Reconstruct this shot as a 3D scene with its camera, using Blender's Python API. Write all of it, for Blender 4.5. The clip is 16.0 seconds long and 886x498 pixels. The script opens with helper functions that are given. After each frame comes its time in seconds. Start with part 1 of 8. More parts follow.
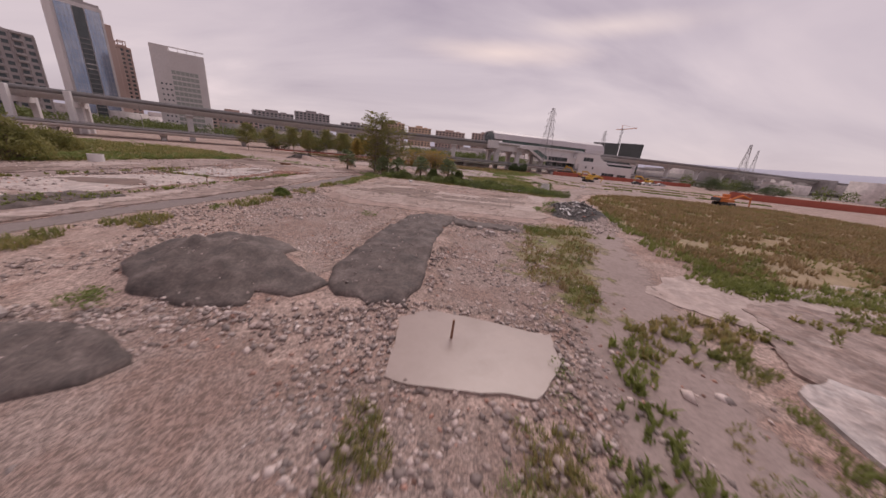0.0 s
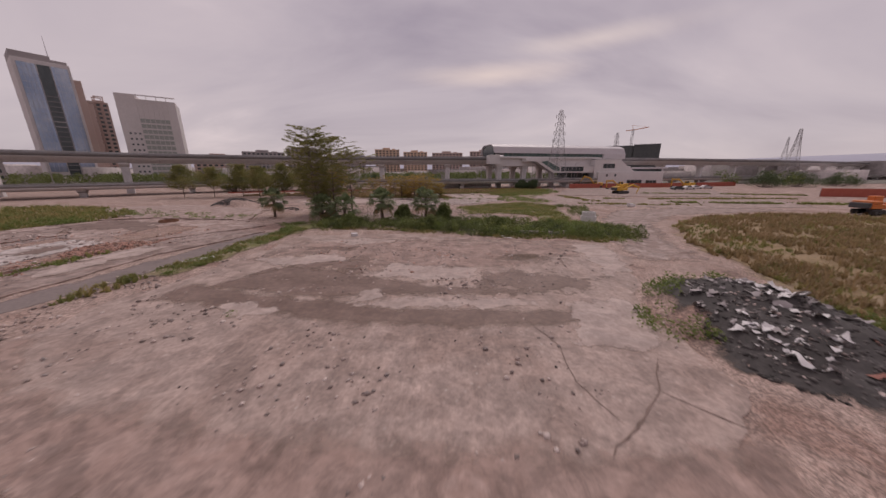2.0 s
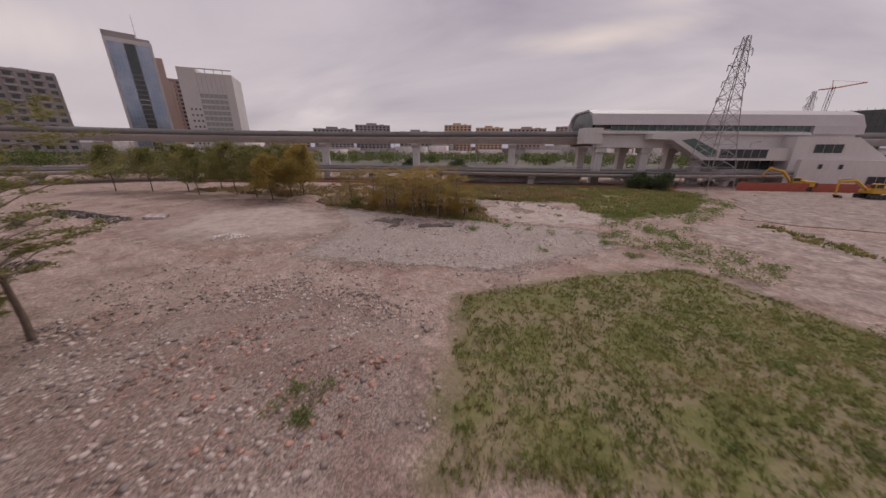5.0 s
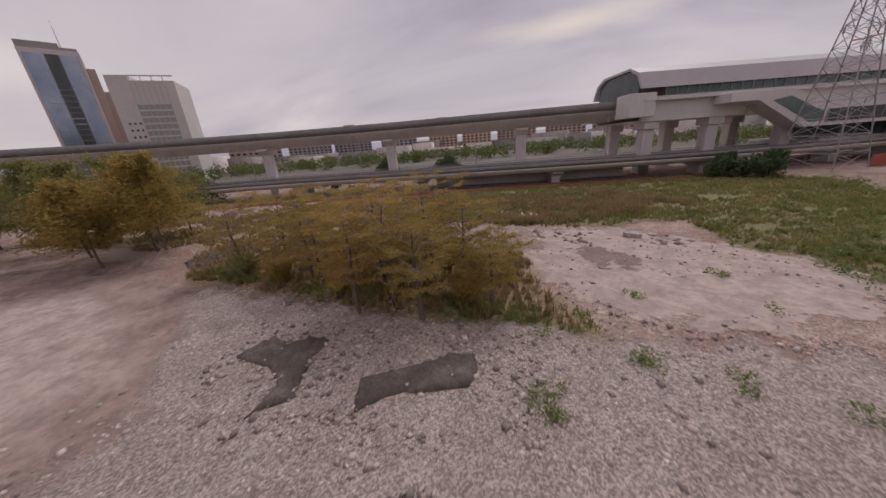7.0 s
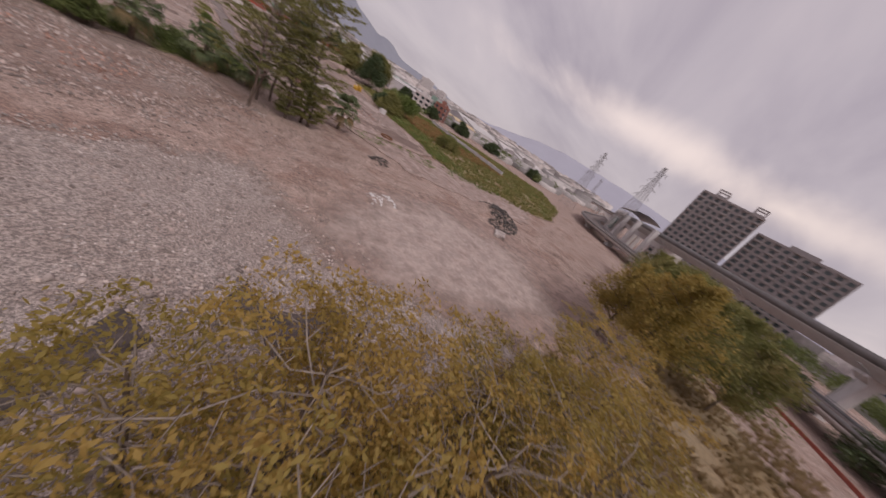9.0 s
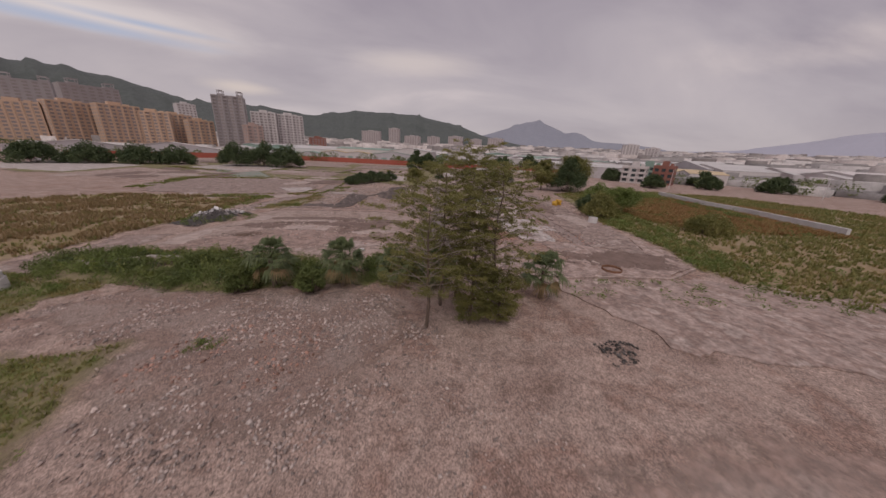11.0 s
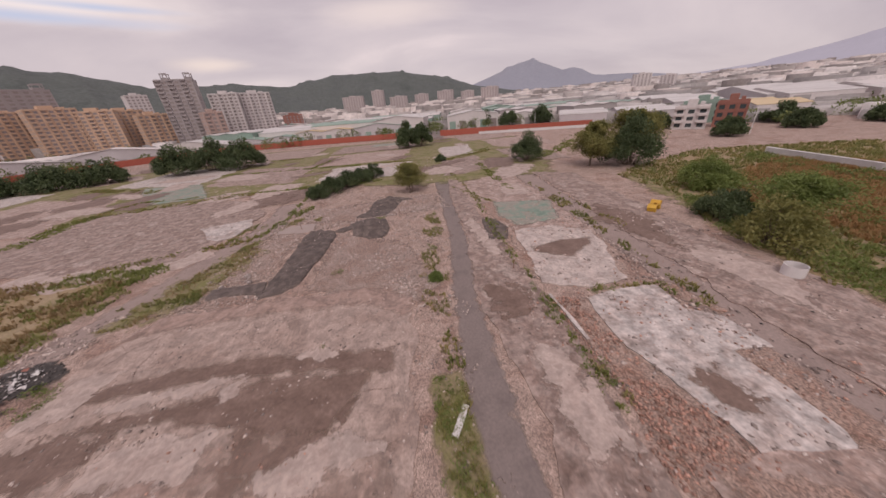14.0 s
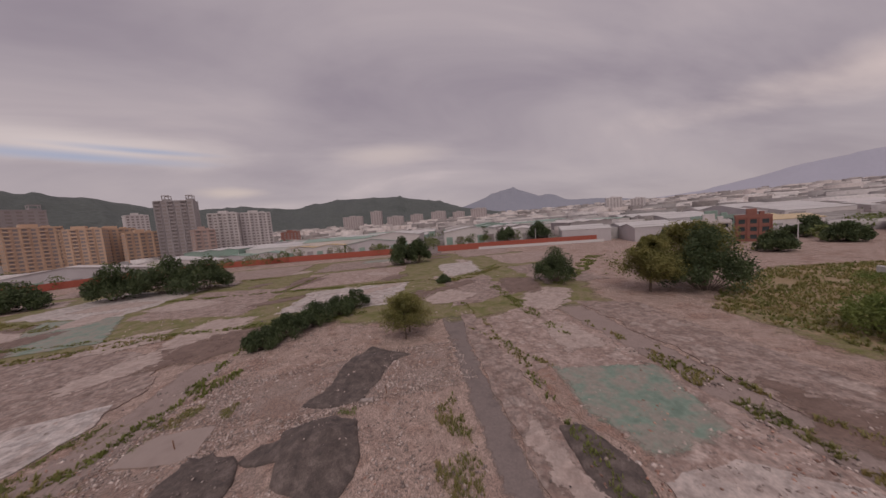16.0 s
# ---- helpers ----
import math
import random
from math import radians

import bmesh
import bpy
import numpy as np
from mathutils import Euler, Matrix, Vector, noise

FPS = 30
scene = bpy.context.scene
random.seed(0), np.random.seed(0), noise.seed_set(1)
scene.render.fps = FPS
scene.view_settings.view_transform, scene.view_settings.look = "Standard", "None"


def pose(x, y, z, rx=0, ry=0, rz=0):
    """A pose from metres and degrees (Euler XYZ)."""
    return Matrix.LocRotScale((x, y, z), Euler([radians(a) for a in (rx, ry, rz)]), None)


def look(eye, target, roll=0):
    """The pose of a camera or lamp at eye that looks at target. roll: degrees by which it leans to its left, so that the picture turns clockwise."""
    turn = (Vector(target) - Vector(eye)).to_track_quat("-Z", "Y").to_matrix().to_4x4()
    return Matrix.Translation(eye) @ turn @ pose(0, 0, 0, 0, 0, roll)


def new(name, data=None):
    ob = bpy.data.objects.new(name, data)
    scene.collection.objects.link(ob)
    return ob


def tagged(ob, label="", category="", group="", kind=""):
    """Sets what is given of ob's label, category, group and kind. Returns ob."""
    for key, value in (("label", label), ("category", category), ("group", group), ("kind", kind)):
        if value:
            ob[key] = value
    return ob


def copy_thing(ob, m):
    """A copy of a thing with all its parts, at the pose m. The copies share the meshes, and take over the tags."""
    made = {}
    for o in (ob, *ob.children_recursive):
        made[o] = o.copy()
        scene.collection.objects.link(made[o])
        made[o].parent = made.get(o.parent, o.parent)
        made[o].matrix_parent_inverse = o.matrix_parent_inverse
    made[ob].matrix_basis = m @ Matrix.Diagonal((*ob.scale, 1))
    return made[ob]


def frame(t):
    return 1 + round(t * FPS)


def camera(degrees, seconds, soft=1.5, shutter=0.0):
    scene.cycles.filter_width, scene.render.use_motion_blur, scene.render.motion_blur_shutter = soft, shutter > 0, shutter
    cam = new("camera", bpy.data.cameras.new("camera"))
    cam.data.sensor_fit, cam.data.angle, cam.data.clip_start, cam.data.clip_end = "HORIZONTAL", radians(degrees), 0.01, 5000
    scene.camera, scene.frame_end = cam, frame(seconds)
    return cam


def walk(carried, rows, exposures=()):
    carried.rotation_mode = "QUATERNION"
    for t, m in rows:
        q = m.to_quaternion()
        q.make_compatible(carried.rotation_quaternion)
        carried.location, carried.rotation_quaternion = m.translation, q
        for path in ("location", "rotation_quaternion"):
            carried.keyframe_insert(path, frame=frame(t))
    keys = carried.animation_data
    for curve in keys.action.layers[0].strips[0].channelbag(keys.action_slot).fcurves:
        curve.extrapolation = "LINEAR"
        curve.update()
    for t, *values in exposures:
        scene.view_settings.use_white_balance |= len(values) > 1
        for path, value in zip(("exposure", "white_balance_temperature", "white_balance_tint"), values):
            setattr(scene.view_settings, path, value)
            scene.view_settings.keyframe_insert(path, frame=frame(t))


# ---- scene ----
cam = camera(113.0, 16.0, 1.5, 0.18)
PATH = [
    (0, (1.39, 3.874, 6.85), (1.442, 5.769, 6.214), 5.8),
    (0.5, (2.345, 11.023, 7.085), (2.379, 12.93, 6.484), 3.9),
    (1, (3.308, 18.312, 7.011), (3.329, 20.228, 6.439), 2.2),
    (1.5, (4.253, 25.056, 7.113), (4.257, 26.98, 6.567), 0.8),
    (2, (5.6, 32.51, 7.125), (5.581, 34.444, 6.617), -0.2),
    (2.5, (6.644, 39.741, 7.038), (6.594, 41.681, 6.553), -0.5),
    (3, (7.6, 47.3, 7.392), (7.506, 49.238, 6.907), 0.1),
    (3.5, (8.6, 55.0, 8.1), (8.415, 56.921, 7.575), 1.6),
    (4, (10.4, 63.309, 8.65), (10.074, 65.205, 8.104), 1.4),
    (4.5, (11.5, 70.983, 8.8), (11.058, 72.843, 8.21), 1.7),
    (4.7, (11.6, 73.75, 8.8), (11.12, 75.587, 8.17), 1.5),
    (6.8, (4.734, 100.946, 7.912), (4.288, 102.783, 7.258), -4.9),
    (7, (4.786, 102.788, 8.069), (4.321, 104.618, 7.41), -4.5),
    (7.5, (5.151, 107.31, 8.215), (4.539, 109.102, 7.572), -1.8),
    (8, (6.9, 112.265, 8.05), (5.455, 113.517, 7.463), 18.6),
    (8.5, (3.949, 116.829, 8.884), (2.077, 116.948, 8.191), 33.7),
    (9, (1.082, 118.085, 9.61), (-0.529, 117.173, 8.854), 33.0),
    (9.5, (-1.941, 116.729, 9.948), (-3.129, 115.298, 9.214), 24.0),
    (10, (-4.234, 113.577, 10.536), (-5.018, 111.851, 9.897), 15.3),
    (10.2, (-5.004, 112.029, 10.76), (-5.651, 110.226, 10.185), 12.2),
    (12.3, (-10.439, 87.687, 18.415), (-10.785, 85.866, 17.664), -5.2),
    (12.5, (-10.821, 85.349, 18.777), (-11.149, 83.571, 17.921), -5.7),
    (13, (-11.58, 79.326, 19.624), (-11.885, 77.621, 18.623), -6.0),
    (13.5, (-12.132, 73.586, 19.296), (-12.446, 71.884, 18.293), -5.6),
    (14, (-12.478, 67.529, 18.258), (-12.83, 65.767, 17.38), -5.0),
    (14.5, (-12.832, 60.985, 17.249), (-13.25, 59.132, 16.622), -4.6),
    (15, (-13.37, 54.366, 16.563), (-13.838, 52.466, 16.151), -4.8),
    (15.5, (-14.153, 48.277, 16.865), (-14.648, 46.359, 16.592), -5.4),
    (16, (-15.123, 42.205, 17.296), (-15.624, 40.277, 17.122), -4.7),
]
walk(cam, [(t, look(e, g, r)) for t, e, g, r in PATH], [(0, 0.28, 6750, 17), (0.5, 0.1, 6700, 16), (2, 0.03, 6700, 15), (2.5, -0.11, 6700, 15), (3, -0.14, 6700, 15), (4, -0.02, 6700, 12), (4.5, 0.08, 6650, 11), (7, 0.1, 6500, 9), (8, 0.1, 6500, 7), (9, 0.1, 6600, 12), (9.5, 0.1, 6600, 12), (10, -0.14, 6500, 9), (12.5, -0.02, 6850, 13), (13, 0.32, 6800, 13), (13.5, 0.34, 6800, 13), (14.5, 0.15, 6800, 14), (15, -0.05, 6750, 14), (15.5, -0.22, 6750, 14), (16, -0.3, 6750, 14)])

# ---- world, sun ----
SUN_AZ, SUN_EL = radians(20), radians(52)
world = bpy.data.worlds.new("overcast_sky")
scene.world = world
world.use_nodes = True


def link_sky():
    nt = world.node_tree
    nt.nodes.clear()
    n, l = nt.nodes.new, nt.links.new
    co = n("ShaderNodeTexCoord")
    sep = n("ShaderNodeSeparateXYZ")
    l(co.outputs["Generated"], sep.inputs[0])

    def maths(op, a, b):
        m = n("ShaderNodeMath")
        m.operation = op
        for i, v in enumerate((a, b)):
            if isinstance(v, (int, float)):
                m.inputs[i].default_value = v
            else:
                l(v, m.inputs[i])
        return m.outputs[0]

    up = maths("ADD", maths("MAXIMUM", sep.outputs["Z"], 0.0), 0.30)
    comb = n("ShaderNodeCombineXYZ")
    l(maths("DIVIDE", sep.outputs["X"], up), comb.inputs["X"])
    l(maths("DIVIDE", sep.outputs["Y"], up), comb.inputs["Y"])
    turn = n("ShaderNodeMapping")
    turn.inputs["Rotation"].default_value = (0, 0, radians(35))
    turn.inputs["Scale"].default_value = (0.55, 1.15, 1)
    l(comb.outputs[0], turn.inputs[0])

    def clouds(scale, detail, rough, dist):
        t = n("ShaderNodeTexNoise")
        t.inputs["Scale"].default_value, t.inputs["Detail"].default_value = scale, detail
        t.inputs["Roughness"].default_value, t.inputs["Distortion"].default_value = rough, dist
        l(turn.outputs[0], t.inputs["Vector"])
        return t.outputs["Fac"]

    big = clouds(1.15, 6, 0.52, 0.5)
    ramp = n("ShaderNodeValToRGB")
    cr = ramp.color_ramp
    cr.elements[0].position, cr.elements[0].color = 0.30, (0.315, 0.275, 0.335, 1)
    cr.elements[1].position, cr.elements[1].color = 0.80, (0.80, 0.69, 0.70, 1)
    mid = cr.elements.new(0.5)
    mid.color = (0.46, 0.41, 0.455, 1)
    light = cr.elements.new(0.60)
    light.color = (0.53, 0.47, 0.505, 1)
    l(big, ramp.inputs[0])
    # paler, warmer band low over the horizon
    low = n("ShaderNodeValToRGB")
    low.color_ramp.elements[0].position, low.color_ramp.elements[0].color = 0.02, (1, 1, 1, 1)
    low.color_ramp.elements[1].position, low.color_ramp.elements[1].color = 0.38, (0, 0, 0, 1)
    l(sep.outputs["Z"], low.inputs[0])
    warm = n("ShaderNodeMix")
    warm.data_type = "RGBA"
    l(maths("MULTIPLY", low.outputs[0], 0.45), warm.inputs["Factor"])
    l(ramp.outputs[0], warm.inputs["A"])
    warm.inputs["B"].default_value = (0.56, 0.50, 0.51, 1)
    # brighter rifts in the cloud, drawn out level
    cloudy = warm.outputs["Result"]
    for az, el, wide, tall, colour in ((8, 15.8, 0.24, 0.030, (0.74, 0.62, 0.57)), (24, 19.2, 0.20, 0.026, (0.66, 0.57, 0.55)), (256, 12.8, 0.34, 0.050, (0.86, 0.73, 0.69)), (278, 11.5, 0.26, 0.050, (0.90, 0.76, 0.70)), (147, 12.8, 0.26, 0.034, (0.78, 0.70, 0.69)), (145, 11.6, 0.20, 0.011, (0.42, 0.48, 0.64)), (151, 12.9, 0.12, 0.007, (0.42, 0.48, 0.64)), (187, 13.6, 0.17, 0.03, (0.66, 0.575, 0.565)), (160, 7.4, 0.08, 0.014, (0.70, 0.60, 0.56))):
        d = Vector((math.sin(radians(az)) * math.cos(radians(el)), math.cos(radians(az)) * math.cos(radians(el)), math.sin(radians(el))))
        off = n("ShaderNodeVectorMath")
        off.operation = "SUBTRACT"
        l(co.outputs["Generated"], off.inputs[0])
        off.inputs[1].default_value = d
        sc = n("ShaderNodeVectorMath")
        sc.operation = "MULTIPLY"
        l(off.outputs[0], sc.inputs[0])
        sc.inputs[1].default_value = (1 / wide, 1 / wide, 1 / tall)
        ln = n("ShaderNodeVectorMath")
        ln.operation = "LENGTH"
        l(sc.outputs[0], ln.inputs[0])
        rift = n("ShaderNodeMapRange")
        rift.interpolation_type = "SMOOTHSTEP"
        rift.inputs["From Min"].default_value, rift.inputs["From Max"].default_value = 1.5, 0.0
        l(maths("ADD", ln.outputs["Value"], maths("MULTIPLY", maths("SUBTRACT", big, 0.5), -2.5)), rift.inputs["Value"])
        mx = n("ShaderNodeMix")
        mx.data_type = "RGBA"
        l(maths("MULTIPLY", rift.outputs[0], 0.85), mx.inputs["Factor"])
        l(cloudy, mx.inputs["A"])
        mx.inputs["B"].default_value = (*colour, 1)
        cloudy = mx.outputs["Result"]
    sky = n("ShaderNodeTexSky")
    sky.sky_type, sky.sun_disc = "NISHITA", False
    sky.sun_elevation, sky.sun_rotation = SUN_EL, SUN_AZ
    bg, bg2, both, out = n("ShaderNodeBackground"), n("ShaderNodeBackground"), n("ShaderNodeAddShader"), n("ShaderNodeOutputWorld")
    l(cloudy, bg.inputs["Color"])
    bg.inputs["Strength"].default_value = 0.97
    l(sky.outputs[0], bg2.inputs["Color"])
    bg2.inputs["Strength"].default_value = 0.004
    l(bg.outputs[0], both.inputs[0])
    l(bg2.outputs[0], both.inputs[1])
    l(both.outputs[0], out.inputs[0])


link_sky()
sun = new("sun", bpy.data.lights.new("sun", "SUN"))
sun.data.energy, sun.data.angle, sun.data.color = 1.3, radians(28), (1, 0.94, 0.9)
sun.matrix_world = look((0, 0, 100), (-math.sin(SUN_AZ) * 100, -math.cos(SUN_AZ) * 100, 100 - math.tan(SUN_EL) * 100))

# ---- materials ----


def surface(name, stops, scale=0.4, fine=8.0, fine_amount=0.35, rough=0.9, bump=0.3, bump_dist=0.02, metal=0.0, spread=(0.3, 0.7), stones=0.0, per=None, blotch=0.0, streak=None, drag=0.0, speck=0.0):
    """A worn surface: colours mixed by broad noise, broken by fine grain, with relief. stones: scale of pebbles; per: 'island' or 'object' shade variation."""
    m = bpy.data.materials.new(name)
    m.use_nodes = True
    nt = m.node_tree
    n, l = nt.nodes.new, nt.links.new
    b = nt.nodes["Principled BSDF"]
    b.inputs["Roughness"].default_value, b.inputs["Metallic"].default_value = rough, metal
    co = n("ShaderNodeTexCoord")
    vec = co.outputs["Object"]
    if streak:
        mp = n("ShaderNodeMapping")
        mp.inputs["Scale"].default_value = streak
        l(vec, mp.inputs[0])
        vec = mp.outputs[0]

    def noisy(sc, detail, rg=0.6, d=0.3, v=vec):
        t = n("ShaderNodeTexNoise")
        t.inputs["Scale"].default_value, t.inputs["Detail"].default_value = sc, detail
        t.inputs["Roughness"].default_value, t.inputs["Distortion"].default_value = rg, d
        l(v, t.inputs["Vector"])
        return t.outputs["Fac"]

    ramp = n("ShaderNodeValToRGB")
    cr = ramp.color_ramp
    lo, hi = spread
    for i, c in enumerate(stops):
        pos = lo + (hi - lo) * i / max(1, len(stops) - 1)
        e = cr.elements[i] if i < 2 else cr.elements.new(pos)
        e.position, e.color = pos, (*c, 1)
    l(noisy(scale, 10, 0.66, 0.1), ramp.inputs[0])
    grain = noisy(fine, 6, 0.7)
    col = ramp.outputs[0]

    def times(a, fac_socket, amount):
        mul = n("ShaderNodeMix")
        mul.data_type, mul.blend_type = "RGBA", "MULTIPLY"
        mul.inputs["Factor"].default_value = 1.0
        r = n("ShaderNodeMapRange")
        r.inputs["From Min"].default_value, r.inputs["From Max"].default_value = 0.25, 0.75
        r.inputs["To Min"].default_value, r.inputs["To Max"].default_value = 1 - amount, 1 + amount
        l(fac_socket, r.inputs["Value"])
        l(a, mul.inputs["A"])
        l(r.outputs[0], mul.inputs["B"])
        return mul.outputs["Result"]

    col = times(col, grain, fine_amount)
    height = grain
    if blotch:
        edge = n("ShaderNodeMapRange")
        edge.inputs["From Min"].default_value, edge.inputs["From Max"].default_value = 0.43, 0.56
        edge.inputs["To Min"].default_value, edge.inputs["To Max"].default_value = 0.25, 0.75
        l(noisy(0.75, 12, 0.72, 0.6), edge.inputs["Value"])
        col = times(col, edge.outputs[0], blotch)
    if drag:
        # scrape and tread marks, drawn out along two ways and fading in and out
        fade = n("ShaderNodeMapRange")
        fade.inputs["From Min"].default_value, fade.inputs["From Max"].default_value = 0.42, 0.6
        l(noisy(0.16, 3, 0.6, 0.8), fade.inputs["Value"])
        for turn, sc in ((9, (2.4, 0.5, 1)), (-74, (2.8, 0.45, 1))):
            mp = n("ShaderNodeMapping")
            mp.inputs["Rotation"].default_value, mp.inputs["Scale"].default_value = (0, 0, radians(turn)), sc
            l(co.outputs["Object"], mp.inputs[0])
            mid = n("ShaderNodeMix")
            l(fade.outputs[0], mid.inputs["Factor"])
            mid.inputs["A"].default_value = 0.5
            l(noisy(1.0, 9, 0.7, 0.5, mp.outputs[0]), mid.inputs["B"])
            col = times(col, mid.outputs["Result"], drag)
    if speck:
        # pale grit trodden into the surface
        vs = n("ShaderNodeTexVoronoi")
        vs.inputs["Scale"].default_value = speck
        l(co.outputs["Object"], vs.inputs["Vector"])
        dot = n("ShaderNodeMapRange")
        dot.inputs["From Min"].default_value, dot.inputs["From Max"].default_value = 0.2, 0.12
        l(vs.outputs["Distance"], dot.inputs["Value"])
        where = n("ShaderNodeMapRange")
        where.inputs["From Min"].default_value, where.inputs["From Max"].default_value = 0.5, 0.66
        l(noisy(0.5, 5, 0.7, 0.2), where.inputs["Value"])
        both = n("ShaderNodeMath")
        both.operation = "MULTIPLY"
        l(dot.outputs[0], both.inputs[0])
        l(where.outputs[0], both.inputs[1])
        mxs = n("ShaderNodeMix")
        mxs.data_type = "RGBA"
        l(both.outputs[0], mxs.inputs["Factor"])
        l(col, mxs.inputs["A"])
        mxs.inputs["B"].default_value = (0.50, 0.42, 0.375, 1)
        col = mxs.outputs["Result"]
    if stones:
        v = n("ShaderNodeTexVoronoi")
        v.inputs["Scale"].default_value = stones
        l(vec, v.inputs["Vector"])
        sepc = n("ShaderNodeSeparateColor")
        l(v.outputs["Color"], sepc.inputs[0])
        col = times(col, sepc.outputs[0], 0.35)
        add = n("ShaderNodeMath")
        add.operation = "SUBTRACT"
        l(grain, add.inputs[0])
        l(v.outputs["Distance"], add.inputs[1])
        height = add.outputs[0]
    if per == "island":
        g = n("ShaderNodeNewGeometry")
        col = times(col, g.outputs["Random Per Island"], 0.4)
    elif per == "object":
        g = n("ShaderNodeObjectInfo")
        col = times(col, g.outputs["Random"], 0.1)
    l(col, b.inputs["Base Color"])
    bp = n("ShaderNodeBump")
    bp.inputs["Strength"].default_value, bp.inputs["Distance"].default_value = bump, bump_dist
    l(height, bp.inputs["Height"])
    l(bp.outputs[0], b.inputs["Normal"])
    return m


def leafy(name, stops, trans=0.25, rough=0.65):
    """Leaves: hue from island to island and clump to clump."""
    m = bpy.data.materials.new(name)
    m.use_nodes = True
    nt = m.node_tree
    n, l = nt.nodes.new, nt.links.new
    b = nt.nodes["Principled BSDF"]
    b.inputs["Roughness"].default_value = rough
    g = n("ShaderNodeNewGeometry")
    co = n("ShaderNodeTexCoord")
    t = n("ShaderNodeTexNoise")
    t.inputs["Scale"].default_value, t.inputs["Detail"].default_value = 0.35, 4
    l(co.outputs["Object"], t.inputs["Vector"])
    mixn = n("ShaderNodeMath")
    mixn.operation = "MULTIPLY_ADD"
    mixn.inputs[1].default_value = 0.35
    l(g.outputs["Random Per Island"], mixn.inputs[0])
    off = n("ShaderNodeMath")
    off.operation = "MULTIPLY_ADD"
    off.inputs[1].default_value, off.inputs[2].default_value = 1.6, -0.45
    l(t.outputs["Fac"], off.inputs[0])
    l(off.outputs[0], mixn.inputs[2])
    ramp = n("ShaderNodeValToRGB")
    for i, c in enumerate(stops):
        pos = i / (len(stops) - 1)
        e = ramp.color_ramp.elements[i] if i < 2 else ramp.color_ramp.elements.new(pos)
        e.position, e.color = pos, (*c, 1)
    l(mixn.outputs[0], ramp.inputs[0])
    l(ramp.outputs[0], b.inputs["Base Color"])
    tr = n("ShaderNodeBsdfTranslucent")
    l(ramp.outputs[0], tr.inputs["Color"])
    mx = n("ShaderNodeMixShader")
    mx.inputs[0].default_value = trans
    l(b.outputs[0], mx.inputs[1])
    l(tr.outputs[0], mx.inputs[2])
    l(mx.outputs[0], nt.nodes["Material Output"].inputs[0])
    return m


DIRT = surface("rubbly_dirt", [(0.20, 0.132, 0.106), (0.31, 0.218, 0.184), (0.385, 0.285, 0.243), (0.27, 0.174, 0.141), (0.35, 0.257, 0.221)], 0.16, 3.0, 0.3, 0.95, 0.6, 0.05, stones=17.0, blotch=0.1)
GRAVEL = surface("pale_gravel", [(0.23, 0.165, 0.142), (0.345, 0.262, 0.228), (0.28, 0.19, 0.158), (0.37, 0.285, 0.25)], 0.25, 5.0, 0.35, 0.92, 0.9, 0.05, stones=19.0)
YARD_GRAVEL = surface("pale_grey_crushed_gravel", [(0.29, 0.23, 0.205), (0.41, 0.34, 0.31), (0.35, 0.28, 0.25), (0.44, 0.375, 0.345)], 0.25, 5.0, 0.35, 0.92, 0.9, 0.05, stones=19.0)
CONCRETE = surface("stained_concrete", [(0.16, 0.108, 0.09), (0.27, 0.193, 0.166), (0.36, 0.275, 0.243), (0.235, 0.162, 0.137), (0.40, 0.318, 0.284), (0.30, 0.222, 0.192)], 0.24, 2.8, 0.42, 0.85, 0.4, 0.02, spread=(0.31, 0.69), blotch=0.16, per="object", drag=0.2, speck=3.0)
SLAB_TOP = surface("scraped_pinkish_concrete", [(0.25, 0.178, 0.15), (0.315, 0.233, 0.2), (0.36, 0.275, 0.24), (0.29, 0.21, 0.178), (0.345, 0.26, 0.226)], 0.13, 6.0, 0.34, 0.85, 0.35, 0.02, blotch=0.16, drag=0.25, speck=2.6)
WATER = surface("still_muddy_water", [(0.28, 0.212, 0.184), (0.33, 0.255, 0.224), (0.30, 0.23, 0.20)], 0.5, 0.8, 0.06, 0.36, 0.01, 0.002)
PALE_CONCRETE = surface("pale_concrete", [(0.27, 0.21, 0.185), (0.40, 0.335, 0.31), (0.47, 0.42, 0.40), (0.34, 0.275, 0.248)], 0.35, 2.6, 0.4, 0.8, 0.25, 0.02, blotch=0.2, drag=0.2)
ASPHALT = surface("dusty_asphalt", [(0.145, 0.115, 0.108), (0.215, 0.172, 0.16), (0.175, 0.138, 0.128)], 0.3, 5.0, 0.25, 0.85, 0.3, 0.02)
MUD = surface("damp_mud", [(0.125, 0.078, 0.061), (0.175, 0.114, 0.091), (0.23, 0.157, 0.13)], 0.5, 4.0, 0.3, 0.7, 0.3, 0.02)
BRICKY = surface("brick_rubble_ground", [(0.24, 0.13, 0.095), (0.31, 0.205, 0.165), (0.34, 0.245, 0.205), (0.26, 0.14, 0.1)], 0.6, 6.0, 0.4, 0.95, 0.9, 0.05, stones=13.0)
GREEN_PAINT = surface("worn_green_floor_paint", [(0.13, 0.19, 0.15), (0.19, 0.255, 0.205), (0.29, 0.25, 0.215), (0.16, 0.225, 0.18)], 0.4, 2.0, 0.25, 0.7, 0.15, 0.01)
NET = surface("dark_shade_netting", [(0.055, 0.044, 0.041), (0.11, 0.084, 0.075), (0.19, 0.15, 0.135)], 1.1, 9.0, 0.5, 0.8, 0.8, 0.03)
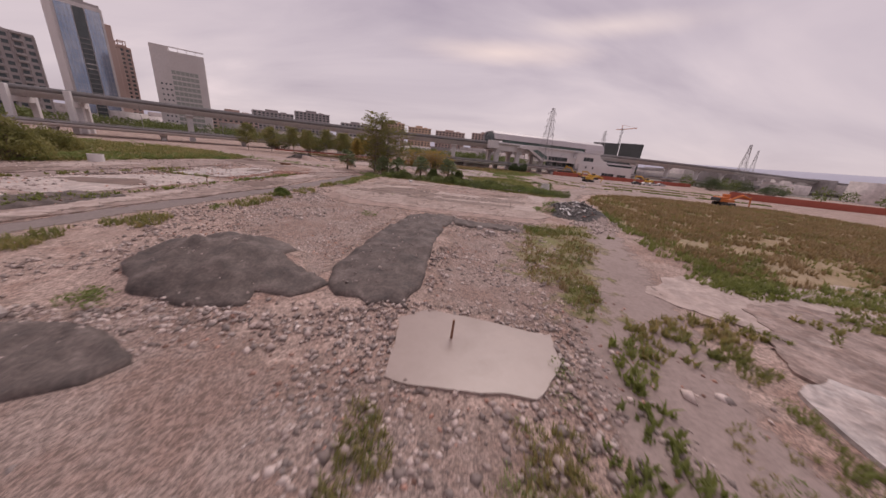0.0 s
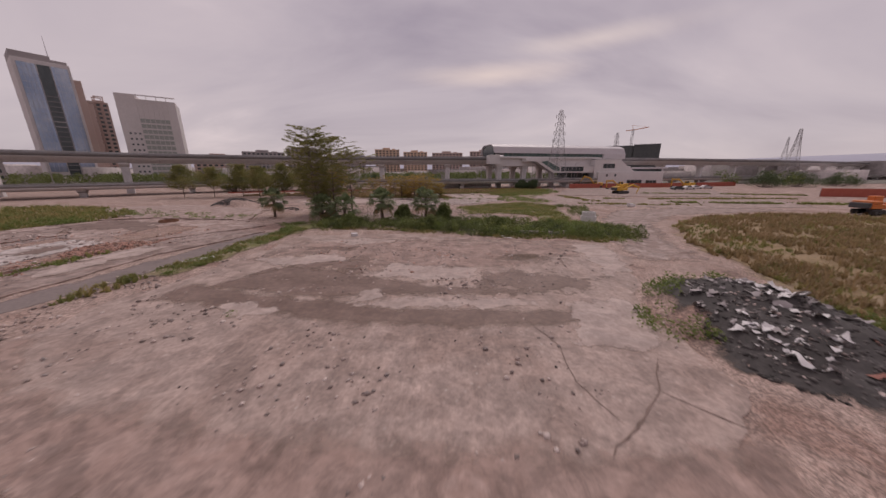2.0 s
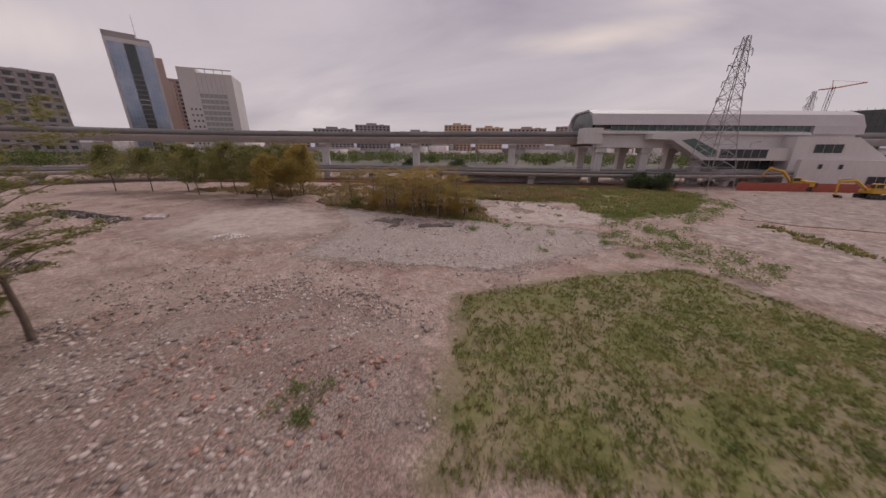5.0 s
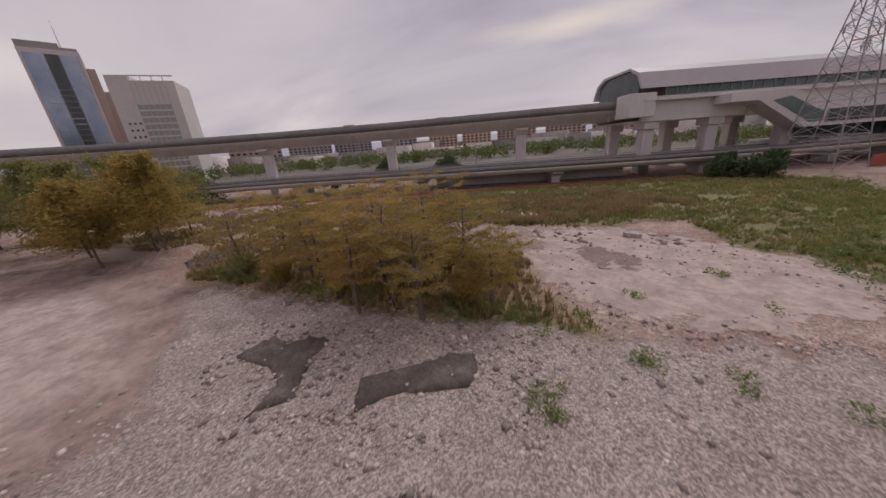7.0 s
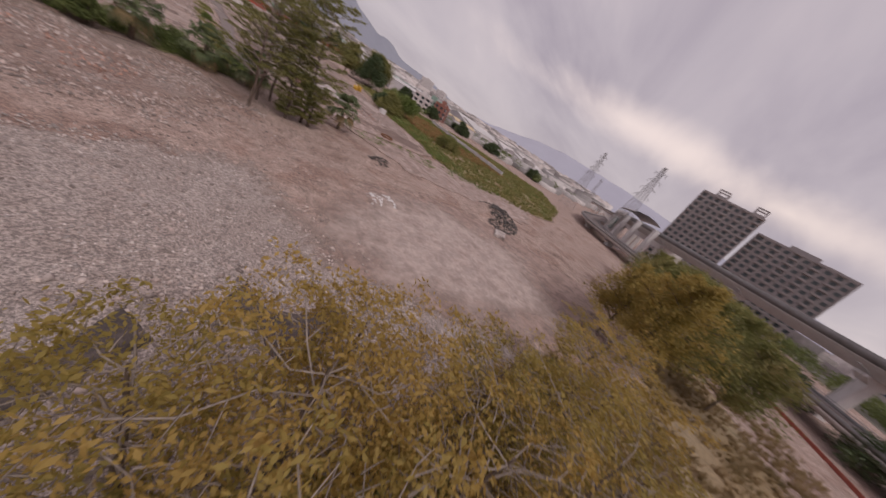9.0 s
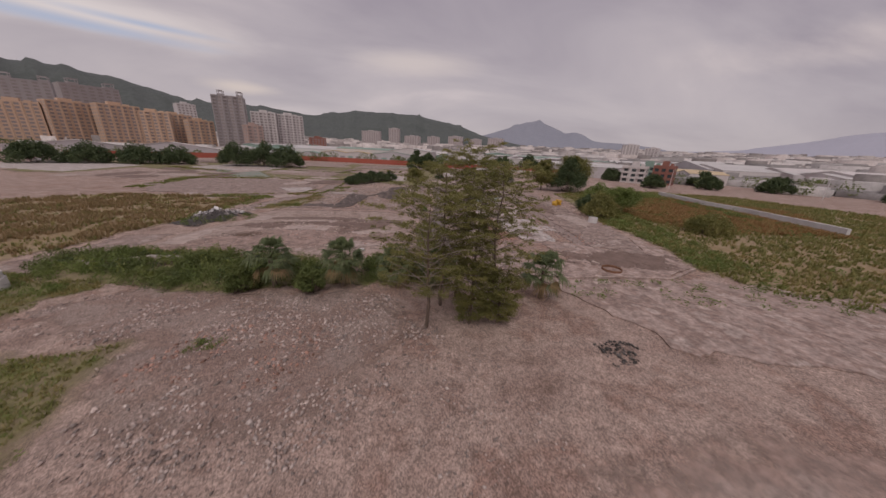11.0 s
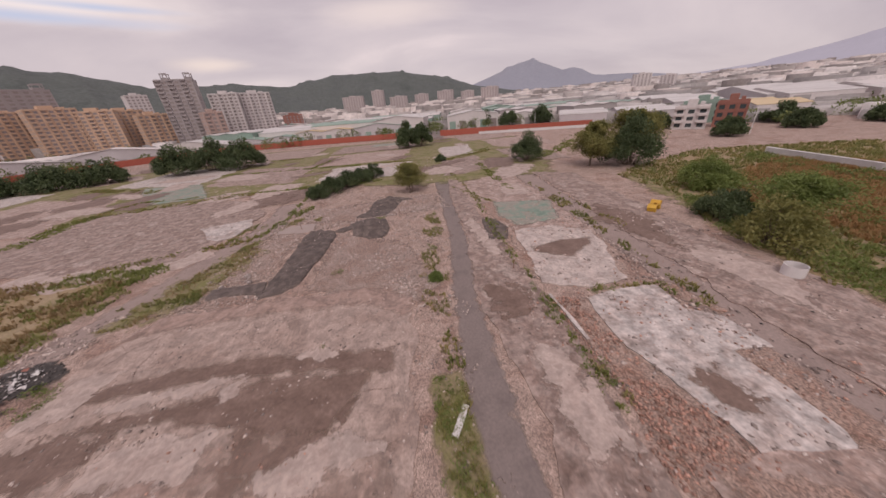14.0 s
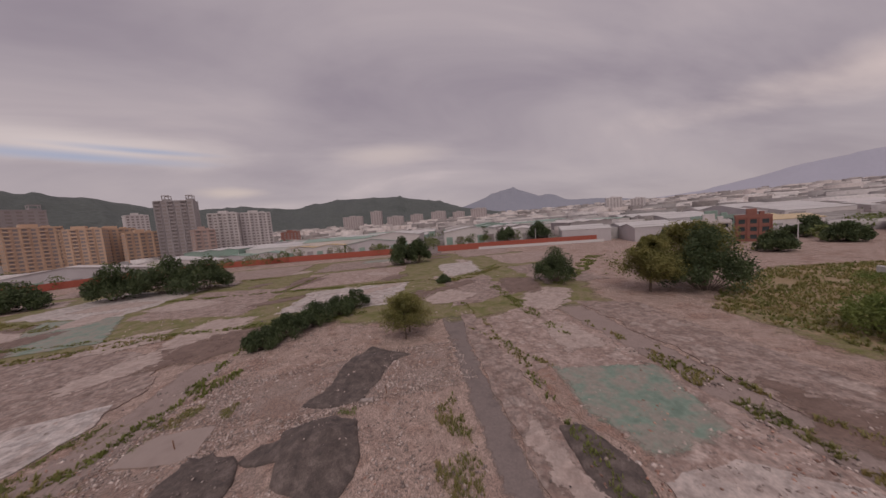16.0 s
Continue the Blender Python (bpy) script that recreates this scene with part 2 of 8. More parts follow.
YARD_ROCK = surface("pale_grey_crushed_stone", [(0.34, 0.28, 0.255), (0.46, 0.395, 0.37), (0.56, 0.50, 0.475)], 1.0, 6.0, 0.3, 0.9, 0.4, 0.02, per="island")
ROCK = surface("rubble_stone", [(0.27, 0.20, 0.175), (0.40, 0.32, 0.29), (0.50, 0.43, 0.40)], 1.0, 6.0, 0.3, 0.9, 0.4, 0.02, per="island")
BRICKBIT = surface("broken_brick", [(0.33, 0.17, 0.125), (0.42, 0.26, 0.21)], 1.0, 6.0, 0.3, 0.9, 0.4, 0.02, per="island")
DARKROCK = surface("dark_rubble", [(0.045, 0.04, 0.038), (0.085, 0.074, 0.07), (0.15, 0.135, 0.13)], 1.0, 6.0, 0.3, 0.9, 0.4, 0.02, per="island")
WALLC = surface("grey_structural_concrete", [(0.52, 0.495, 0.49), (0.64, 0.61, 0.605), (0.57, 0.545, 0.54)], 0.15, 2.0, 0.12, 0.8, 0.1, 0.01, streak=(1, 1, 0.25))
DECKC = surface("dark_weathered_parapet", [(0.20, 0.188, 0.188), (0.29, 0.275, 0.275)], 0.2, 2.0, 0.2, 0.85, 0.1, 0.01)
WHITE = surface("off_white_panel", [(0.60, 0.565, 0.56), (0.68, 0.645, 0.64)], 0.1, 2.0, 0.08, 0.6, 0.05, 0.005, streak=(1, 1, 0.3))
GREYPANEL = surface("grey_roof_panel", [(0.46, 0.42, 0.43), (0.54, 0.50, 0.51)], 0.1, 2.0, 0.08, 0.5, 0.05, 0.005)
PLATE = surface("worn_pale_floor_plate", [(0.33, 0.25, 0.22), (0.42, 0.335, 0.30), (0.38, 0.295, 0.262), (0.30, 0.225, 0.197)], 0.5, 3.0, 0.25, 0.85, 0.3, 0.02, blotch=0.12)
PLATE_LIGHT = surface("pale_pinkish_worn_concrete", [(0.31, 0.24, 0.215), (0.42, 0.345, 0.315), (0.46, 0.39, 0.36), (0.35, 0.275, 0.245)], 0.35, 3.0, 0.35, 0.85, 0.3, 0.02, blotch=0.15, drag=0.2)
TURF = surface("matted_green_turf", [(0.11, 0.112, 0.038), (0.16, 0.155, 0.052), (0.24, 0.19, 0.115), (0.135, 0.135, 0.045)], 0.3, 5.0, 0.4, 0.95, 0.7, 0.05)
LITTER = surface("matted_dry_litter", [(0.21, 0.15, 0.075), (0.28, 0.20, 0.11), (0.33, 0.25, 0.16), (0.19, 0.16, 0.07)], 0.12, 4.0, 0.4, 0.95, 0.7, 0.05)
DUST = surface("reddish_dust", [(0.25, 0.17, 0.142), (0.32, 0.23, 0.198), (0.28, 0.194, 0.164), (0.35, 0.262, 0.23)], 0.4, 3.0, 0.3, 0.92, 0.4, 0.02, blotch=0.2)
CINDER = surface("pinkish_cinder", [(0.22, 0.163, 0.145), (0.30, 0.23, 0.207), (0.26, 0.195, 0.175)], 0.3, 5.0, 0.25, 0.9, 0.4, 0.02)
DARKGLASS = surface("dark_window_glass", [(0.035, 0.045, 0.05), (0.07, 0.085, 0.09)], 0.3, 1.0, 0.2, 0.15, 0.02, 0.002)
SKYGLASS = surface("blue_curtain_glass", [(0.16, 0.22, 0.33), (0.28, 0.33, 0.43), (0.50, 0.52, 0.56)], 0.045, 1.0, 0.1, 0.1, 0.02, 0.002, metal=0.5)
GREENGLASS = surface("greenish_glass", [(0.07, 0.12, 0.11), (0.13, 0.19, 0.17)], 0.3, 1.0, 0.15, 0.2, 0.02, 0.002)
STEEL = surface("galvanised_steel", [(0.30, 0.28, 0.285), (0.38, 0.36, 0.36)], 2.0, 6.0, 0.15, 0.5, 0.1, 0.005, metal=0.5)
DARKSTEEL = surface("dark_painted_steel", [(0.05, 0.05, 0.055), (0.09, 0.085, 0.085)], 1.0, 5.0, 0.2, 0.6, 0.1, 0.005)
RUST = surface("rusty_steel", [(0.16, 0.075, 0.045), (0.27, 0.14, 0.085)], 2.0, 9.0, 0.35, 0.85, 0.3, 0.01)
REDFENCE = surface("faded_red_hoarding", [(0.33, 0.075, 0.05), (0.42, 0.12, 0.08)], 0.4, 4.0, 0.15, 0.7, 0.1, 0.01)
YELLOW = surface("worn_yellow_paint", [(0.55, 0.30, 0.03), (0.66, 0.40, 0.06)], 1.0, 6.0, 0.2, 0.5, 0.1, 0.005)
ORANGE = surface("worn_orange_paint", [(0.55, 0.14, 0.03), (0.62, 0.2, 0.05)], 1.0, 6.0, 0.2, 0.5, 0.1, 0.005)
RUBBER = surface("black_rubber_track", [(0.025, 0.023, 0.022), (0.06, 0.052, 0.048)], 3.0, 9.0, 0.3, 0.9, 0.3, 0.02)
BARK = surface("brown_bark", [(0.12, 0.085, 0.065), (0.20, 0.15, 0.12)], 2.0, 12.0, 0.4, 0.95, 0.8, 0.03, streak=(1, 1, 0.25))
BUFF = surface("buff_tiled_facade", [(0.53, 0.36, 0.255), (0.60, 0.43, 0.32)], 0.05, 1.0, 0.1, 0.8, 0.05, 0.01)
PINKF = surface("pinkish_tiled_facade", [(0.42, 0.30, 0.26), (0.48, 0.36, 0.32)], 0.05, 1.0, 0.1, 0.8, 0.05, 0.01)
GREYF = surface("grey_tiled_facade", [(0.30, 0.265, 0.265), (0.38, 0.34, 0.335)], 0.05, 1.0, 0.1, 0.8, 0.05, 0.01)
WHITEF = surface("white_tiled_facade", [(0.55, 0.50, 0.49), (0.63, 0.58, 0.57)], 0.05, 1.0, 0.1, 0.8, 0.05, 0.01)
BRICKF = surface("red_brick_facade", [(0.26, 0.10, 0.075), (0.32, 0.15, 0.12)], 0.3, 4.0, 0.2, 0.85, 0.1, 0.01)
SHEDROOF = surface("pale_sheet_metal_roof", [(0.46, 0.43, 0.425), (0.58, 0.55, 0.54), (0.40, 0.37, 0.36)], 0.06, 1.5, 0.15, 0.6, 0.05, 0.01, streak=(3, 0.4, 1))
GREENSHED = surface("green_sheet_metal", [(0.20, 0.29, 0.24), (0.30, 0.38, 0.33)], 0.08, 1.5, 0.15, 0.6, 0.05, 0.01)
TANROOF = surface("tan_sheet_roof", [(0.52, 0.39, 0.23), (0.60, 0.47, 0.30)], 0.06, 1.5, 0.12, 0.6, 0.05, 0.01)
# near ridge: some distance haze put into the colour, lightened and blued
HILLM = surface("wooded_hill_paled_for_haze", [(0.075, 0.088, 0.082), (0.105, 0.116, 0.11), (0.09, 0.10, 0.10)], 0.008, 0.1, 0.3, 1.0, 0.6, 6.0)
# farthest range: haze put into the colour, close to the sky's tone
HAZEHILL = surface("range_paled_for_haze", [(0.40, 0.395, 0.465), (0.42, 0.415, 0.485)], 0.004, 0.05, 0.05, 1.0, 0.05, 1.0)
# paler glass for far windows and shed doors, haze put into the colour
HAZEGLASS = surface("window_glass_paled_for_haze", [(0.24, 0.20, 0.195), (0.31, 0.26, 0.25)], 0.3, 1.0, 0.2, 0.35, 0.02, 0.002)
# mountain: its blue paleness is haze put into the colour
FARHILL = surface("hill_blued_for_haze", [(0.255, 0.262, 0.31), (0.28, 0.285, 0.33)], 0.004, 0.05, 0.1, 1.0, 0.1, 2.0)
GRASS_GREEN = leafy("green_grass", [(0.115, 0.142, 0.038), (0.209, 0.236, 0.061), (0.311, 0.317, 0.108)], 0.4)
GRASS_DRY = leafy("dry_brown_grass", [(0.20, 0.155, 0.065), (0.31, 0.22, 0.11), (0.41, 0.295, 0.17)], 0.42)
GRASS_RUST = leafy("orange_brown_dry_grass", [(0.25, 0.145, 0.055), (0.37, 0.215, 0.09), (0.46, 0.29, 0.14)], 0.42)
GRASS_MIX = leafy("mixed_grass", [(0.130, 0.163, 0.046), (0.247, 0.240, 0.078), (0.416, 0.312, 0.143)], 0.4)
LEAF_DARK = leafy("dark_green_leaves", [(0.078, 0.102, 0.034), (0.142, 0.174, 0.052), (0.225, 0.25, 0.085)], 0.3)
LEAF_MID = leafy("green_leaves", [(0.111, 0.156, 0.042), (0.182, 0.234, 0.062), (0.280, 0.319, 0.108)], 0.4)
TOWNGROUND = surface("dull_town_ground", [(0.10, 0.10, 0.075), (0.16, 0.145, 0.12), (0.22, 0.195, 0.175)], 0.03, 0.5, 0.3, 0.95, 0.1, 0.02)
# facade of the farthest towers, with the haze in its pale colour
HAZEF = surface("tiled_facade_paled_for_haze", [(0.42, 0.36, 0.355), (0.48, 0.42, 0.41)], 0.05, 1.0, 0.08, 0.8, 0.05, 0.01)
LEAF_OLIVE = leafy("yellow_olive_leaves", [(0.265, 0.22, 0.06), (0.40, 0.30, 0.085), (0.54, 0.375, 0.125)], 0.5)
LEAF_DEEP = leafy("deep_green_leaves", [(0.043, 0.067, 0.029), (0.079, 0.110, 0.046), (0.132, 0.166, 0.070)], 0.3)
LEAF_TREE = leafy("olive_tree_leaves", [(0.14, 0.146, 0.05), (0.24, 0.232, 0.077), (0.35, 0.315, 0.118)], 0.45)
LEAF_YELLOW = leafy("yellowing_leaves", [(0.31, 0.235, 0.065), (0.46, 0.315, 0.09), (0.58, 0.395, 0.135)], 0.5)
LEAF_PALM = leafy("palm_fronds", [(0.090, 0.122, 0.054), (0.162, 0.198, 0.090), (0.261, 0.288, 0.153)], 0.4)

# ---- helpers of the place ----
from mathutils import geometry
rng = np.random.default_rng(7)


def mesh_np(name, verts, faces):
    """A mesh from arrays: verts (n, 3), faces (m, k)."""
    verts, faces = np.asarray(verts, float), np.asarray(faces, int)
    me = bpy.data.meshes.new(name)
    k = faces.shape[1]
    me.vertices.add(len(verts))
    me.vertices.foreach_set("co", verts.ravel())
    me.loops.add(faces.size)
    me.loops.foreach_set("vertex_index", faces.ravel())
    me.polygons.add(len(faces))
    me.polygons.foreach_set("loop_start", np.arange(0, faces.size, k))
    me.polygons.foreach_set("loop_total", np.full(len(faces), k))
    me.update(calc_edges=True)
    return me


def part_np(name, verts, faces, material, parent=None, label="", smooth=False):
    me = mesh_np(name, verts, faces)
    me.materials.append(material)
    if smooth:
        me.polygons.foreach_set("use_smooth", np.ones(len(me.polygons), bool))
    ob = new(name, me)
    ob.parent = parent
    return tagged(ob, label) if label else ob


def part(name, bm, material, parent=None, label=""):
    me = bpy.data.meshes.new(name)
    bmesh.ops.recalc_face_normals(bm, faces=bm.faces)
    bm.to_mesh(me)
    bm.free()
    me.materials.append(material)
    ob = new(name, me)
    ob.parent = parent
    return tagged(ob, label) if label else ob


def parts(name, bm, material, parent):
    """Each loose piece of the bmesh as a part of its own."""
    left = set(bm.verts)
    while left:
        run, todo = set(), [left.pop()]
        while todo:
            v = todo.pop()
            run.add(v)
            todo += [o for e in v.link_edges for o in e.verts if o in left]
            left -= set(todo)
        order = {v: i for i, v in enumerate(run)}
        me = bpy.data.meshes.new(name)
        me.from_pydata([v.co[:] for v in order], [], [[order[v] for v in f.verts] for f in bm.faces if f.verts[0] in order])
        me.materials.append(material)
        new(name, me).parent = parent
    bm.free()


def thing(name, label, category, at=(0, 0, 0), turn=0, group="", kind=""):
    ob = new(name)
    ob.matrix_basis = pose(*at, 0, 0, turn)
    ob.empty_display_size = 0.3
    return tagged(ob, label, category, group, kind)


def box(bm, x0, x1, y0, y1, z0, z1, bevel=0.0):
    r = bmesh.ops.create_cube(bm, size=1.0, matrix=Matrix.LocRotScale(((x0 + x1) / 2, (y0 + y1) / 2, (z0 + z1) / 2), None, (x1 - x0, y1 - y0, z1 - z0)))
    if bevel:
        edges = list({e for v in r["verts"] for e in v.link_edges})
        bmesh.ops.bevel(bm, geom=edges, offset=bevel, segments=2, affect="EDGES", profile=0.5)
    return r["verts"]


def bar(bm, a, b, w, sides=4, w2=None):
    """A straight bar from a to b."""
    a, b = Vector(a), Vector(b)
    d = b - a
    m = Matrix.Translation((a + b) / 2) @ d.to_track_quat("Z", "Y").to_matrix().to_4x4()
    bmesh.ops.create_cone(bm, cap_ends=True, segments=sides, radius1=w, radius2=w if w2 is None else w2, depth=d.length, matrix=m)


def extrude_profile(bm, pts, x0, x1):
    """A prism: outline pts (y, z) drawn out along x."""
    a = [bm.verts.new((x0, y, z)) for y, z in pts]
    b = [bm.verts.new((x1, y, z)) for y, z in pts]
    n = len(pts)
    bm.faces.new(a)
    bm.faces.new(b[::-1])
    for i in range(n):
        bm.faces.new((a[i], b[i], b[(i + 1) % n], a[(i + 1) % n]))


def wob(x, y, s=1.0, seed=0.0):
    return noise.noise(Vector((x * s + seed, y * s - seed, seed * 0.37)))


PUDDLE = [(0.0, 14.6), (1.4, 15.3), (4.3, 14.8), (6.5, 14.2), (6.2, 12.6), (4.8, 10.8), (2.6, 10.9), (0.3, 11.2)]
# mounds of spoil: x, y, radius along and across, height
MOUNDS = [(-9.9, 18.0, 4.8, 4.4, 1.25), (-13.8, 5.0, 6.0, 4.0, 0.9), (0.0, 25.0, 4.5, 12.0, 0.55), (20.8, 45.6, 4.8, 6.0, 1.4), (-41.6, 98.6, 5.2, 4.6, 1.5), (-24.3, 89.2, 1.8, 1.6, 0.6), (-17.0, 99.6, 2.2, 1.6, 0.35), (-26.5, 122.5, 2.2, 4.0, 0.9), (5.5, 86.8, 6, 3, 0.5), (-30, 26.5, 2.2, 4.5, 0.45)]


def ground_z(x, y):
    z = 0.05 * wob(x, y, 0.35, 3.1) + 0.03 * wob(x, y, 1.1, 8.2)
    for mx, my, rx, ry, h in MOUNDS:
        d = ((x - mx) / rx) ** 2 + ((y - my) / ry) ** 2
        if d < 1:
            z += h * (1 - d) ** 1.3 * (1 + 0.25 * wob(x, y, 0.8, 1.0))
    far = max(abs(x) - 120, abs(y - 60) - 130, 0)
    return z - 0.25 * min(1, far / 60)


def build_ground():
    def lines(lo, hi, step, end):
        inner = list(np.arange(lo, hi + 0.01, step))
        out, s = [], step
        a, b = lo, hi
        left, right = [], []
        while b < end:
            s *= 1.25
            a, b = a - s, b + s
            left.append(a)
            right.append(b)
        return np.array(left[::-1] + inner + right)

    xs, ys = lines(-66, 60, 0.8, 4600), lines(-20, 138, 0.8, 4600)
    verts = [(x, y, ground_z(x, y)) for y in ys for x in xs]
    nx, ny = len(xs), len(ys)
    i = np.arange(nx * ny).reshape(ny, nx)
    faces = np.stack([i[:-1, :-1], i[:-1, 1:], i[1:, 1:], i[1:, :-1]], -1).reshape(-1, 4)
    ob = part_np("ground", verts, faces, DIRT, smooth=True)
    tagged(ob, "pinkish brown rubbly earth of a cleared building site", "ground", kind="structure")


build_ground()


def noisy_outline(pts, step=0.5, rough=0.35, seed=0.0):
    """The outline through pts, broken up as a worn edge is."""
    out = []
    n = len(pts)
    for i in range(n):
        (x0, y0), (x1, y1) = pts[i], pts[(i + 1) % n]
        length = math.hypot(x1 - x0, y1 - y0)
        k = max(1, int(length / step))
        nx, ny = (y1 - y0) / length, -(x1 - x0) / length
        for j in range(k):
            f = j / k
            x, y = x0 + (x1 - x0) * f, y0 + (y1 - y0) * f
            d = rough * (wob(x, y, 0.33, seed) * 1.5 + wob(x, y, 1.1, seed + 5) * 0.5 + wob(x, y, 3.1, seed + 9) * 0.16)
            out.append((x + nx * d, y + ny * d))
    return out


LAYER = [0]


def patch(name, pts, material, top, label, category, rough=0.35, step=0.22, deep=0.25, kind="structure"):
    """A flat slab with a broken edge, let into the ground."""
    LAYER[0] += 1
    z = top + 0.0004 * LAYER[0]
    ring = noisy_outline(pts, step, rough, LAYER[0] * 3.7)
    n = len(ring)
    v2, _, faces, *_ = geometry.delaunay_2d_cdt([Vector(p) for p in ring], [], [list(range(n))], 1, 1e-4)
    bm = bmesh.new()
    a = [bm.verts.new((p.x, p.y, z)) for p in v2]
    for f in faces:
        bm.faces.new([a[i] for i in f])
    for f in bm.faces:
        if f.normal.z < 0:
            f.normal_flip()
    bm.normal_update()
    for f in bm.faces:
        if f.normal.z < 0:
            f.normal_flip()
    rim = [e for e in bm.edges if e.is_boundary]
    for g in bmesh.ops.extrude_edge_only(bm, edges=rim)["geom"]:
        if isinstance(g, bmesh.types.BMVert):
            g.co.z -= deep
    me = bpy.data.meshes.new(name)
    bm.to_mesh(me)
    bm.free()
    me.materials.append(material)
    return tagged(new(name, me), label, category, kind=kind)


def wash(name, pts, material, label, category, soft=0.8, cell=0.45, over=None, lift=0.016, kind="structure"):
    """Loose earth, gravel, dust or damp lying on the ground (or on a slab at height over), thinning out to its edge: attribute 'cover'."""
    LAYER[0] += 1
    a = np.array(pts)
    lo, hi = a.min(0) - soft, a.max(0) + soft
    cell = max(cell, math.sqrt(np.prod(hi - lo) / 16000))
    xs, ys = np.arange(lo[0], hi[0] + cell, cell), np.arange(lo[1], hi[1] + cell, cell)
    gx, gy = np.meshgrid(xs, ys)
    ax, ay = a[:, 0], a[:, 1]
    bx, by = np.roll(ax, -1), np.roll(ay, -1)
    dx, dy = bx - ax, by - ay
    t = np.clip(((gx[..., None] - ax) * dx + (gy[..., None] - ay) * dy) / (dx * dx + dy * dy), 0, 1)
    dist = np.hypot(gx[..., None] - ax - t * dx, gy[..., None] - ay - t * dy).min(-1)
    cover = np.clip(0.5 + np.where(inside(gx, gy, pts), dist, -dist) / (2 * soft), 0, 1)
    ny, nx = gx.shape
    z = np.full(gx.shape, over) if over is not None else np.array([[ground_z(x, y) for x in xs] for y in ys])
    i = np.arange(nx * ny).reshape(ny, nx)
    f = np.stack([i[:-1, :-1], i[:-1, 1:], i[1:, 1:], i[1:, :-1]], -1).reshape(-1, 4)
    f = f[cover.ravel()[f].max(1) > 0.02]
    used = np.unique(f)
    back = np.zeros(nx * ny, int)
    back[used] = np.arange(len(used))
    v = np.stack([gx, gy, z + lift + 0.0004 * LAYER[0]], -1).reshape(-1, 3)[used]
    ob = part_np(name, v, back[f], material, smooth=True)
    at = ob.data.attributes.new("cover", "FLOAT", "POINT")
    at.data.foreach_set("value", cover.ravel()[used].astype(np.float32))
    ob.visible_shadow = False
    return tagged(ob, label, category, kind=kind)


def thin_out(m, scale=0.7, hard=0.2, amp=2.2):
    """Lets what is below show where the material's 'cover' runs out, along a ragged edge."""
    m = m.copy()
    nt = m.node_tree
    n, l = nt.nodes.new, nt.links.new
    at = n("ShaderNodeAttribute")
    at.attribute_name = "cover"
    co = n("ShaderNodeTexCoord")
    t = n("ShaderNodeTexNoise")
    t.inputs["Scale"].default_value, t.inputs["Detail"].default_value, t.inputs["Roughness"].default_value = scale, 9, 0.68
    l(co.outputs["Object"], t.inputs["Vector"])
    add = n("ShaderNodeMath")
    add.operation = "MULTIPLY_ADD"
    add.inputs[1].default_value, add.inputs[2].default_value = amp, -amp / 2
    l(t.outputs["Fac"], add.inputs[0])
    both = n("ShaderNodeMath")
    l(at.outputs["Fac"], both.inputs[0])
    l(add.outputs[0], both.inputs[1])
    r = n("ShaderNodeMapRange")
    r.inputs["From Min"].default_value, r.inputs["From Max"].default_value = 0.5 - hard, 0.5 + hard
    l(both.outputs[0], r.inputs["Value"])
    l(r.outputs[0], nt.nodes["Principled BSDF"].inputs["Alpha"])
    return m


def lane(centre, widths):
    """Outline of a lane from its centre line and widths."""
    left, right = [], []
    for i, (x, y) in enumerate(centre):
        (ax, ay), (bx, by) = centre[max(0, i - 1)], centre[min(len(centre) - 1, i + 1)]
        d = math.hypot(bx - ax, by - ay)
        nx, ny = -(by - ay) / d, (bx - ax) / d
        w = widths[i] / 2
        left.append((x + nx * w, y + ny * w))
        right.append((x - nx * w, y - ny * w))
    return left + right[::-1]


def inside(px, py, pts):
    """Which of the points lie in the polygon."""
    px, py = np.asarray(px), np.asarray(py)
    hit = np.zeros(px.shape, bool)
    n = len(pts)
    for i in range(n):
        (x0, y0), (x1, y1) = pts[i], pts[(i + 1) % n]
        if y0 == y1:
            continue
        hit ^= ((y0 > py) != (y1 > py)) & (px < (x1 - x0) * (py - y0) / (y1 - y0) + x0)
    return hit


def scatter(pts, per_m2, clump=0.0, scale=0.25, seed=0):
    """Points strewn over a polygon; clump: share of the area left bare by noise."""
    r = np.random.default_rng(seed + 11)
    a = np.array(pts)
    lo, hi = a.min(0), a.max(0)
    n = int(per_m2 * np.prod(hi - lo))
    p = lo + r.random((n, 2)) * (hi - lo)
    p = p[inside(p[:, 0], p[:, 1], noisy_outline(pts, 1.5, 0.9, seed * 1.3))]
    if clump:
        keep = np.array([wob(x, y, scale, seed * 2.1) * 0.9 + wob(x, y, scale * 3.3, seed) * 0.5 for x, y in p])
        p = p[keep > np.quantile(keep, clump)] if len(p) else p
    return p


def at_ground(p):
    return np.array([(x, y, ground_z(x, y)) for x, y in p]) if len(p) else np.zeros((0, 3))

# ---- the cleared site: slabs, lanes, crusts ----
MUD_W, ASPHALT_W, BRICKY_W, GREEN_W, GRAVEL_W, CONC_W, CINDER_W = (thin_out(m) for m in (MUD, ASPHALT, BRICKY, GREEN_PAINT, GRAVEL, CONCRETE, CINDER))
MUD_R, PLATE_W, BRICK_R = thin_out(MUD, 0.55, 0.12, 3.4), thin_out(PLATE, 0.6, 0.08, 2.8), thin_out(BRICKY, 0.5, 0.1)
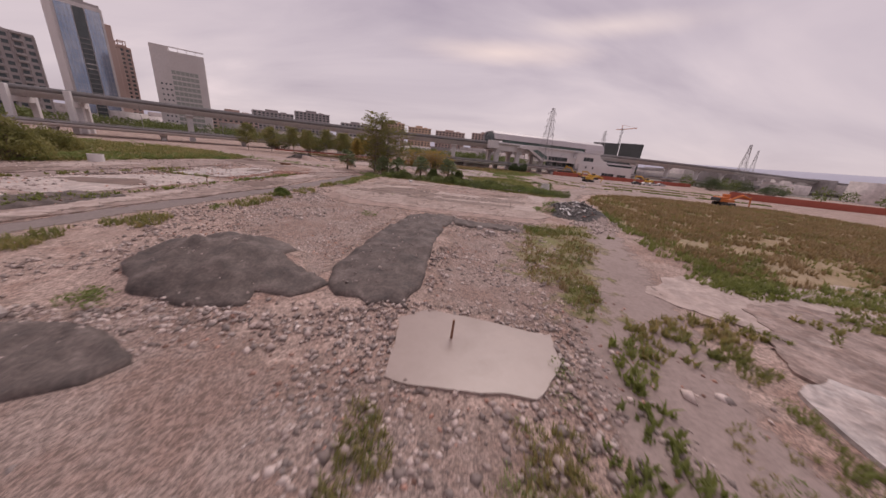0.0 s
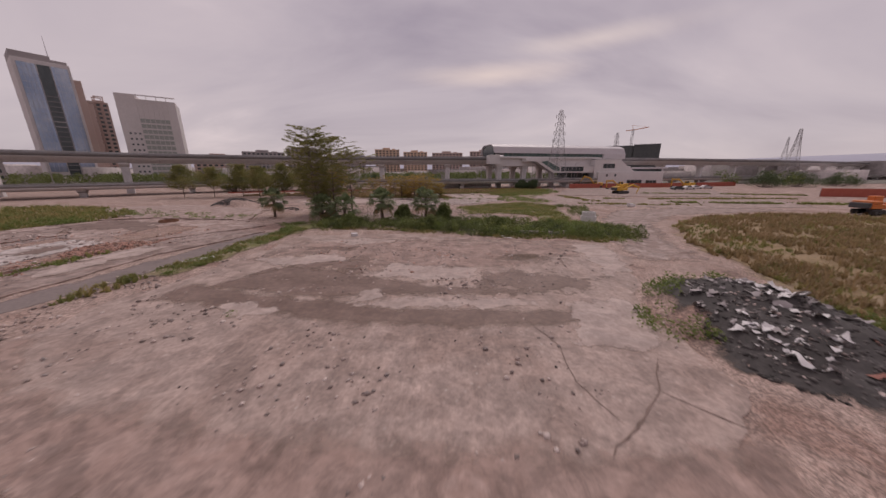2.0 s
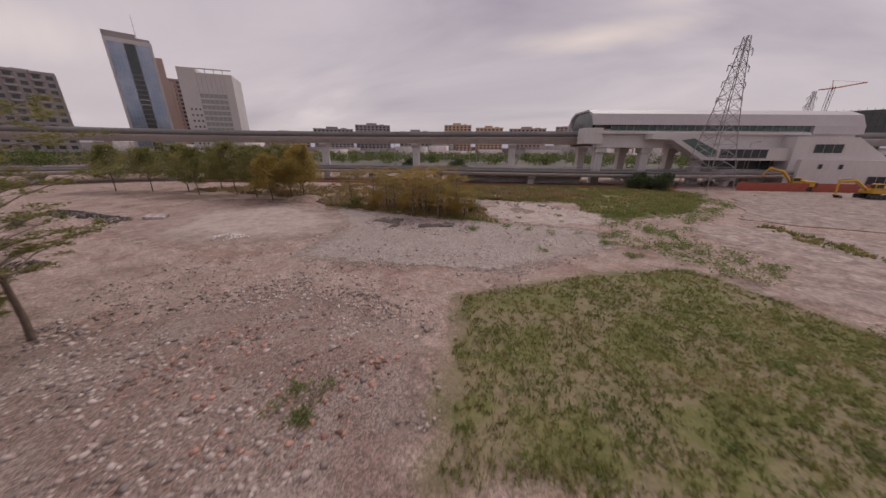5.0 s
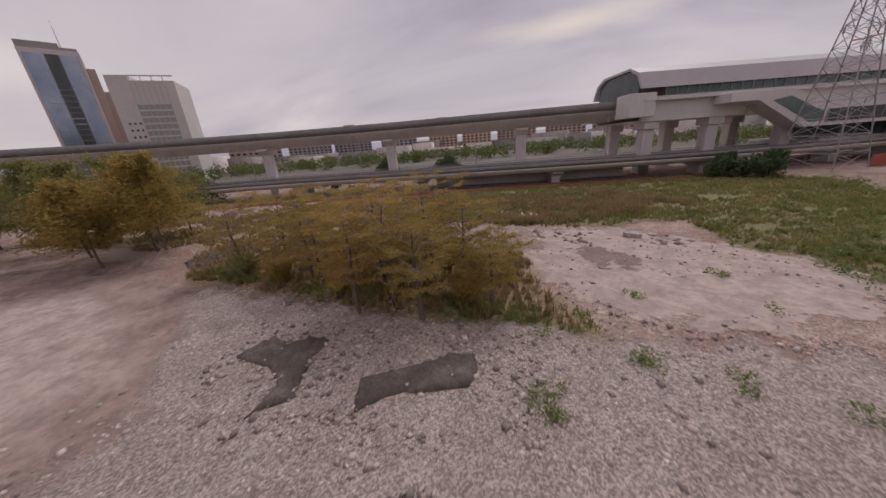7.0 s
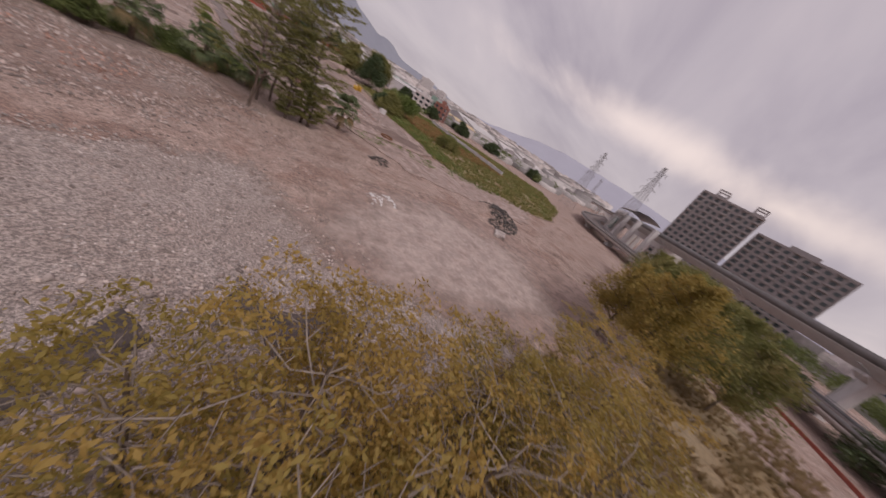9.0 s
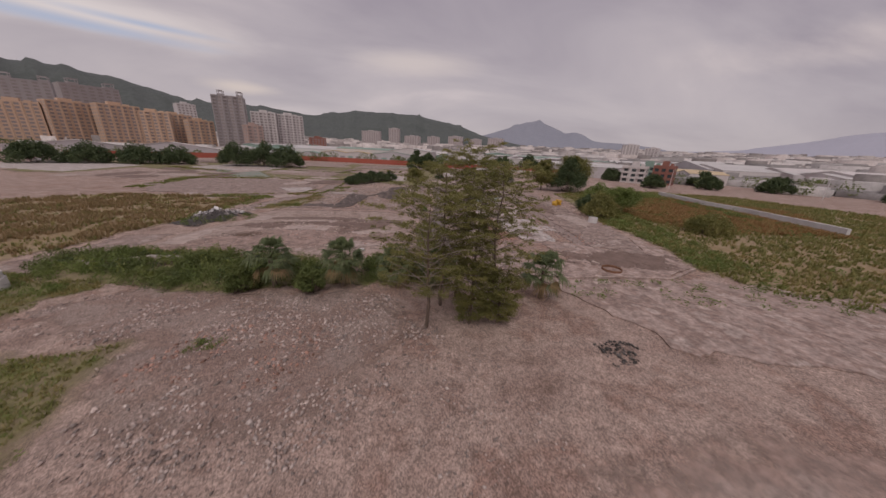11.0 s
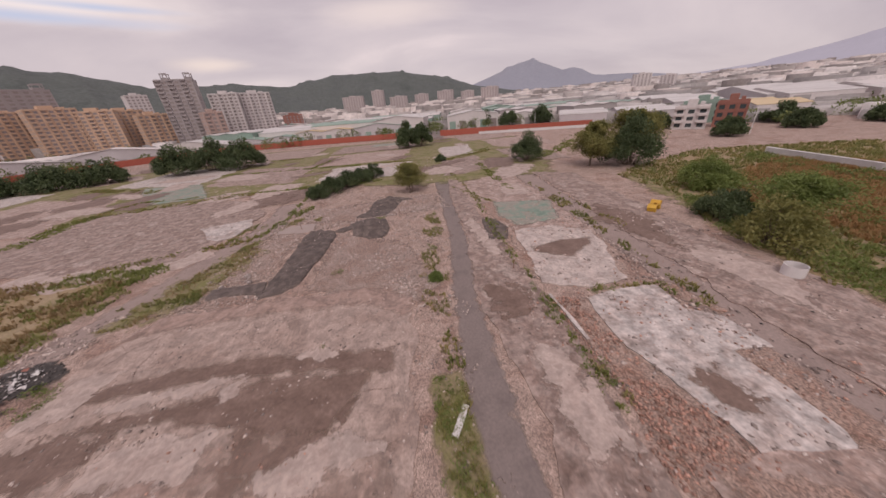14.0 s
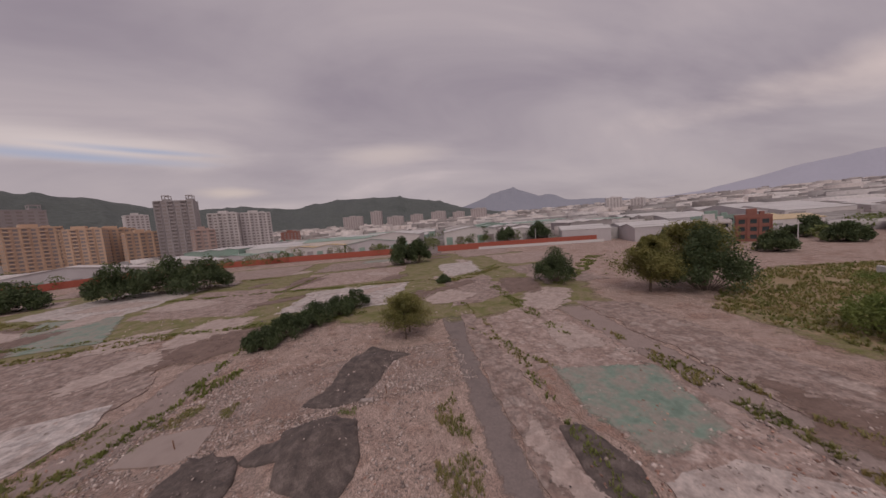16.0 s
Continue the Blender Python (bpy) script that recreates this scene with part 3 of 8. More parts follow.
SLAB = [(-11.5, 66), (0, 66.3), (11, 63.8), (21.5, 61.8), (21, 57), (16.2, 46), (15.4, 41), (12, 36.6), (4, 37.2), (-4.8, 38.2), (-8.8, 38.6), (-13.6, 43.5), (-13, 50), (-11.4, 60)]
patch("concrete_slab", SLAB, SLAB_TOP, 0.056, "large pinkish stained concrete floor slab left after demolition", "slab", 0.5)
MUD_S = thin_out(MUD, 0.45, 0.22, 1.9)
for _s in ([(14.1, 45.6), (7.1, 45), (2.7, 45.1), (-4.9, 46.5), (-11.5, 48), (-10.9, 50), (-3.4, 48.2), (2.9, 46.8), (12.6, 46.6)], [(10.6, 48.9), (2.1, 48.7), (-2.5, 48.3), (-9.1, 50), (-8.7, 51.5), (-6.6, 53.9), (-3, 53.2), (4.4, 50.1)]):
    wash("damp_stain", _s, MUD_S, "broad dark brown damp stain on the concrete slab", "stain", 0.7, 0.3, over=0.07)
for _s in ([(-7.3, 51.8), (-8.0, 53.4), (-4.8, 54.4), (-1.0, 53.4), (-1.2, 50.9), (-4.4, 50.9)], [(8.5, 51.5), (11.0, 53.0), (16.0, 51.5), (12.7, 49.3), (8.2, 49.5)]):
    wash("mud_stain", _s, MUD_R, "ragged dark mud stain on the concrete slab", "stain", 1.2, 0.3, over=0.068)
for _s in ([(-5.5, 55.5), (-1, 56.4), (0.5, 54.6), (-2.4, 53.4), (-6.4, 54)], [(9, 56), (12, 57.4), (15, 56), (11.6, 54.8)], [(-7, 60), (-3, 60.6), (-4, 58.6)]):
    wash("mud_stain", _s, MUD_R, "ragged brown mud stain on the concrete slab", "stain", 1.0, 0.3, over=0.07)
for _s in ([(0.6, 47.2), (3.1, 48.2), (7.0, 48.1), (11.1, 47.8), (10.6, 47.1), (6.2, 46.9)], [(-6.9, 47.0), (-5.6, 47.8), (-3.5, 47.1), (-3.1, 46.3), (-4.7, 45.9)], [(12.3, 47.7), (15.6, 48.2), (15.7, 46.2), (14.1, 43.0), (11.5, 43.4)], [(1.6, 54.8), (8.0, 53.5), (7.5, 51.4), (4.0, 51.4), (0.3, 51.8)],
           [(18, 61), (21, 60.5), (20.4, 57), (19, 53), (17, 52), (17.6, 57)], [(0.2, 47.5), (0.4, 49.3), (1.5, 49.7), (2.0, 48.0)], [(-10, 56), (-4, 57.4), (-2, 55.6), (-8, 54.4)], [(-8, 63), (-3, 64.4), (1, 62.6), (-4, 61)]):
    wash("worn_plate", _s, PLATE_W, "paler bare plate of the concrete slab", "slab", 0.6, 0.25, over=0.072)
wash("dust_cover", [(3, 53), (9, 54), (17, 58), (18, 62), (2, 63), (-9, 62), (-9, 58), (-3, 56)], thin_out(DUST, 0.35, 0.3, 3.0), "thin brown dust over the slab", "dust", 2.6, over=0.066)
wash("dust_cover", [(-13.4, 44), (-13.8, 41), (-9, 37.6), (4, 36.2), (12.4, 35.6), (14.4, 38.6), (11.8, 38.4), (4, 38.6), (-5, 39.8), (-8.8, 40.4)], thin_out(DUST, 0.6, 0.2, 1.8), "loose dust over the slab's worn edge", "dust", 0.9, 0.3, over=0.068)
# tread-marked pale squares near the slab's end
def scraped_panel(pts, label):
    """A paler square of the slab under low ridges left by a machine's tracks."""
    patch("concrete_panel", pts, PLATE, 0.075, label, "slab", 0.12, 0.3, 0.01)
    (x0, y0), (x1, y1), (x2, y2), (x3, y3) = pts
    bm = bmesh.new()
    for k in range(13):
        f = (k + 0.5) / 13
        p = Vector((x0 + (x3 - x0) * f, y0 + (y3 - y0) * f, 0.078))
        q = Vector((x1 + (x2 - x1) * f, y1 + (y2 - y1) * f, 0.078))
        side = (q - p).cross(Vector((0, 0, 1))).normalized()
        rows = []
        for j in range(9):
            c = p.lerp(q, j / 8) + side * 0.08 * wob(j * 0.9, k * 3.1, 1, 4)
            w, h = 0.035 + 0.02 * wob(j, k, 1.3, 2), 0.03 + 0.03 * wob(j * 1.7, k, 1.1, 7)
            rows.append([bm.verts.new(c - side * w), bm.verts.new(c + Vector((0, 0, max(0.006, h)))), bm.verts.new(c + side * w)])
        for r0, r1 in zip(rows, rows[1:]):
            bm.faces.new((r0[0], r0[1], r1[1], r1[0]))
            bm.faces.new((r0[1], r0[2], r1[2], r1[1]))
    tagged(part("tread_ridges", bm, DUST), "low crumbly ridges left by tracks on the slab", "tread marks", kind="stuff")


scraped_panel([(1.3, 62.9), (0.8, 64.6), (3.3, 64.9), (4.1, 62.8)], "paler ribbed concrete panel in the slab")
scraped_panel([(3.1, 60.6), (3.4, 62.3), (5.9, 62.4), (6.4, 60.6)], "paler ribbed concrete panel in the slab")
scraped_panel([(5.3, 63.0), (5.5, 64.3), (6.5, 64.5), (6.8, 62.9)], "small paler ribbed concrete panel in the slab")


def crack(pts, wide, z, seed):
    """A jagged crack in a floor: a thin dark ribbon laid just above it."""
    line = noisy_outline(pts, 0.22, 0.18, seed)
    line = line[:int(len(line) * sum(math.dist(a, b) for a, b in zip(pts, pts[1:])) / (sum(math.dist(a, b) for a, b in zip(pts, pts[1:])) + math.dist(pts[-1], pts[0])))]
    bm = bmesh.new()
    rows = []
    for i, (x, y) in enumerate(line):
        ax, ay = line[max(0, i - 1)]
        bx, by = line[min(len(line) - 1, i + 1)]
        d = math.hypot(bx - ax, by - ay) or 1
        w = wide * (0.4 + 0.8 * abs(wob(x, y, 1.7, seed)) * 2) * min(1, i / 3, (len(line) - 1 - i) / 3) + 0.004
        rows.append((bm.verts.new((x - (by - ay) / d * w, y + (bx - ax) / d * w, z)), bm.verts.new((x + (by - ay) / d * w, y - (bx - ax) / d * w, z))))
    for (a, b), (c, d) in zip(rows, rows[1:]):
        bm.faces.new((a, b, d, c))
    tagged(part("crack", bm, MUD), "dark jagged crack across the concrete floor", "crack", kind="structure")


for _i, (_p, _w) in enumerate((([(13.9, 42.6), (12.5, 40.8), (11.0, 39.3), (10.1, 38.8), (9.3, 37.9)], 0.03), ([(12.6, 40.9), (14.2, 39.4), (15.0, 39.0)], 0.018), ([(9.2, 46.6), (10.4, 43.4), (10.0, 41.2), (10.9, 39.2)], 0.016), ([(4.4, 52.2), (5.6, 56.1), (5.2, 59.8)], 0.035), ([(-4.8, 56.4), (-1.2, 56.2)], 0.02),
                               ([(-2.4, 61.0), (1.2, 60.6)], 0.02), ([(6.6, 61.9), (9.2, 61.4), (12.4, 61.7)], 0.04), ([(14.6, 53.2), (15.2, 56.4), (17.4, 59.4)], 0.03), ([(-11.2, 52.0), (-8.2, 51.6)], 0.025))):
    crack(_p, _w, 0.0745 + 0.0005 * _i, 31.0 + _i)

ROAD_A = [(-15.8, 68), (-16.6, 62), (-17.2, 56), (-18.4, 48.6), (-19.3, 43), (-21, 36), (-23, 27.2), (-26.6, 4), (-30, -13), (-41, -75), (-47.5, -100), (-60, -146)]
wash("lane", lane(ROAD_A, [2.2, 2.8, 3.0, 2.6, 2.4, 2.6, 2.4, 2.4, 4.4, 7.0, 5, 6]), ASPHALT_W, "dusty dark asphalt lane through the cleared site", "lane", 0.4)
STRIP = [(-22.5, 35.8), (-20.6, 43.3), (-20.4, 49.7), (-20.3, 57.6), (-18.3, 63), (-16.6, 68), (-23.4, 68), (-24.2, 63.5), (-25, 57.7), (-26.5, 49.3), (-28.0, 37.8), (-29.6, 19), (-33, -8), (-31, -9), (-28, 4), (-25.6, 19), (-24.3, 27)]
patch("concrete_strip", STRIP, CONCRETE, 0.09, "long broken concrete strip beside the lane", "slab", 0.4)
for _s in ([(-27.4, 49.2), (-28.8, 49.7), (-29.2, 56), (-29.6, 62.7), (-25.4, 62.9), (-26, 60.2), (-26.3, 55.4)], [(-28.8, 31.4), (-30.2, 37.7), (-28.8, 41.3), (-27, 39.9), (-28, 35)], [(-36.2, 56.6), (-38.9, 56.8), (-37.4, 64), (-35.2, 63.6)], [(-38.2, 48), (-39.3, 53), (-40.4, 53), (-39.8, 47.6)]):
    wash("rubble_strip", _s, BRICKY_W, "strip of red brick rubble between slabs", "rubble", 0.6, 0.3, over=0.1)
patch("white_slab", [(-30.3, 46.9), (-34.6, 47.2), (-38.2, 47.7), (-37.4, 51.4), (-39.3, 53.3), (-39.1, 56.8), (-36.2, 56.4), (-36, 59.8), (-35.1, 63.2), (-32.5, 63.7), (-30, 62.9), (-29.9, 60), (-29.6, 56.4), (-29.6, 51.5)], PALE_CONCRETE, 0.12, "pale whitish concrete floor slab with worn broken edges", "slab", 0.3)
wash("damp_stain", [(-31.2, 57.6), (-33.2, 57.2), (-33.4, 60.2), (-31.6, 60.4)], MUD_R, "brown mud patch on the pale slab", "stain", 0.9, 0.3, over=0.144)
patch("white_slab", [(-31.5, 28.9), (-37.3, 29.4), (-41.8, 33.4), (-38.5, 41.5), (-36.6, 45.7), (-32.1, 45.7), (-28, 43.4), (-28.7, 40.6), (-29.6, 36.4), (-30.7, 32.2)], PLATE_LIGHT, 0.12, "pale pinkish white concrete floor slab with worn edges", "slab", 0.4)
wash("damp_stain", [(-31.2, 35.3), (-35.9, 34.9), (-39.8, 35.5), (-38.4, 37.4), (-35.9, 38.1), (-34.7, 39.8), (-33.1, 38.5), (-31.1, 36.6)], MUD_S, "brown mud patch on the pale slab", "stain", 0.6, 0.3, over=0.144)
patch("concrete_slab", [(-26.5, 62), (-35.4, 63), (-39, 66), (-45, 71), (-49.9, 63), (-51.2, 63.4), (-49.4, 70.2), (-46.6, 75.4), (-40.6, 78.2), (-34.5, 77), (-26, 76.4), (-19, 72)], CONCRETE, 0.13, "stained concrete floor slab with patches of earth", "slab", 0.5)
wash("damp_stain", [(-48, 72), (-41, 68), (-36, 70), (-30, 66), (-29, 69), (-36, 74), (-44, 76)], MUD_R, "ragged dark mud on the old floor", "stain", 1.6, over=0.135)
GREEN_SLAB = [(-34.2, 14.3), (-44.1, 18.2), (-40.3, 27.5), (-32.9, 27.4), (-32.4, 20.9)]
patch("concrete_slab", [(-31, -4), (-46.5, -8), (-45.5, 15), (-43.4, 22.5), (-41.6, 34.5), (-30.5, 36.6), (-31.6, 26), (-30.2, 18)], CONCRETE, 0.10, "worn concrete floor slab with brown edges", "slab", 0.6)
wash("brown_border", [(-31.4, 14), (-34.2, 14), (-32.2, 20.9), (-32.9, 27.4), (-31.4, 28), (-30.6, 20)], BRICKY_W, "reddish brown worn border of the green floor", "slab", 0.6, over=0.126)
wash("green_floor", GREEN_SLAB, GREEN_W, "worn green painted factory floor", "floor", 0.7, over=0.132)
ROAD_B = [(-56, -40), (-51.8, -13), (-46.2, 21), (-42.6, 42), (-39.8, 55.2), (-37.7, 65.5), (-36.4, 78), (-40, 90)]
wash("dirt_lane", lane(ROAD_B, [5, 5, 4.2, 4, 3.8, 4, 5, 5]), CINDER_W, "brown earth lane between the old floors", "lane", 0.9)
patch("concrete_slab", [(-53.4, -6), (-48.8, 19.6), (-44.9, 41), (-42.0, 54.5), (-40.0, 66), (-45, 71), (-49.7, 62.9), (-53.8, 52.3), (-51.8, 46.4), (-55.8, 33.4), (-58, 17.7), (-62, 0)], CONCRETE, 0.10, "long stained concrete floor slab beside the field", "slab", 0.7)
patch("stone_wall", lane([(-114, 8), (-107.4, 31), (-106.6, 41.7), (-104, 52), (-101, 64)], [0.7] * 5), WALLC, 1.7, "pale stone retaining wall across the field", "wall", 0.15, 0.5, 2.0)
patch("kerb", lane([(-47, 76.2), (-40.6, 78.6), (-34.5, 77.4), (-27, 76.8)], [0.35] * 4), CONCRETE, 0.3, "low broken concrete edge of the old floor", "kerb", 0.06, 0.4, 0.5)
# floors towards the red hoarding
SLABS_FAR = [[(-30, -14), (-48, -18), (-50, -42), (-36, -40)], [(-38, -48), (-52, -50), (-58, -78), (-44, -76)], [(-58, -20), (-74, -18), (-78, -50), (-62, -52)], [(-66, -58), (-90, -52), (-96, -84), (-70, -90)],
             [(-60, -92), (-84, -92), (-92, -112), (-64, -122)], [(-20, -24), (6, -30), (2, -52), (-26, -48)], [(-22, -56), (14, -60), (8, -90), (-32, -86)], [(-34, -92), (8, -96), (4, -128), (-40, -124)],
             [(14, -34), (44, -44), (40, -76), (10, -64)], [(48, -50), (84, -66), (78, -100), (44, -86)], [(18, -98), (60, -104), (54, -140), (14, -134)], [(66, -108), (110, -104), (112, -138), (68, -146)],
             [(62, -8), (100, -22), (98, -56), (64, -40)], [(104, -30), (150, -44), (150, -84), (104, -70)], [(92, -76), (120, -82), (118, -98), (90, -96)]]
for i, s in enumerate(SLABS_FAR):
    patch("concrete_slab", s, PALE_CONCRETE if i % 4 == 1 else CONCRETE, 0.1, "weathered concrete floor among strips of weeds", "slab", 1.3, 1.2)
wash("green_floor", [(66.9, -56), (46.7, -50.9), (34.7, -26.4), (53, -25.7)], GREEN_W, "faded green factory floor", "floor", 0.7, over=0.135)
wash("green_floor", [(-12, -112), (-30, -110), (-30, -120), (-14, -122)], GREEN_W, "faded green factory floor", "floor", 0.7, over=0.135)
patch("concrete_slab", [(16, 15), (20, 19), (50, 15), (62, -2), (56, -20), (34, -24), (20, -14), (12, 0)], CONCRETE, 0.09, "broad pale concrete floor with weedy joints", "slab", 1.0)
# near the start
patch("puddle", PUDDLE, WATER, 0.085, "shallow puddle of still pale brown water among rubble", "puddle", 0.2, 0.25)
patch("pale_slab", [(17, 22.5), (23.4, 23.2), (34, 23.4), (44, 19), (36, 8), (20.5, 13.2), (15.6, 17.5), (14, 19.4)], PLATE, 0.05, "pale weathered concrete floor beside dry grass", "slab", 0.7)
patch("white_slab", [(14.3, 12.3), (16.6, 12.9), (19, 11), (23, 4), (14, 2), (12.8, 6.4), (13.6, 9.4)], PALE_CONCRETE, 0.12, "whitish concrete floor slab", "slab", 0.3)
wash("cinder_lane", lane([(22.5, 44), (19.2, 36), (15, 27), (11.2, 17), (9.4, 11), (8.4, 4), (8, -6)], [3, 4, 5.4, 5.2, 5, 5, 5]), thin_out(CINDER), "grey cinder lane beside the spoil", "lane", 0.9)
wash("gravel_bed", [(-9, 2), (2, 4), (4, 9.5), (-1, 10.5), (-7.5, 13.5), (-22, 12), (-26, 2)], GRAVEL_W, "bed of pale broken rubble", "gravel", 1.4)
wash("gravel_bed", [(1.6, 16), (6.8, 15), (9.5, 22), (13.5, 33), (9.8, 35.8), (9.6, 30.5), (3, 31), (2.2, 24)], GRAVEL_W, "bed of pinkish broken rubble", "gravel", 1.4)
wash("gravel_bed", [(-15, 27), (-4.6, 18), (-3.6, 26), (-2.4, 35.4), (-6, 38), (-12, 42), (-17, 40)], GRAVEL_W, "bed of pinkish broken rubble", "gravel", 1.4)
# beyond the hedge
wash("gravel_bed", [(-6, 77.5), (6, 76.5), (14, 74), (19, 78), (13, 82), (8.4, 83.5), (7, 90), (-2, 92), (-10, 84)], GRAVEL_W, "bed of grey broken rubble", "gravel", 1.4)
wash("gravel_bed", [(-7, 97), (10, 99), (20, 108), (19, 114), (8.5, 114.5), (-5, 115.6), (-16, 117), (-15, 113), (-9, 108)], thin_out(YARD_GRAVEL), "broad bed of pale crushed gravel", "gravel", 1.4)
wash("concrete_floor", [(-33, 108), (-26, 99), (-17, 99), (-10, 104), (-11, 109), (-16, 113), (-26, 117)], thin_out(PLATE, 0.3, 0.35, 1.8), "bare pale plate of the old floor", "slab", 3.0, lift=0.06)
wash("concrete_floor", [(-38, 103), (-26, 96), (-15, 98), (-8.5, 103), (-9.5, 109), (-15, 114), (-22, 118), (-34, 120), (-44, 116)], thin_out(DUST, 0.35, 0.25, 2.6), "dusty pale concrete floor under loose earth", "slab", 2.2)
wash("concrete_floor", [(6.4, 119), (9.5, 116), (15, 115.5), (23, 119), (22.6, 124), (18.8, 127), (13.4, 131), (4.2, 130.6)], PLATE_W, "pinkish concrete floor with damp patches", "slab", 1.4)
wash("damp_stain", [(9.4, 125.6), (12.4, 125.2), (12.8, 122.2), (10, 122)], MUD_R, "damp brown patch on the concrete", "stain", 1.2, over=0.03)
wash("pale_track", [(18, 100.4), (27, 99.4), (36.5, 97), (54, 90), (80, 92), (90, 110), (54, 116.5), (33.5, 123), (30, 116), (33, 106), (28.5, 101), (22, 103)], CONC_W, "pale trodden concrete track", "lane", 1.3)
wash("pale_track", [(22, 56), (27, 56), (28.5, 62), (34, 73), (44, 82), (60, 85), (70, 88), (56, 92), (38, 88), (30, 78), (24, 66)], CONC_W, "dusty pinkish vehicle track", "lane", 1.3)
patch("concrete_slab", [(40, 126), (60, 120), (92, 116), (108, 150), (70, 164), (52, 150)], CONCRETE, 0.07, "dusty concrete yard round the excavators", "slab", 1.2, 1.0)
patch("kerb", lane([(-27.5, 45.6), (-27.3, 49), (-27.0, 52.2)], [0.3] * 3), PALE_CONCRETE, 0.2, "pale broken kerb beside brick rubble", "kerb", 0.05, 0.3, 0.4)
for _s in ([(-21.6, 41.9), (-25.6, 43.4), (-25.2, 48.0), (-21.6, 47.8)], [(-45, 30), (-50, 24), (-52, 34), (-47, 42)]):
    wash("mud_stain", _s, MUD_R, "ragged brown mud patch on the old floor", "stain", 1.2, 0.3, over=0.115)
for _s in ([(-22.4, 51), (-24.6, 52), (-24.2, 60), (-21, 60)], [(-25.6, 22), (-27.4, 21), (-27, 36), (-25.2, 36)], [(-40.5, 2), (-45, 3), (-44, 12), (-38, 12)], [(-46.5, 44), (-50, 42), (-52, 50), (-46.6, 56)]):
    wash("worn_plate", _s, PLATE_W, "paler bare plate of the old floor", "slab", 0.9, 0.3, over=0.115)
_r = np.random.default_rng(77)
for _i in range(46):
    _x, _y = (-58 + 44 * _r.random(), -120 + 110 * _r.random()) if _i % 3 == 0 else (-14 + 110 * _r.random(), -120 + 120 * _r.random())
    _a, _l, _w = _r.random() * 3.14, 3 + 7 * _r.random(), 1.5 + 3.5 * _r.random()
    _c, _n = math.cos(_a), math.sin(_a)
    wash("worn_plate" if _i % 2 else "mud_stain", [(_x + _c * u * _l - _n * v * _w, _y + _n * u * _l + _c * v * _w) for u, v in ((-1, -1), (0, -1.3), (1, -0.8), (1.1, 0.6), (0.2, 1.2), (-0.9, 1))], PLATE_W if _i % 2 else MUD_R, "paler bare plate of the old floor" if _i % 2 else "ragged brown mud patch on the old floor", "slab" if _i % 2 else "stain", 1.4, 0.5, over=0.115)
wash("turf", [(-58, -2), (-24, -8), (0, -20), (20, -24), (60, -14), (120, -30), (150, -90), (80, -150), (-40, -132), (-90, -90), (-72, -30)], thin_out(TURF, 0.1, 0.2, 2.6), "thin mixed weeds over the far ground", "turf", 3.0)
patch("town_ground", [(-330, 200), (-60, 196), (40, 216), (150, 214), (420, 190), (1300, 900), (0, 1700), (-1300, 900)], TOWNGROUND, -0.12, "dull ground of the town beyond the viaduct", "ground", 1.0, 20)
patch("town_ground", [(-175, -112), (-150, -118), (-60, -168), (40, -192), (100, -200), (200, -150), (700, -500), (300, -1700), (-900, -1500), (-1300, -300), (-420, -60)], TOWNGROUND, -0.13, "dull ground of the town beyond the street", "ground", 1.0, 20)
wash("heap_soil", [(16.6, 41.6), (20.2, 39.4), (25.4, 44.6), (26.8, 49), (22, 51.6), (18, 49.4)], thin_out(DARKROCK, 0.6, 0.15), "black burnt soil under the heap", "soil", 1.0)
wash("rubble_strip", [(-29.2, 62.6), (-31.6, 64.4), (-32.4, 69.3), (-31.2, 71.7), (-27.2, 70.3), (-26.9, 66.2), (-27, 62.6)], BRICK_R, "strip of red brick rubble on the old floor", "rubble", 1.2, 0.3, over=0.135)
# matted turf and litter under the weeds
TURF_W, LITTER_W = thin_out(TURF, 0.4, 0.2), thin_out(LITTER, 0.3, 0.25)
HEDGE = [(-12, 70.2), (-7.9, 70), (-5.7, 70.4), (-2.1, 70), (2.1, 68.6), (5.4, 68), (8.1, 66.6), (11.6, 65), (15.1, 65.4), (17.4, 65), (20.1, 64.6), (24, 63.4), (28, 64.5), (27.4, 68.3), (26.3, 69.9), (23.9, 71.8), (19.7, 72.6), (14.9, 73.6), (11.6, 75.2), (6.4, 76), (0.5, 75.2), (-5.9, 75.6), (-12.6, 75.4)]
HEDGE_W = [(-12.2, 66.4), (-11.8, 70), (-12.8, 75), (-18.9, 74.2), (-16.4, 71.6), (-14.6, 67)]
GREEN_A = [(8, 93.9), (9.6, 83.6), (13.5, 84.6), (17.5, 83.4), (20, 82.2), (20.4, 77.2), (21.2, 74.6), (23.9, 74.6), (25.3, 79), (25.9, 86.1), (29.1, 95.5), (24.2, 103), (16.5, 100.2)]
FIELD_E = [(22.2, 24), (36, 20), (52, 19), (70, 30), (98, 60), (90, 80), (60, 82), (46, 79.5), (36, 71), (30, 61), (29, 55), (26, 48), (24.6, 38), (23, 30)]
FIELD_W = [(-69, 8), (-66, 25), (-57.5, 38), (-55.2, 46), (-52.8, 52.5), (-53.2, 57.3), (-52.6, 63.2), (-51, 70.1), (-48, 76.6), (-50, 84), (-60, 92), (-78, 96), (-120, 84), (-160, 60), (-150, 10), (-110, -6), (-80, 2)]
THICKET = [(-19, 118.4), (-16.6, 117.4), (-5.2, 116.2), (3.4, 115), (8.2, 114.6), (6.2, 118.8), (4.2, 127), (-18, 127), (-24, 124)]
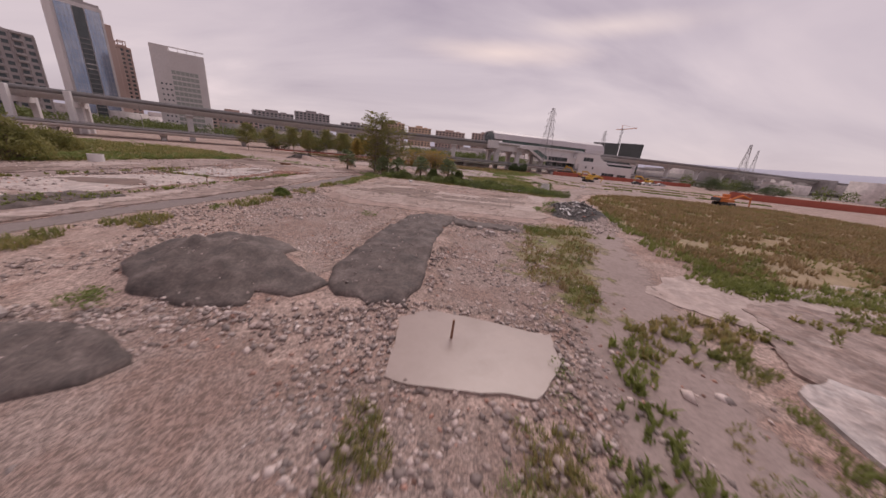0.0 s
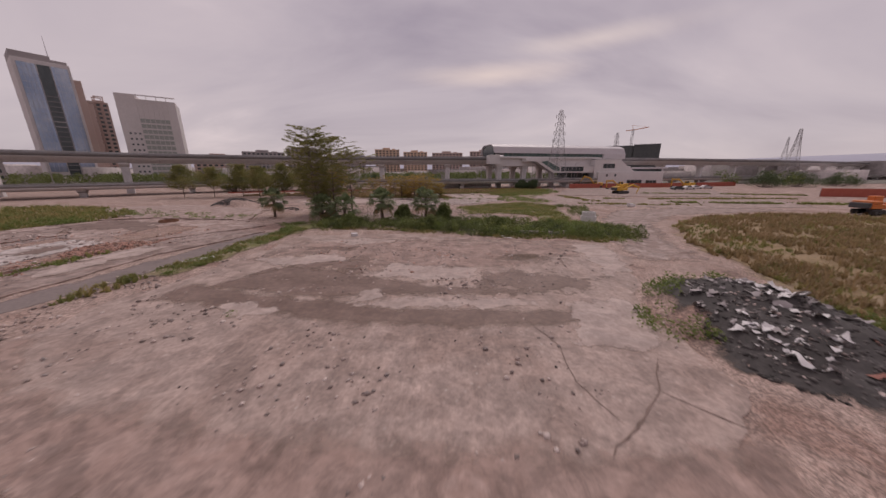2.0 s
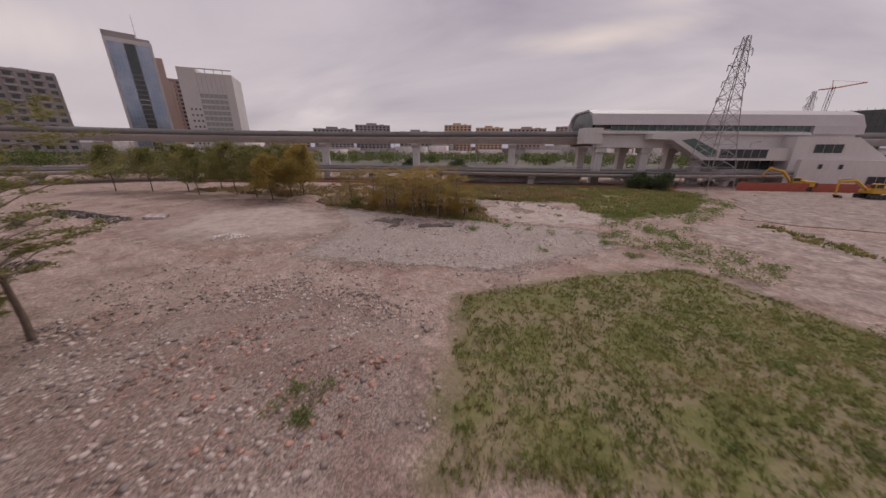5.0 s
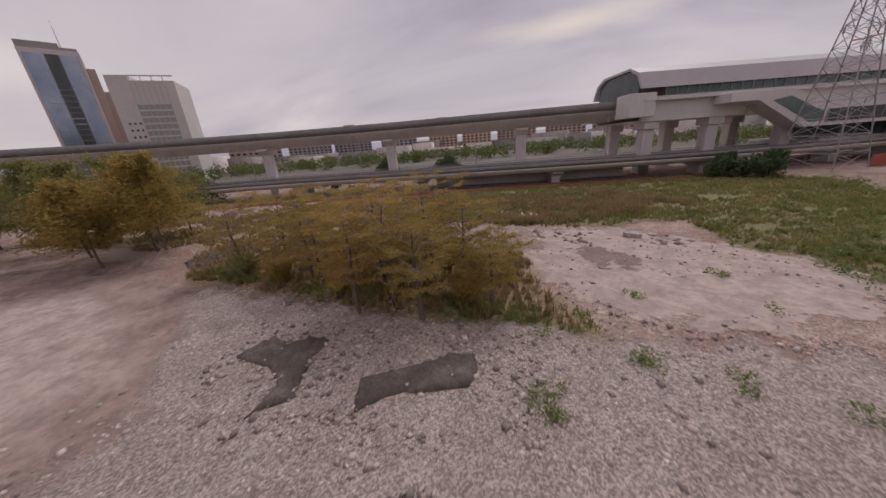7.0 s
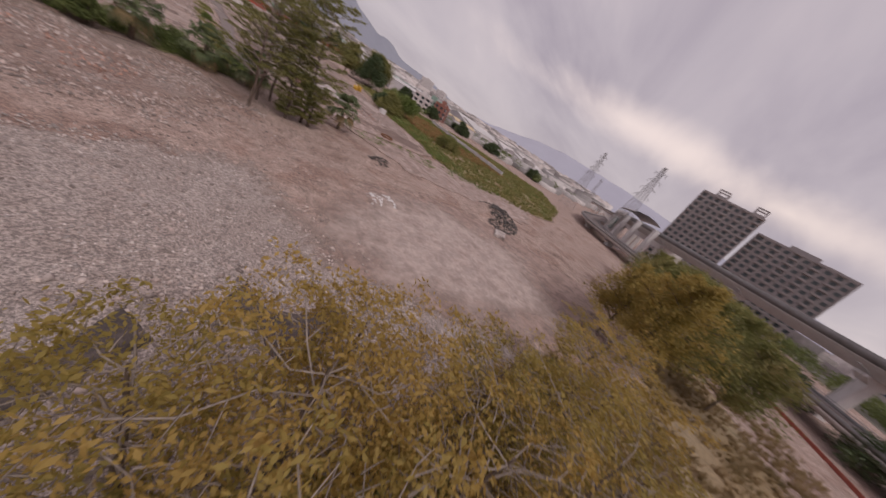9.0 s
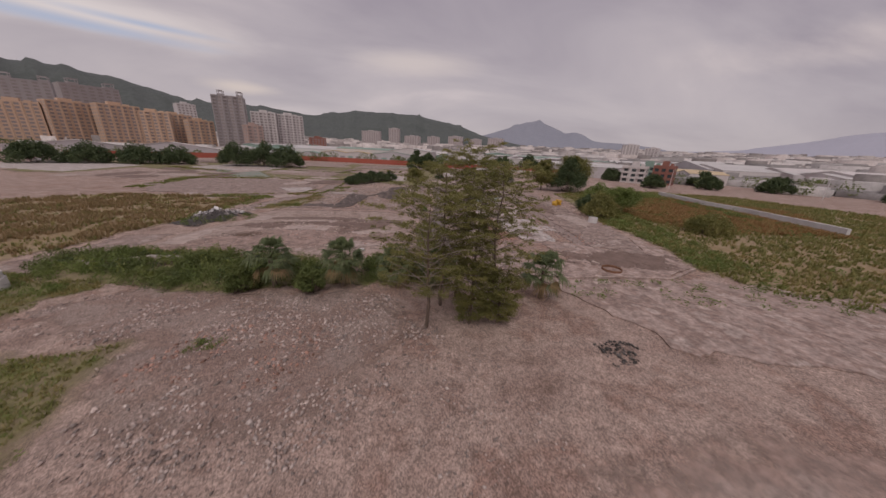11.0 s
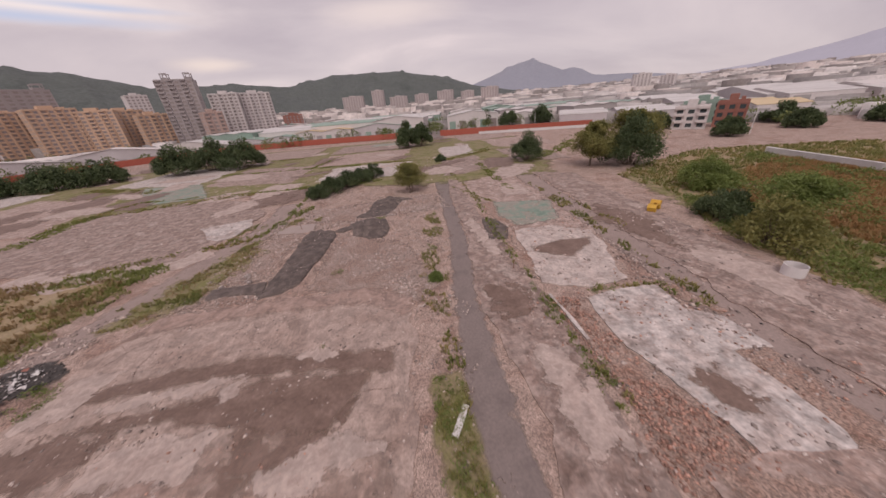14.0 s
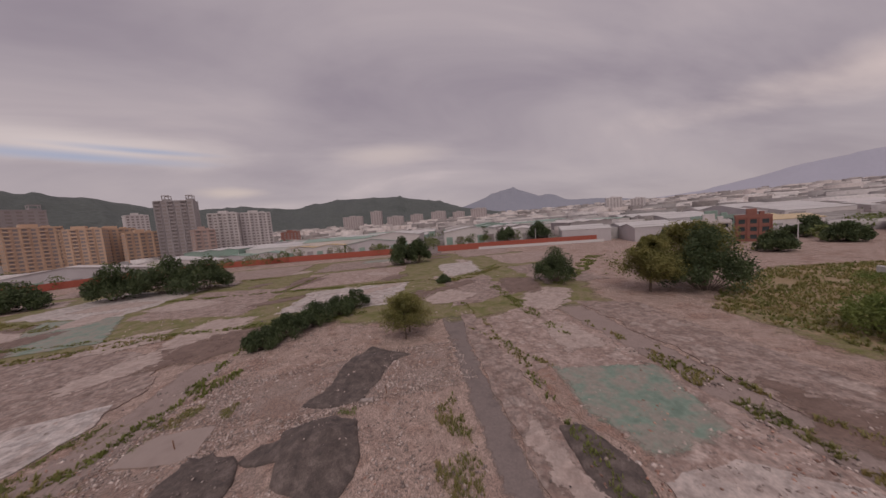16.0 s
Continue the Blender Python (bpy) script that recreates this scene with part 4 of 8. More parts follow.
wash("turf", HEDGE, TURF_W, "matted green growth under the bushes", "turf", 0.8)
TURF_G = thin_out(TURF, 0.5, 0.35, 1.1)
wash("turf", GREEN_A, TURF_G, "soft low green turf over rubble", "turf", 1.2)
wash("turf", HEDGE_W, TURF_W, "matted green growth beside the bushes", "turf", 0.8)
# no ditch is dug: the dark of the gaps is put into the mud colour
wash("ditch_mud", lane([(-10, 71.6), (-2, 71.6), (6, 69.8), (14, 68), (22, 67), (27, 66)], [1.4, 1.6, 1.8, 1.8, 1.6, 1.2]), MUD_W, "dark mud strip for the ditch and the dark gaps between the bushes", "ditch", 0.5)
wash("turf", [(-13, 152), (22, 160), (44, 164), (46, 150), (36, 130), (24, 121), (20, 126), (20.6, 133.6), (13.8, 131.8), (7, 133), (-4, 136), (-14, 142)], TURF_W, "thin turf of the meadow", "turf", 1.5)
wash("litter", THICKET, LITTER_W, "brown leaf litter under the thicket", "litter", 1.5)
wash("litter", [(-24, 124), (4, 125), (-10, 130), (-24, 138), (-60, 126)], LITTER_W, "dry brown litter on the bank", "litter", 1.5)
wash("litter", FIELD_E, LITTER_W, "matted dry litter of the field", "litter", 1.4)
wash("litter", FIELD_W, LITTER_W, "matted litter of the overgrown field", "litter", 1.4)
wash("turf", [(-69, 8), (-59.4, 38), (-56.4, 48), (-54, 57.3), (-53, 63.2), (-51, 70.1), (-48, 76.6), (-54, 78), (-62, 64), (-72, 40), (-84, 20)], TURF_W, "green turf along the field's edge", "turf", 2.0)
TRACK_N = [(-30, 142), (-23, 139), (-10.7, 131), (-2, 126.8), (1, 125.3), (4.5, 124.4), (7, 125), (6.5, 130), (3, 132.1), (-2, 132.9), (-7.2, 135.1), (-16.5, 140.1), (-24, 144)]
wash("pale_track", TRACK_N, CONC_W, "pale pinkish trodden track beyond the thicket", "lane", 0.7)
wash("ditch_mud", lane([(2.6, 134.2), (5, 135.6), (9, 137)], [1.6, 1.8, 1.4]), MUD_R, "dark muddy strip beside the track", "stain", 0.6)
patch("concrete_slab", [(-24, 76), (-30, 90), (-52, 100), (-70, 92), (-46, 80)], CONCRETE, 0.07, "dusty pinkish concrete floor", "slab", 0.9)


# ---- netting laid over spoil ----
def netting(pts, label, lift=0.22, cell=0.28, seed=0.0):
    """A dark sheet draped over the ground inside an outline, wrinkled and with a turned edge."""
    ring = noisy_outline(pts, 0.3, 0.25, seed)
    a = np.array(ring)
    lo, hi = a.min(0), a.max(0)
    gx, gy = np.meshgrid(np.arange(lo[0], hi[0], cell), np.arange(lo[1], hi[1], cell))
    r = np.random.default_rng(int(seed * 10))
    grid = np.stack([gx.ravel(), gy.ravel()], 1) + (r.random((gx.size, 2)) - 0.5) * cell * 0.5
    shrunk = [(x + (a[:, 0].mean() - x) * 0.02, y + (a[:, 1].mean() - y) * 0.02) for x, y in ring]
    grid = grid[inside(grid[:, 0], grid[:, 1], shrunk)]
    n = len(ring)
    v2, _, faces, *_ = geometry.delaunay_2d_cdt([Vector(p) for p in ring] + [Vector(p) for p in grid.tolist()], [], [list(range(n))], 1, 1e-4)
    bm = bmesh.new()
    vs = []
    for p in v2:
        fold = 0.26 * abs(wob(p.x, p.y, 0.9, seed)) ** 0.7 + 0.14 * wob(p.x * 2.4, p.y * 0.8, 1.0, seed) + 0.09 * wob(p.x, p.y, 2.6, seed)
        vs.append(bm.verts.new((p.x, p.y, ground_z(p.x, p.y) + lift * 0.5 + fold)))
    for f in faces:
        bm.faces.new([vs[i] for i in f])
    bmesh.ops.recalc_face_normals(bm, faces=bm.faces)
    bm.normal_update()
    if sum(f.normal.z for f in bm.faces) < 0:
        bmesh.ops.reverse_faces(bm, faces=bm.faces)
    rim = [e for e in bm.edges if e.is_boundary]
    for e in rim:
        for v in e.verts:
            v.co.z = min(v.co.z, ground_z(v.co.x, v.co.y) + 0.09)
    down = bmesh.ops.extrude_edge_only(bm, edges=rim)
    for g in down["geom"]:
        if isinstance(g, bmesh.types.BMVert):
            g.co.z -= 0.14
    for f in bm.faces:
        f.smooth = True
    return tagged(part("shade_netting", bm, NET), label, "netting", "netting sheets on the spoil")


netting([(-1.1, 33.9), (0.6, 35.4), (3.2, 35.4), (2.4, 31), (1.8, 27.6), (1.1, 22.2), (0.9, 19.9), (0.8, 17.4), (0.5, 16), (0.4, 15.1), (-0.5, 15.5), (-1.4, 15.2), (-1.9, 15.8), (-3.2, 16), (-3.7, 17.1), (-4.1, 19.1), (-3.8, 21.2), (-3.1, 26.4)], "long strip of dark shade netting draped over spoil", seed=2.0)
netting([(3.1, 34.7), (5.5, 33.6), (9.4, 33.6), (9.7, 31.0), (6.0, 31.6), (2.9, 31.6)], "short strip of dark shade netting beside the long one", seed=5.0)
netting([(-13.2, 20.2), (-12.6, 21.6), (-11.6, 22.8), (-9.6, 22.8), (-7.2, 20.9), (-7.0, 18.9), (-5.3, 18.1), (-3.9, 17.2), (-4.3, 16.3), (-4.9, 15.6), (-6.4, 15.6), (-6.3, 14.5), (-8.4, 13.9), (-10.8, 14.5), (-12.8, 16.2)], "rounded spoil heap covered with dark shade netting", seed=8.0)
netting([(-7.3, 11.0), (-7.6, 10.1), (-8.9, 9.2), (-10.2, 6.5), (-12, 2), (-14.4, -1.4), (-19.4, 3.6), (-15.5, 8), (-13.4, 12.4), (-9.3, 12.2)], "dark shade netting with a pale torn edge on spoil", seed=11.0)
netting([(-28.8, 22.6), (-30.4, 23.2), (-31.0, 28), (-29.5, 31.2), (-26.8, 30.6), (-27.6, 26)], "small rough mat of dark netting and rubble", seed=14.0)
netting([(-6.9, 110.9), (-6.4, 112.1), (-3.6, 112.5), (-3.3, 111.2), (-2.6, 109.3), (-3.9, 108.3), (-3.9, 109.8), (-5.0, 110.7)], "torn dark netting scrap weighted with stones", seed=17.0)
netting([(-0.3, 109.1), (-0.8, 110.6), (1.0, 111.4), (3.1, 112.4), (3.5, 111.6), (3.3, 110.8), (1.1, 110.2)], "torn dark netting scrap weighted with stones", seed=20.0)
netting([(-20.8, 119.6), (-23.4, 121), (-23.2, 125.5), (-20.8, 126.4), (-20, 122)], "dark netting over a low heap under a tree", seed=23.0)

# ---- viaducts ----
def spline(pts, step):
    """Points a step apart along a smooth curve."""
    out = []
    P = [np.array(p, float) for p in pts]
    P = [2 * P[0] - P[1]] + P + [2 * P[-1] - P[-2]]
    for i in range(1, len(P) - 2):
        a, b, c, d = P[i - 1:i + 3]
        k = max(2, int(np.linalg.norm(c - b) / step))
        for j in range(k):
            t = j / k
            out.append(0.5 * (2 * b + (c - a) * t + (2 * a - 5 * b + 4 * c - d) * t * t + (3 * b - a - 3 * c + d) * t ** 3))
    out.append(P[-2])
    return np.array(out)


def sweep(path, outline):
    """verts and faces of an outline (across, up) swept along a level path; both ends closed by the outline's own faces is not needed far off."""
    n, m = len(path), len(outline)
    tang = np.gradient(path[:, :2], axis=0)
    tang /= np.linalg.norm(tang, axis=1)[:, None]
    nor = np.stack([-tang[:, 1], tang[:, 0]], 1)
    o = np.array(outline, float)
    v = np.zeros((n, m, 3))
    v[:, :, :2] = path[:, None, :2] + nor[:, None, :] * o[None, :, :1]
    v[:, :, 2] = o[None, :, 1] + (path[:, 2:3] if path.shape[1] > 2 else 0)
    i = np.arange(n * m).reshape(n, m)
    f = np.stack([i[:-1], np.roll(i, -1, 1)[:-1], np.roll(i, -1, 1)[1:], i[1:]], -1).reshape(-1, 4)
    return v.reshape(-1, 3), f


METRO = [(-950, -170), (-600, 0), (-400, 62), (-240, 90), (-165, 104), (-128, 122), (-97, 147), (-60, 165), (-24, 173), (3, 175.5), (26, 178), (60, 185.8), (105, 197.4), (200, 228), (400, 310), (900, 490)]
ROADV = [(-700, 20), (-300, 70), (-160, 88), (-116, 114), (-85, 143), (-54, 157), (-20, 162), (5, 163.5), (36, 168), (58, 175), (88, 186), (130, 204), (260, 248), (520, 340)]


def along(path, spacing, offset=0.0):
    d = np.r_[0, np.cumsum(np.linalg.norm(np.diff(path, axis=0), axis=1))]
    out = []
    for s in np.arange(offset, d[-1], spacing):
        x, y = np.interp(s, d, path[:, 0]), np.interp(s, d, path[:, 1])
        x2, y2 = np.interp(s + 1, d, path[:, 0]), np.interp(s + 1, d, path[:, 1])
        out.append((x, y, math.degrees(math.atan2(y2 - y, x2 - x))))
    return out


def pier_mesh(w, d, top, cap_w, cap_h):
    bm = bmesh.new()
    box(bm, -d / 2, d / 2, -w / 2, w / 2, -0.5, top - cap_h, 0.12)
    a = [bm.verts.new(p) for p in ((-d * 0.6, -w / 2 - 0.1, top - cap_h - 0.2), (d * 0.6, -w / 2 - 0.1, top - cap_h - 0.2), (d * 0.6, w / 2 + 0.1, top - cap_h - 0.2), (-d * 0.6, w / 2 + 0.1, top - cap_h - 0.2))]
    b = [bm.verts.new(p) for p in ((-d * 0.6, -cap_w / 2, top - 0.5), (d * 0.6, -cap_w / 2, top - 0.5), (d * 0.6, cap_w / 2, top - 0.5), (-d * 0.6, cap_w / 2, top - 0.5))]
    c = [bm.verts.new((v.co.x, v.co.y, top)) for v in b]
    bm.faces.new(a[::-1])
    bm.faces.new(c)
    for lo, hi in ((a, b), (b, c)):
        for i in range(4):
            bm.faces.new((lo[i], lo[(i + 1) % 4], hi[(i + 1) % 4], hi[i]))
    bmesh.ops.recalc_face_normals(bm, faces=bm.faces)
    me = bpy.data.meshes.new("pier")
    bm.to_mesh(me)
    bm.free()
    me.materials.append(WALLC)
    return me


def metro_viaduct():
    top = thing("metro_viaduct", "long grey concrete elevated railway viaduct on piers", "viaduct")
    path = spline(METRO, 8)
    part_np("girder", *sweep(path, [(-4.4, 12.5), (-4.4, 12.2), (-2.6, 11.6), (-2.0, 10.5), (2.0, 10.5), (2.6, 11.6), (4.4, 12.2), (4.4, 12.5)]), WALLC, top)
    for s in (-1, 1):
        part_np("parapet", *sweep(path, [(s * 4.42, 12.35), (s * 4.42, 13.9), (s * 4.15, 13.9), (s * 4.15, 12.52)][::s]), DECKC, top, "dark weathered parapet wall")
        part_np("rail", *sweep(path, [(s * 1.5, 12.52), (s * 1.5, 12.75), (s * 1.35, 12.75), (s * 1.35, 12.52)]), DARKSTEEL, top)
    me = pier_mesh(2.2, 2.0, 10.6, 4.8, 1.2)
    d = np.r_[0, np.cumsum(np.linalg.norm(np.diff(path, axis=0), axis=1))]
    s0 = d[np.argmin(np.hypot(path[:, 0] + 22, path[:, 1] - 173))]
    for x, y, a in along(path, 30.5, s0 % 30.5):
        if 26 < x < 100:
            continue
        ob = new("pier", me)
        ob.parent, ob.matrix_basis = top, pose(x, y, 0, 0, 0, a)


def portal_frames():
    """Tall pale portals, a canopy and a glazed box where the railway widens to a station in the west."""
    top = thing("portal_station", "pale concrete portal frames and canopy of a station on the viaduct", "station")
    path = spline(METRO, 8)
    bm = bmesh.new()
    for s in (-1, 1):
        box(bm, -0.8, 0.8, s * 6.4 - 0.9, s * 6.4 + 0.9, -0.4, 13.6, 0.12)
    box(bm, -0.7, 0.7, -7.2, 7.2, 8.6, 10.4, 0.12)
    me = bpy.data.meshes.new("portal")
    bm.to_mesh(me)
    bm.free()
    me.materials.append(WHITE)
    spots = [p for p in along(path, 13, 4) if -216 < p[0] < -124]
    for x, y, a in spots:
        ob = new("portal", me)
        ob.parent, ob.matrix_basis = top, pose(x, y, 0, 0, 0, a)
    w = path[(path[:, 0] > -214) & (path[:, 0] < -150)]
    part_np("canopy", *sweep(w, [(-6.6, 16.2), (-4, 17.2), (0, 17.6), (4, 17.2), (6.6, 16.2), (6.6, 15.9), (4, 16.9), (0, 17.3), (-4, 16.9), (-6.6, 15.9)]), GREYPANEL, top, "grey curved canopy roof")
    for s in (-1, 1):
        part_np("fascia", *sweep(w, [(s * 7.35, 12.2), (s * 7.35, 14.4), (s * 7.05, 14.4), (s * 7.05, 12.2)][::s]), WHITE, top)
    x, y, a = spots[len(spots) // 2]
    bm = bmesh.new()
    box(bm, -6, 6, -7.6, -7.0, 4.5, 10.5, 0.05)
    glass = part("glazed_box", bm, GREENGLASS, top, "greenish glazed stair hall")
    glass.matrix_basis = pose(x, y, 0, 0, 0, a)


def road_viaduct():
    top = thing("road_viaduct", "low grey concrete elevated road with railings", "viaduct")
    path = spline(ROADV, 8)
    part_np("deck", *sweep(path, [(-5, 3.4), (-5, 2.9), (-3.4, 2.2), (3.4, 2.2), (5, 2.9), (5, 3.4)]), WALLC, top)
    part_np("carriageway", *sweep(path, [(-4.6, 3.408), (-4.6, 3.406), (4.6, 3.406), (4.6, 3.408)]), ASPHALT, top)
    for s in (-1, 1):
        part_np("parapet", *sweep(path, [(s * 5.02, 3.2), (s * 5.02, 3.9), (s * 4.8, 3.9), (s * 4.8, 3.42)]), DECKC, top, "dark stained road parapet")
        part_np("handrail", *sweep(path, [(s * 4.95, 4.14), (s * 4.95, 4.24), (s * 4.85, 4.24), (s * 4.85, 4.14)]), STEEL, top, "pale steel handrail")
        bm = bmesh.new()
        for x, y, a in along(path, 2.5):
            if -120 < x < 140:
                m = pose(x, y, 0, 0, 0, a)
                bar(bm, m @ Vector((0, s * 4.9, 3.85)), m @ Vector((0, s * 4.9, 4.2)), 0.05)
        tagged(part("rail_posts", bm, STEEL, top), kind="stuff")
    me = pier_mesh(2.6, 1.6, 2.3, 6.0, 0.8)
    for x, y, a in along(path, 26, 12):
        ob = new("pier", me)
        ob.parent, ob.matrix_basis = top, pose(x, y, 0, 0, 0, a)
    # embankment wall under the deck
    for x0, x1 in ((-20, 28),):
        w = path[(path[:, 0] > x0) & (path[:, 0] < x1)]
        part_np("retaining_wall", *sweep(w, [(2.5, -0.3), (2.5, 1.9), (3.0, 1.9), (3.0, -0.3)]), WALLC, top)


metro_viaduct()
portal_frames()
road_viaduct()


def lamp_mesh():
    bm = bmesh.new()
    bar(bm, (0, 0, 0), (0, 0, 7.5), 0.09, 8, 0.06)
    bar(bm, (0, 0, 7.4), (0, -1.6, 7.8), 0.045, 6)
    return bm


def street_lamp(x, y, z, turn):
    ob = thing("street_lamp", "slim grey steel street lamp on the elevated road", "lamp", (x, y, z), turn, "lamps along the elevated road")
    part("pole", lamp_mesh(), STEEL, ob)
    bm = bmesh.new()
    box(bm, -0.14, 0.14, -2.3, -1.5, 7.74, 7.88, 0.03)
    part("lamp_head", bm, STEEL, ob)
    return ob


_lamps = along(spline(ROADV, 8), 24, 5)
_lamps = [p for p in _lamps if -110 < p[0] < 150]
_first = street_lamp(*_lamps[0][:2], 3.4, _lamps[0][2])
for _x, _y, _a in _lamps[1:]:
    copy_thing(_first, pose(_x, _y, 3.4, 0, 0, _a))


# ---- metro station ----
def prism(name, pts, x0, x1, material, parent, label=""):
    bm = bmesh.new()
    extrude_profile(bm, pts, x0, x1)
    return part(name, bm, material, parent, label)


def metro_station():
    st = thing("metro_station", "white and grey elevated metro station with a curved roof", "station", (27.9, 169.2, 0), 14.5)
    prism("platform_hall", [(0, 9.6), (0, 13.2), (0.6, 13.2), (0.6, 9.9), (15.4, 9.9), (15.4, 13.2), (16, 13.2), (16, 9.6)], 0, 68, WHITE, st)
    prism("roof", [(-0.6, 15.2), (0.8, 18.0), (3.5, 19.2), (12.5, 19.2), (15.2, 18.0), (16.6, 15.2), (16.2, 15.2), (14.8, 17.6), (12.3, 18.8), (3.7, 18.8), (1.2, 17.6), (-0.2, 15.2)], -1, 56, GREYPANEL, st, "pale grey curved roof panels")
    prism("end_roof", [(-0.7, 13.2), (-0.6, 15.2), (0.8, 18.0), (3.5, 19.2), (12.5, 19.2), (15.2, 18.0), (16.6, 15.2), (16.6, 13.2)], 56, 69, GREYPANEL, st)
    bm = bmesh.new()
    box(bm, 4, 56, 0.3, 0.5, 13.2, 15.3)
    part("window_band", bm, GREENGLASS, st, "long dark greenish window band")
    bm = bmesh.new()
    for i in range(27):
        box(bm, 4 + i * 2, 4.12 + i * 2, 0.16, 0.32, 13.2, 15.3)
    parts("mullion", bm, STEEL, st)
    prism("canopy_edge", [(-1.2, 13.0), (-1.2, 13.5), (0.4, 13.9), (0.4, 13.0)], -0.6, 55, WHITE, st)
    # dark panel across the hall's open end, the shade inside put into its colour
    prism("end_wall", [(1.2, 13.2), (1.2, 17.4), (3.7, 18.7), (12.3, 18.7), (14.8, 17.4), (14.8, 13.2)], -0.4, 0.2, DARKGLASS, st, "dark panel for the shade in the open end of the train hall")
    for y in (-1.1, 12.8):
        bm = bmesh.new()
        box(bm, -3.2, 1.6, y, y + 4.2, 10.4, 14.4, 0.1)
        part("end_block", bm, WHITE, st)
    # slanting stair hall hung on the front, with the concourse
    bm = bmesh.new()
    a = [bm.verts.new(p) for p in ((13, -0.1, 11.6), (18, -0.1, 11.6), (27, -0.1, 6.6), (70, -0.1, 6.6), (70, -0.1, 9.6), (30.5, -0.1, 9.7), (24, -0.1, 13.0), (13, -0.1, 13.0))]
    b = [bm.verts.new((v.co.x, -3.6, v.co.z)) for v in a]
    bm.faces.new(a)
    bm.faces.new(b[::-1])
    for i in range(8):
        bm.faces.new((a[i], b[i], b[(i + 1) % 8], a[(i + 1) % 8]))
    part("concourse", bm, WHITE, st, "white slanting stair hall and concourse")
    for x0, x1, z0, z1 in ((31, 43, 7.2, 9.3), (55, 61, 7.2, 9.2)):
        bm = bmesh.new()
        box(bm, x0, x1, -3.7, -3.55, z0, z1)
        w = part("window", bm, DARKGLASS, st)
        bm = bmesh.new()
        for i in range(7):
            x = x0 + (x1 - x0) * i / 6
            box(bm, x - 0.06, x + 0.06, -3.78, -3.7, z0 - 0.1, z1 + 0.1)
        parts("window_frame", bm, STEEL, w)
    bm = bmesh.new()
    v = [bm.verts.new(p) for p in ((20.5, -3.66, 11.4), (23.6, -3.66, 11.9), (30.4, -3.66, 8.9), (30.4, -3.66, 7.4), (28, -3.66, 7.4))]
    u = [bm.verts.new((p.co.x, -3.58, p.co.z)) for p in v]
    bm.faces.new(v)
    bm.faces.new(u[::-1])
    for i in range(5):
        bm.faces.new((v[i], u[i], u[(i + 1) % 5], v[(i + 1) % 5]))
    part("stair_window", bm, GREENGLASS, st)
    for x in (2.5, 15, 30, 44, 58):
        for y in (2, 13):
            bm = bmesh.new()
            box(bm, x - 1.1, x + 1.1, y - 1, y + 1, -0.3, 8.2, 0.15)
            box(bm, x - 1.5, x + 1.5, y - 1.6, y + 1.6, 8.2, 9.65, 0.2)
            part("column", bm, WALLC, st)
    bm = bmesh.new()
    box(bm, 40, 70, 0.5, 12, 4.2, 6.6)
    part("concourse_glass", bm, DARKGLASS, st)
    bm = bmesh.new()
    for i in range(11):
        box(bm, 40 + i * 3 - 0.1, 40 + i * 3 + 0.1, 0.3, 0.52, 4.0, 6.6)
    parts("mullion", bm, STEEL, st)
    bm = bmesh.new()
    box(bm, 36, 72, 0.3, 14, 3.4, 4.2, 0.1)
    part("concourse_floor", bm, WALLC, st)
    return st


metro_station()


def white_hall():
    ob = thing("white_hall", "white rendered entrance building with a sloping shoulder", "building", (76, 177, 0), 1)
    bm = bmesh.new()
    pts = [(0, -0.3), (31, -0.3), (32, 7.0), (19, 7.2), (12, 12.2), (0, 12.4)]
    a = [bm.verts.new((x, 0, z)) for x, z in pts]
    b = [bm.verts.new((x, 16, z)) for x, z in pts]
    bm.faces.new(a)
    bm.faces.new(b[::-1])
    for i in range(6):
        bm.faces.new((a[i], b[i], b[(i + 1) % 6], a[(i + 1) % 6]))
    part("wall", bm, WHITE, ob)
    bm = bmesh.new()
    box(bm, 1.5, 32.6, -1.2, 0.0, -0.3, 7.0, 0.08)
    part("front_block", bm, WHITE, ob)
    for x0, x1, z0, z1 in ((15.5, 22.5, 0.2, 3.2), (24.5, 29.5, 0.2, 3.0), (4, 9.5, 8.6, 10.6), (5.2, 6.0, 4.8, 5.9), (9.2, 10.0, 4.8, 5.9)):
        bm = bmesh.new()
        y = -0.08 if z0 > 8 else -1.27
        box(bm, x0, x1, y, y + 0.1, z0, z1)
        w = part("window", bm, DARKGLASS, ob)
        bm = bmesh.new()
        n = max(1, int((x1 - x0) / 1.5))
        for i in range(n + 1):
            x = x0 + (x1 - x0) * i / n
            box(bm, x - 0.06, x + 0.06, y - 0.06, y + 0.02, z0, z1)
        parts("window_frame", bm, STEEL, w)
    bm = bmesh.new()
    box(bm, 19, 37, 3, 12, 8.2, 9.0, 0.1)
    part("canopy", bm, GREYPANEL, ob)
    bm = bmesh.new()
    box(bm, 14, 35, 4, 11, 7.0, 8.2)
    part("clerestory", bm, DARKGLASS, ob)


white_hall()


# ---- buildings with storeys and openings ----
def shared_window(w, h):
    """A pane in a frame with a sill, centred, facing -y."""
    bm = bmesh.new()
    box(bm, -w / 2, w / 2, -0.06, 0.1, -h / 2, h / 2)
    pane = bpy.data.meshes.new("pane")
    bm.to_mesh(pane)
    bm.free()
    return pane


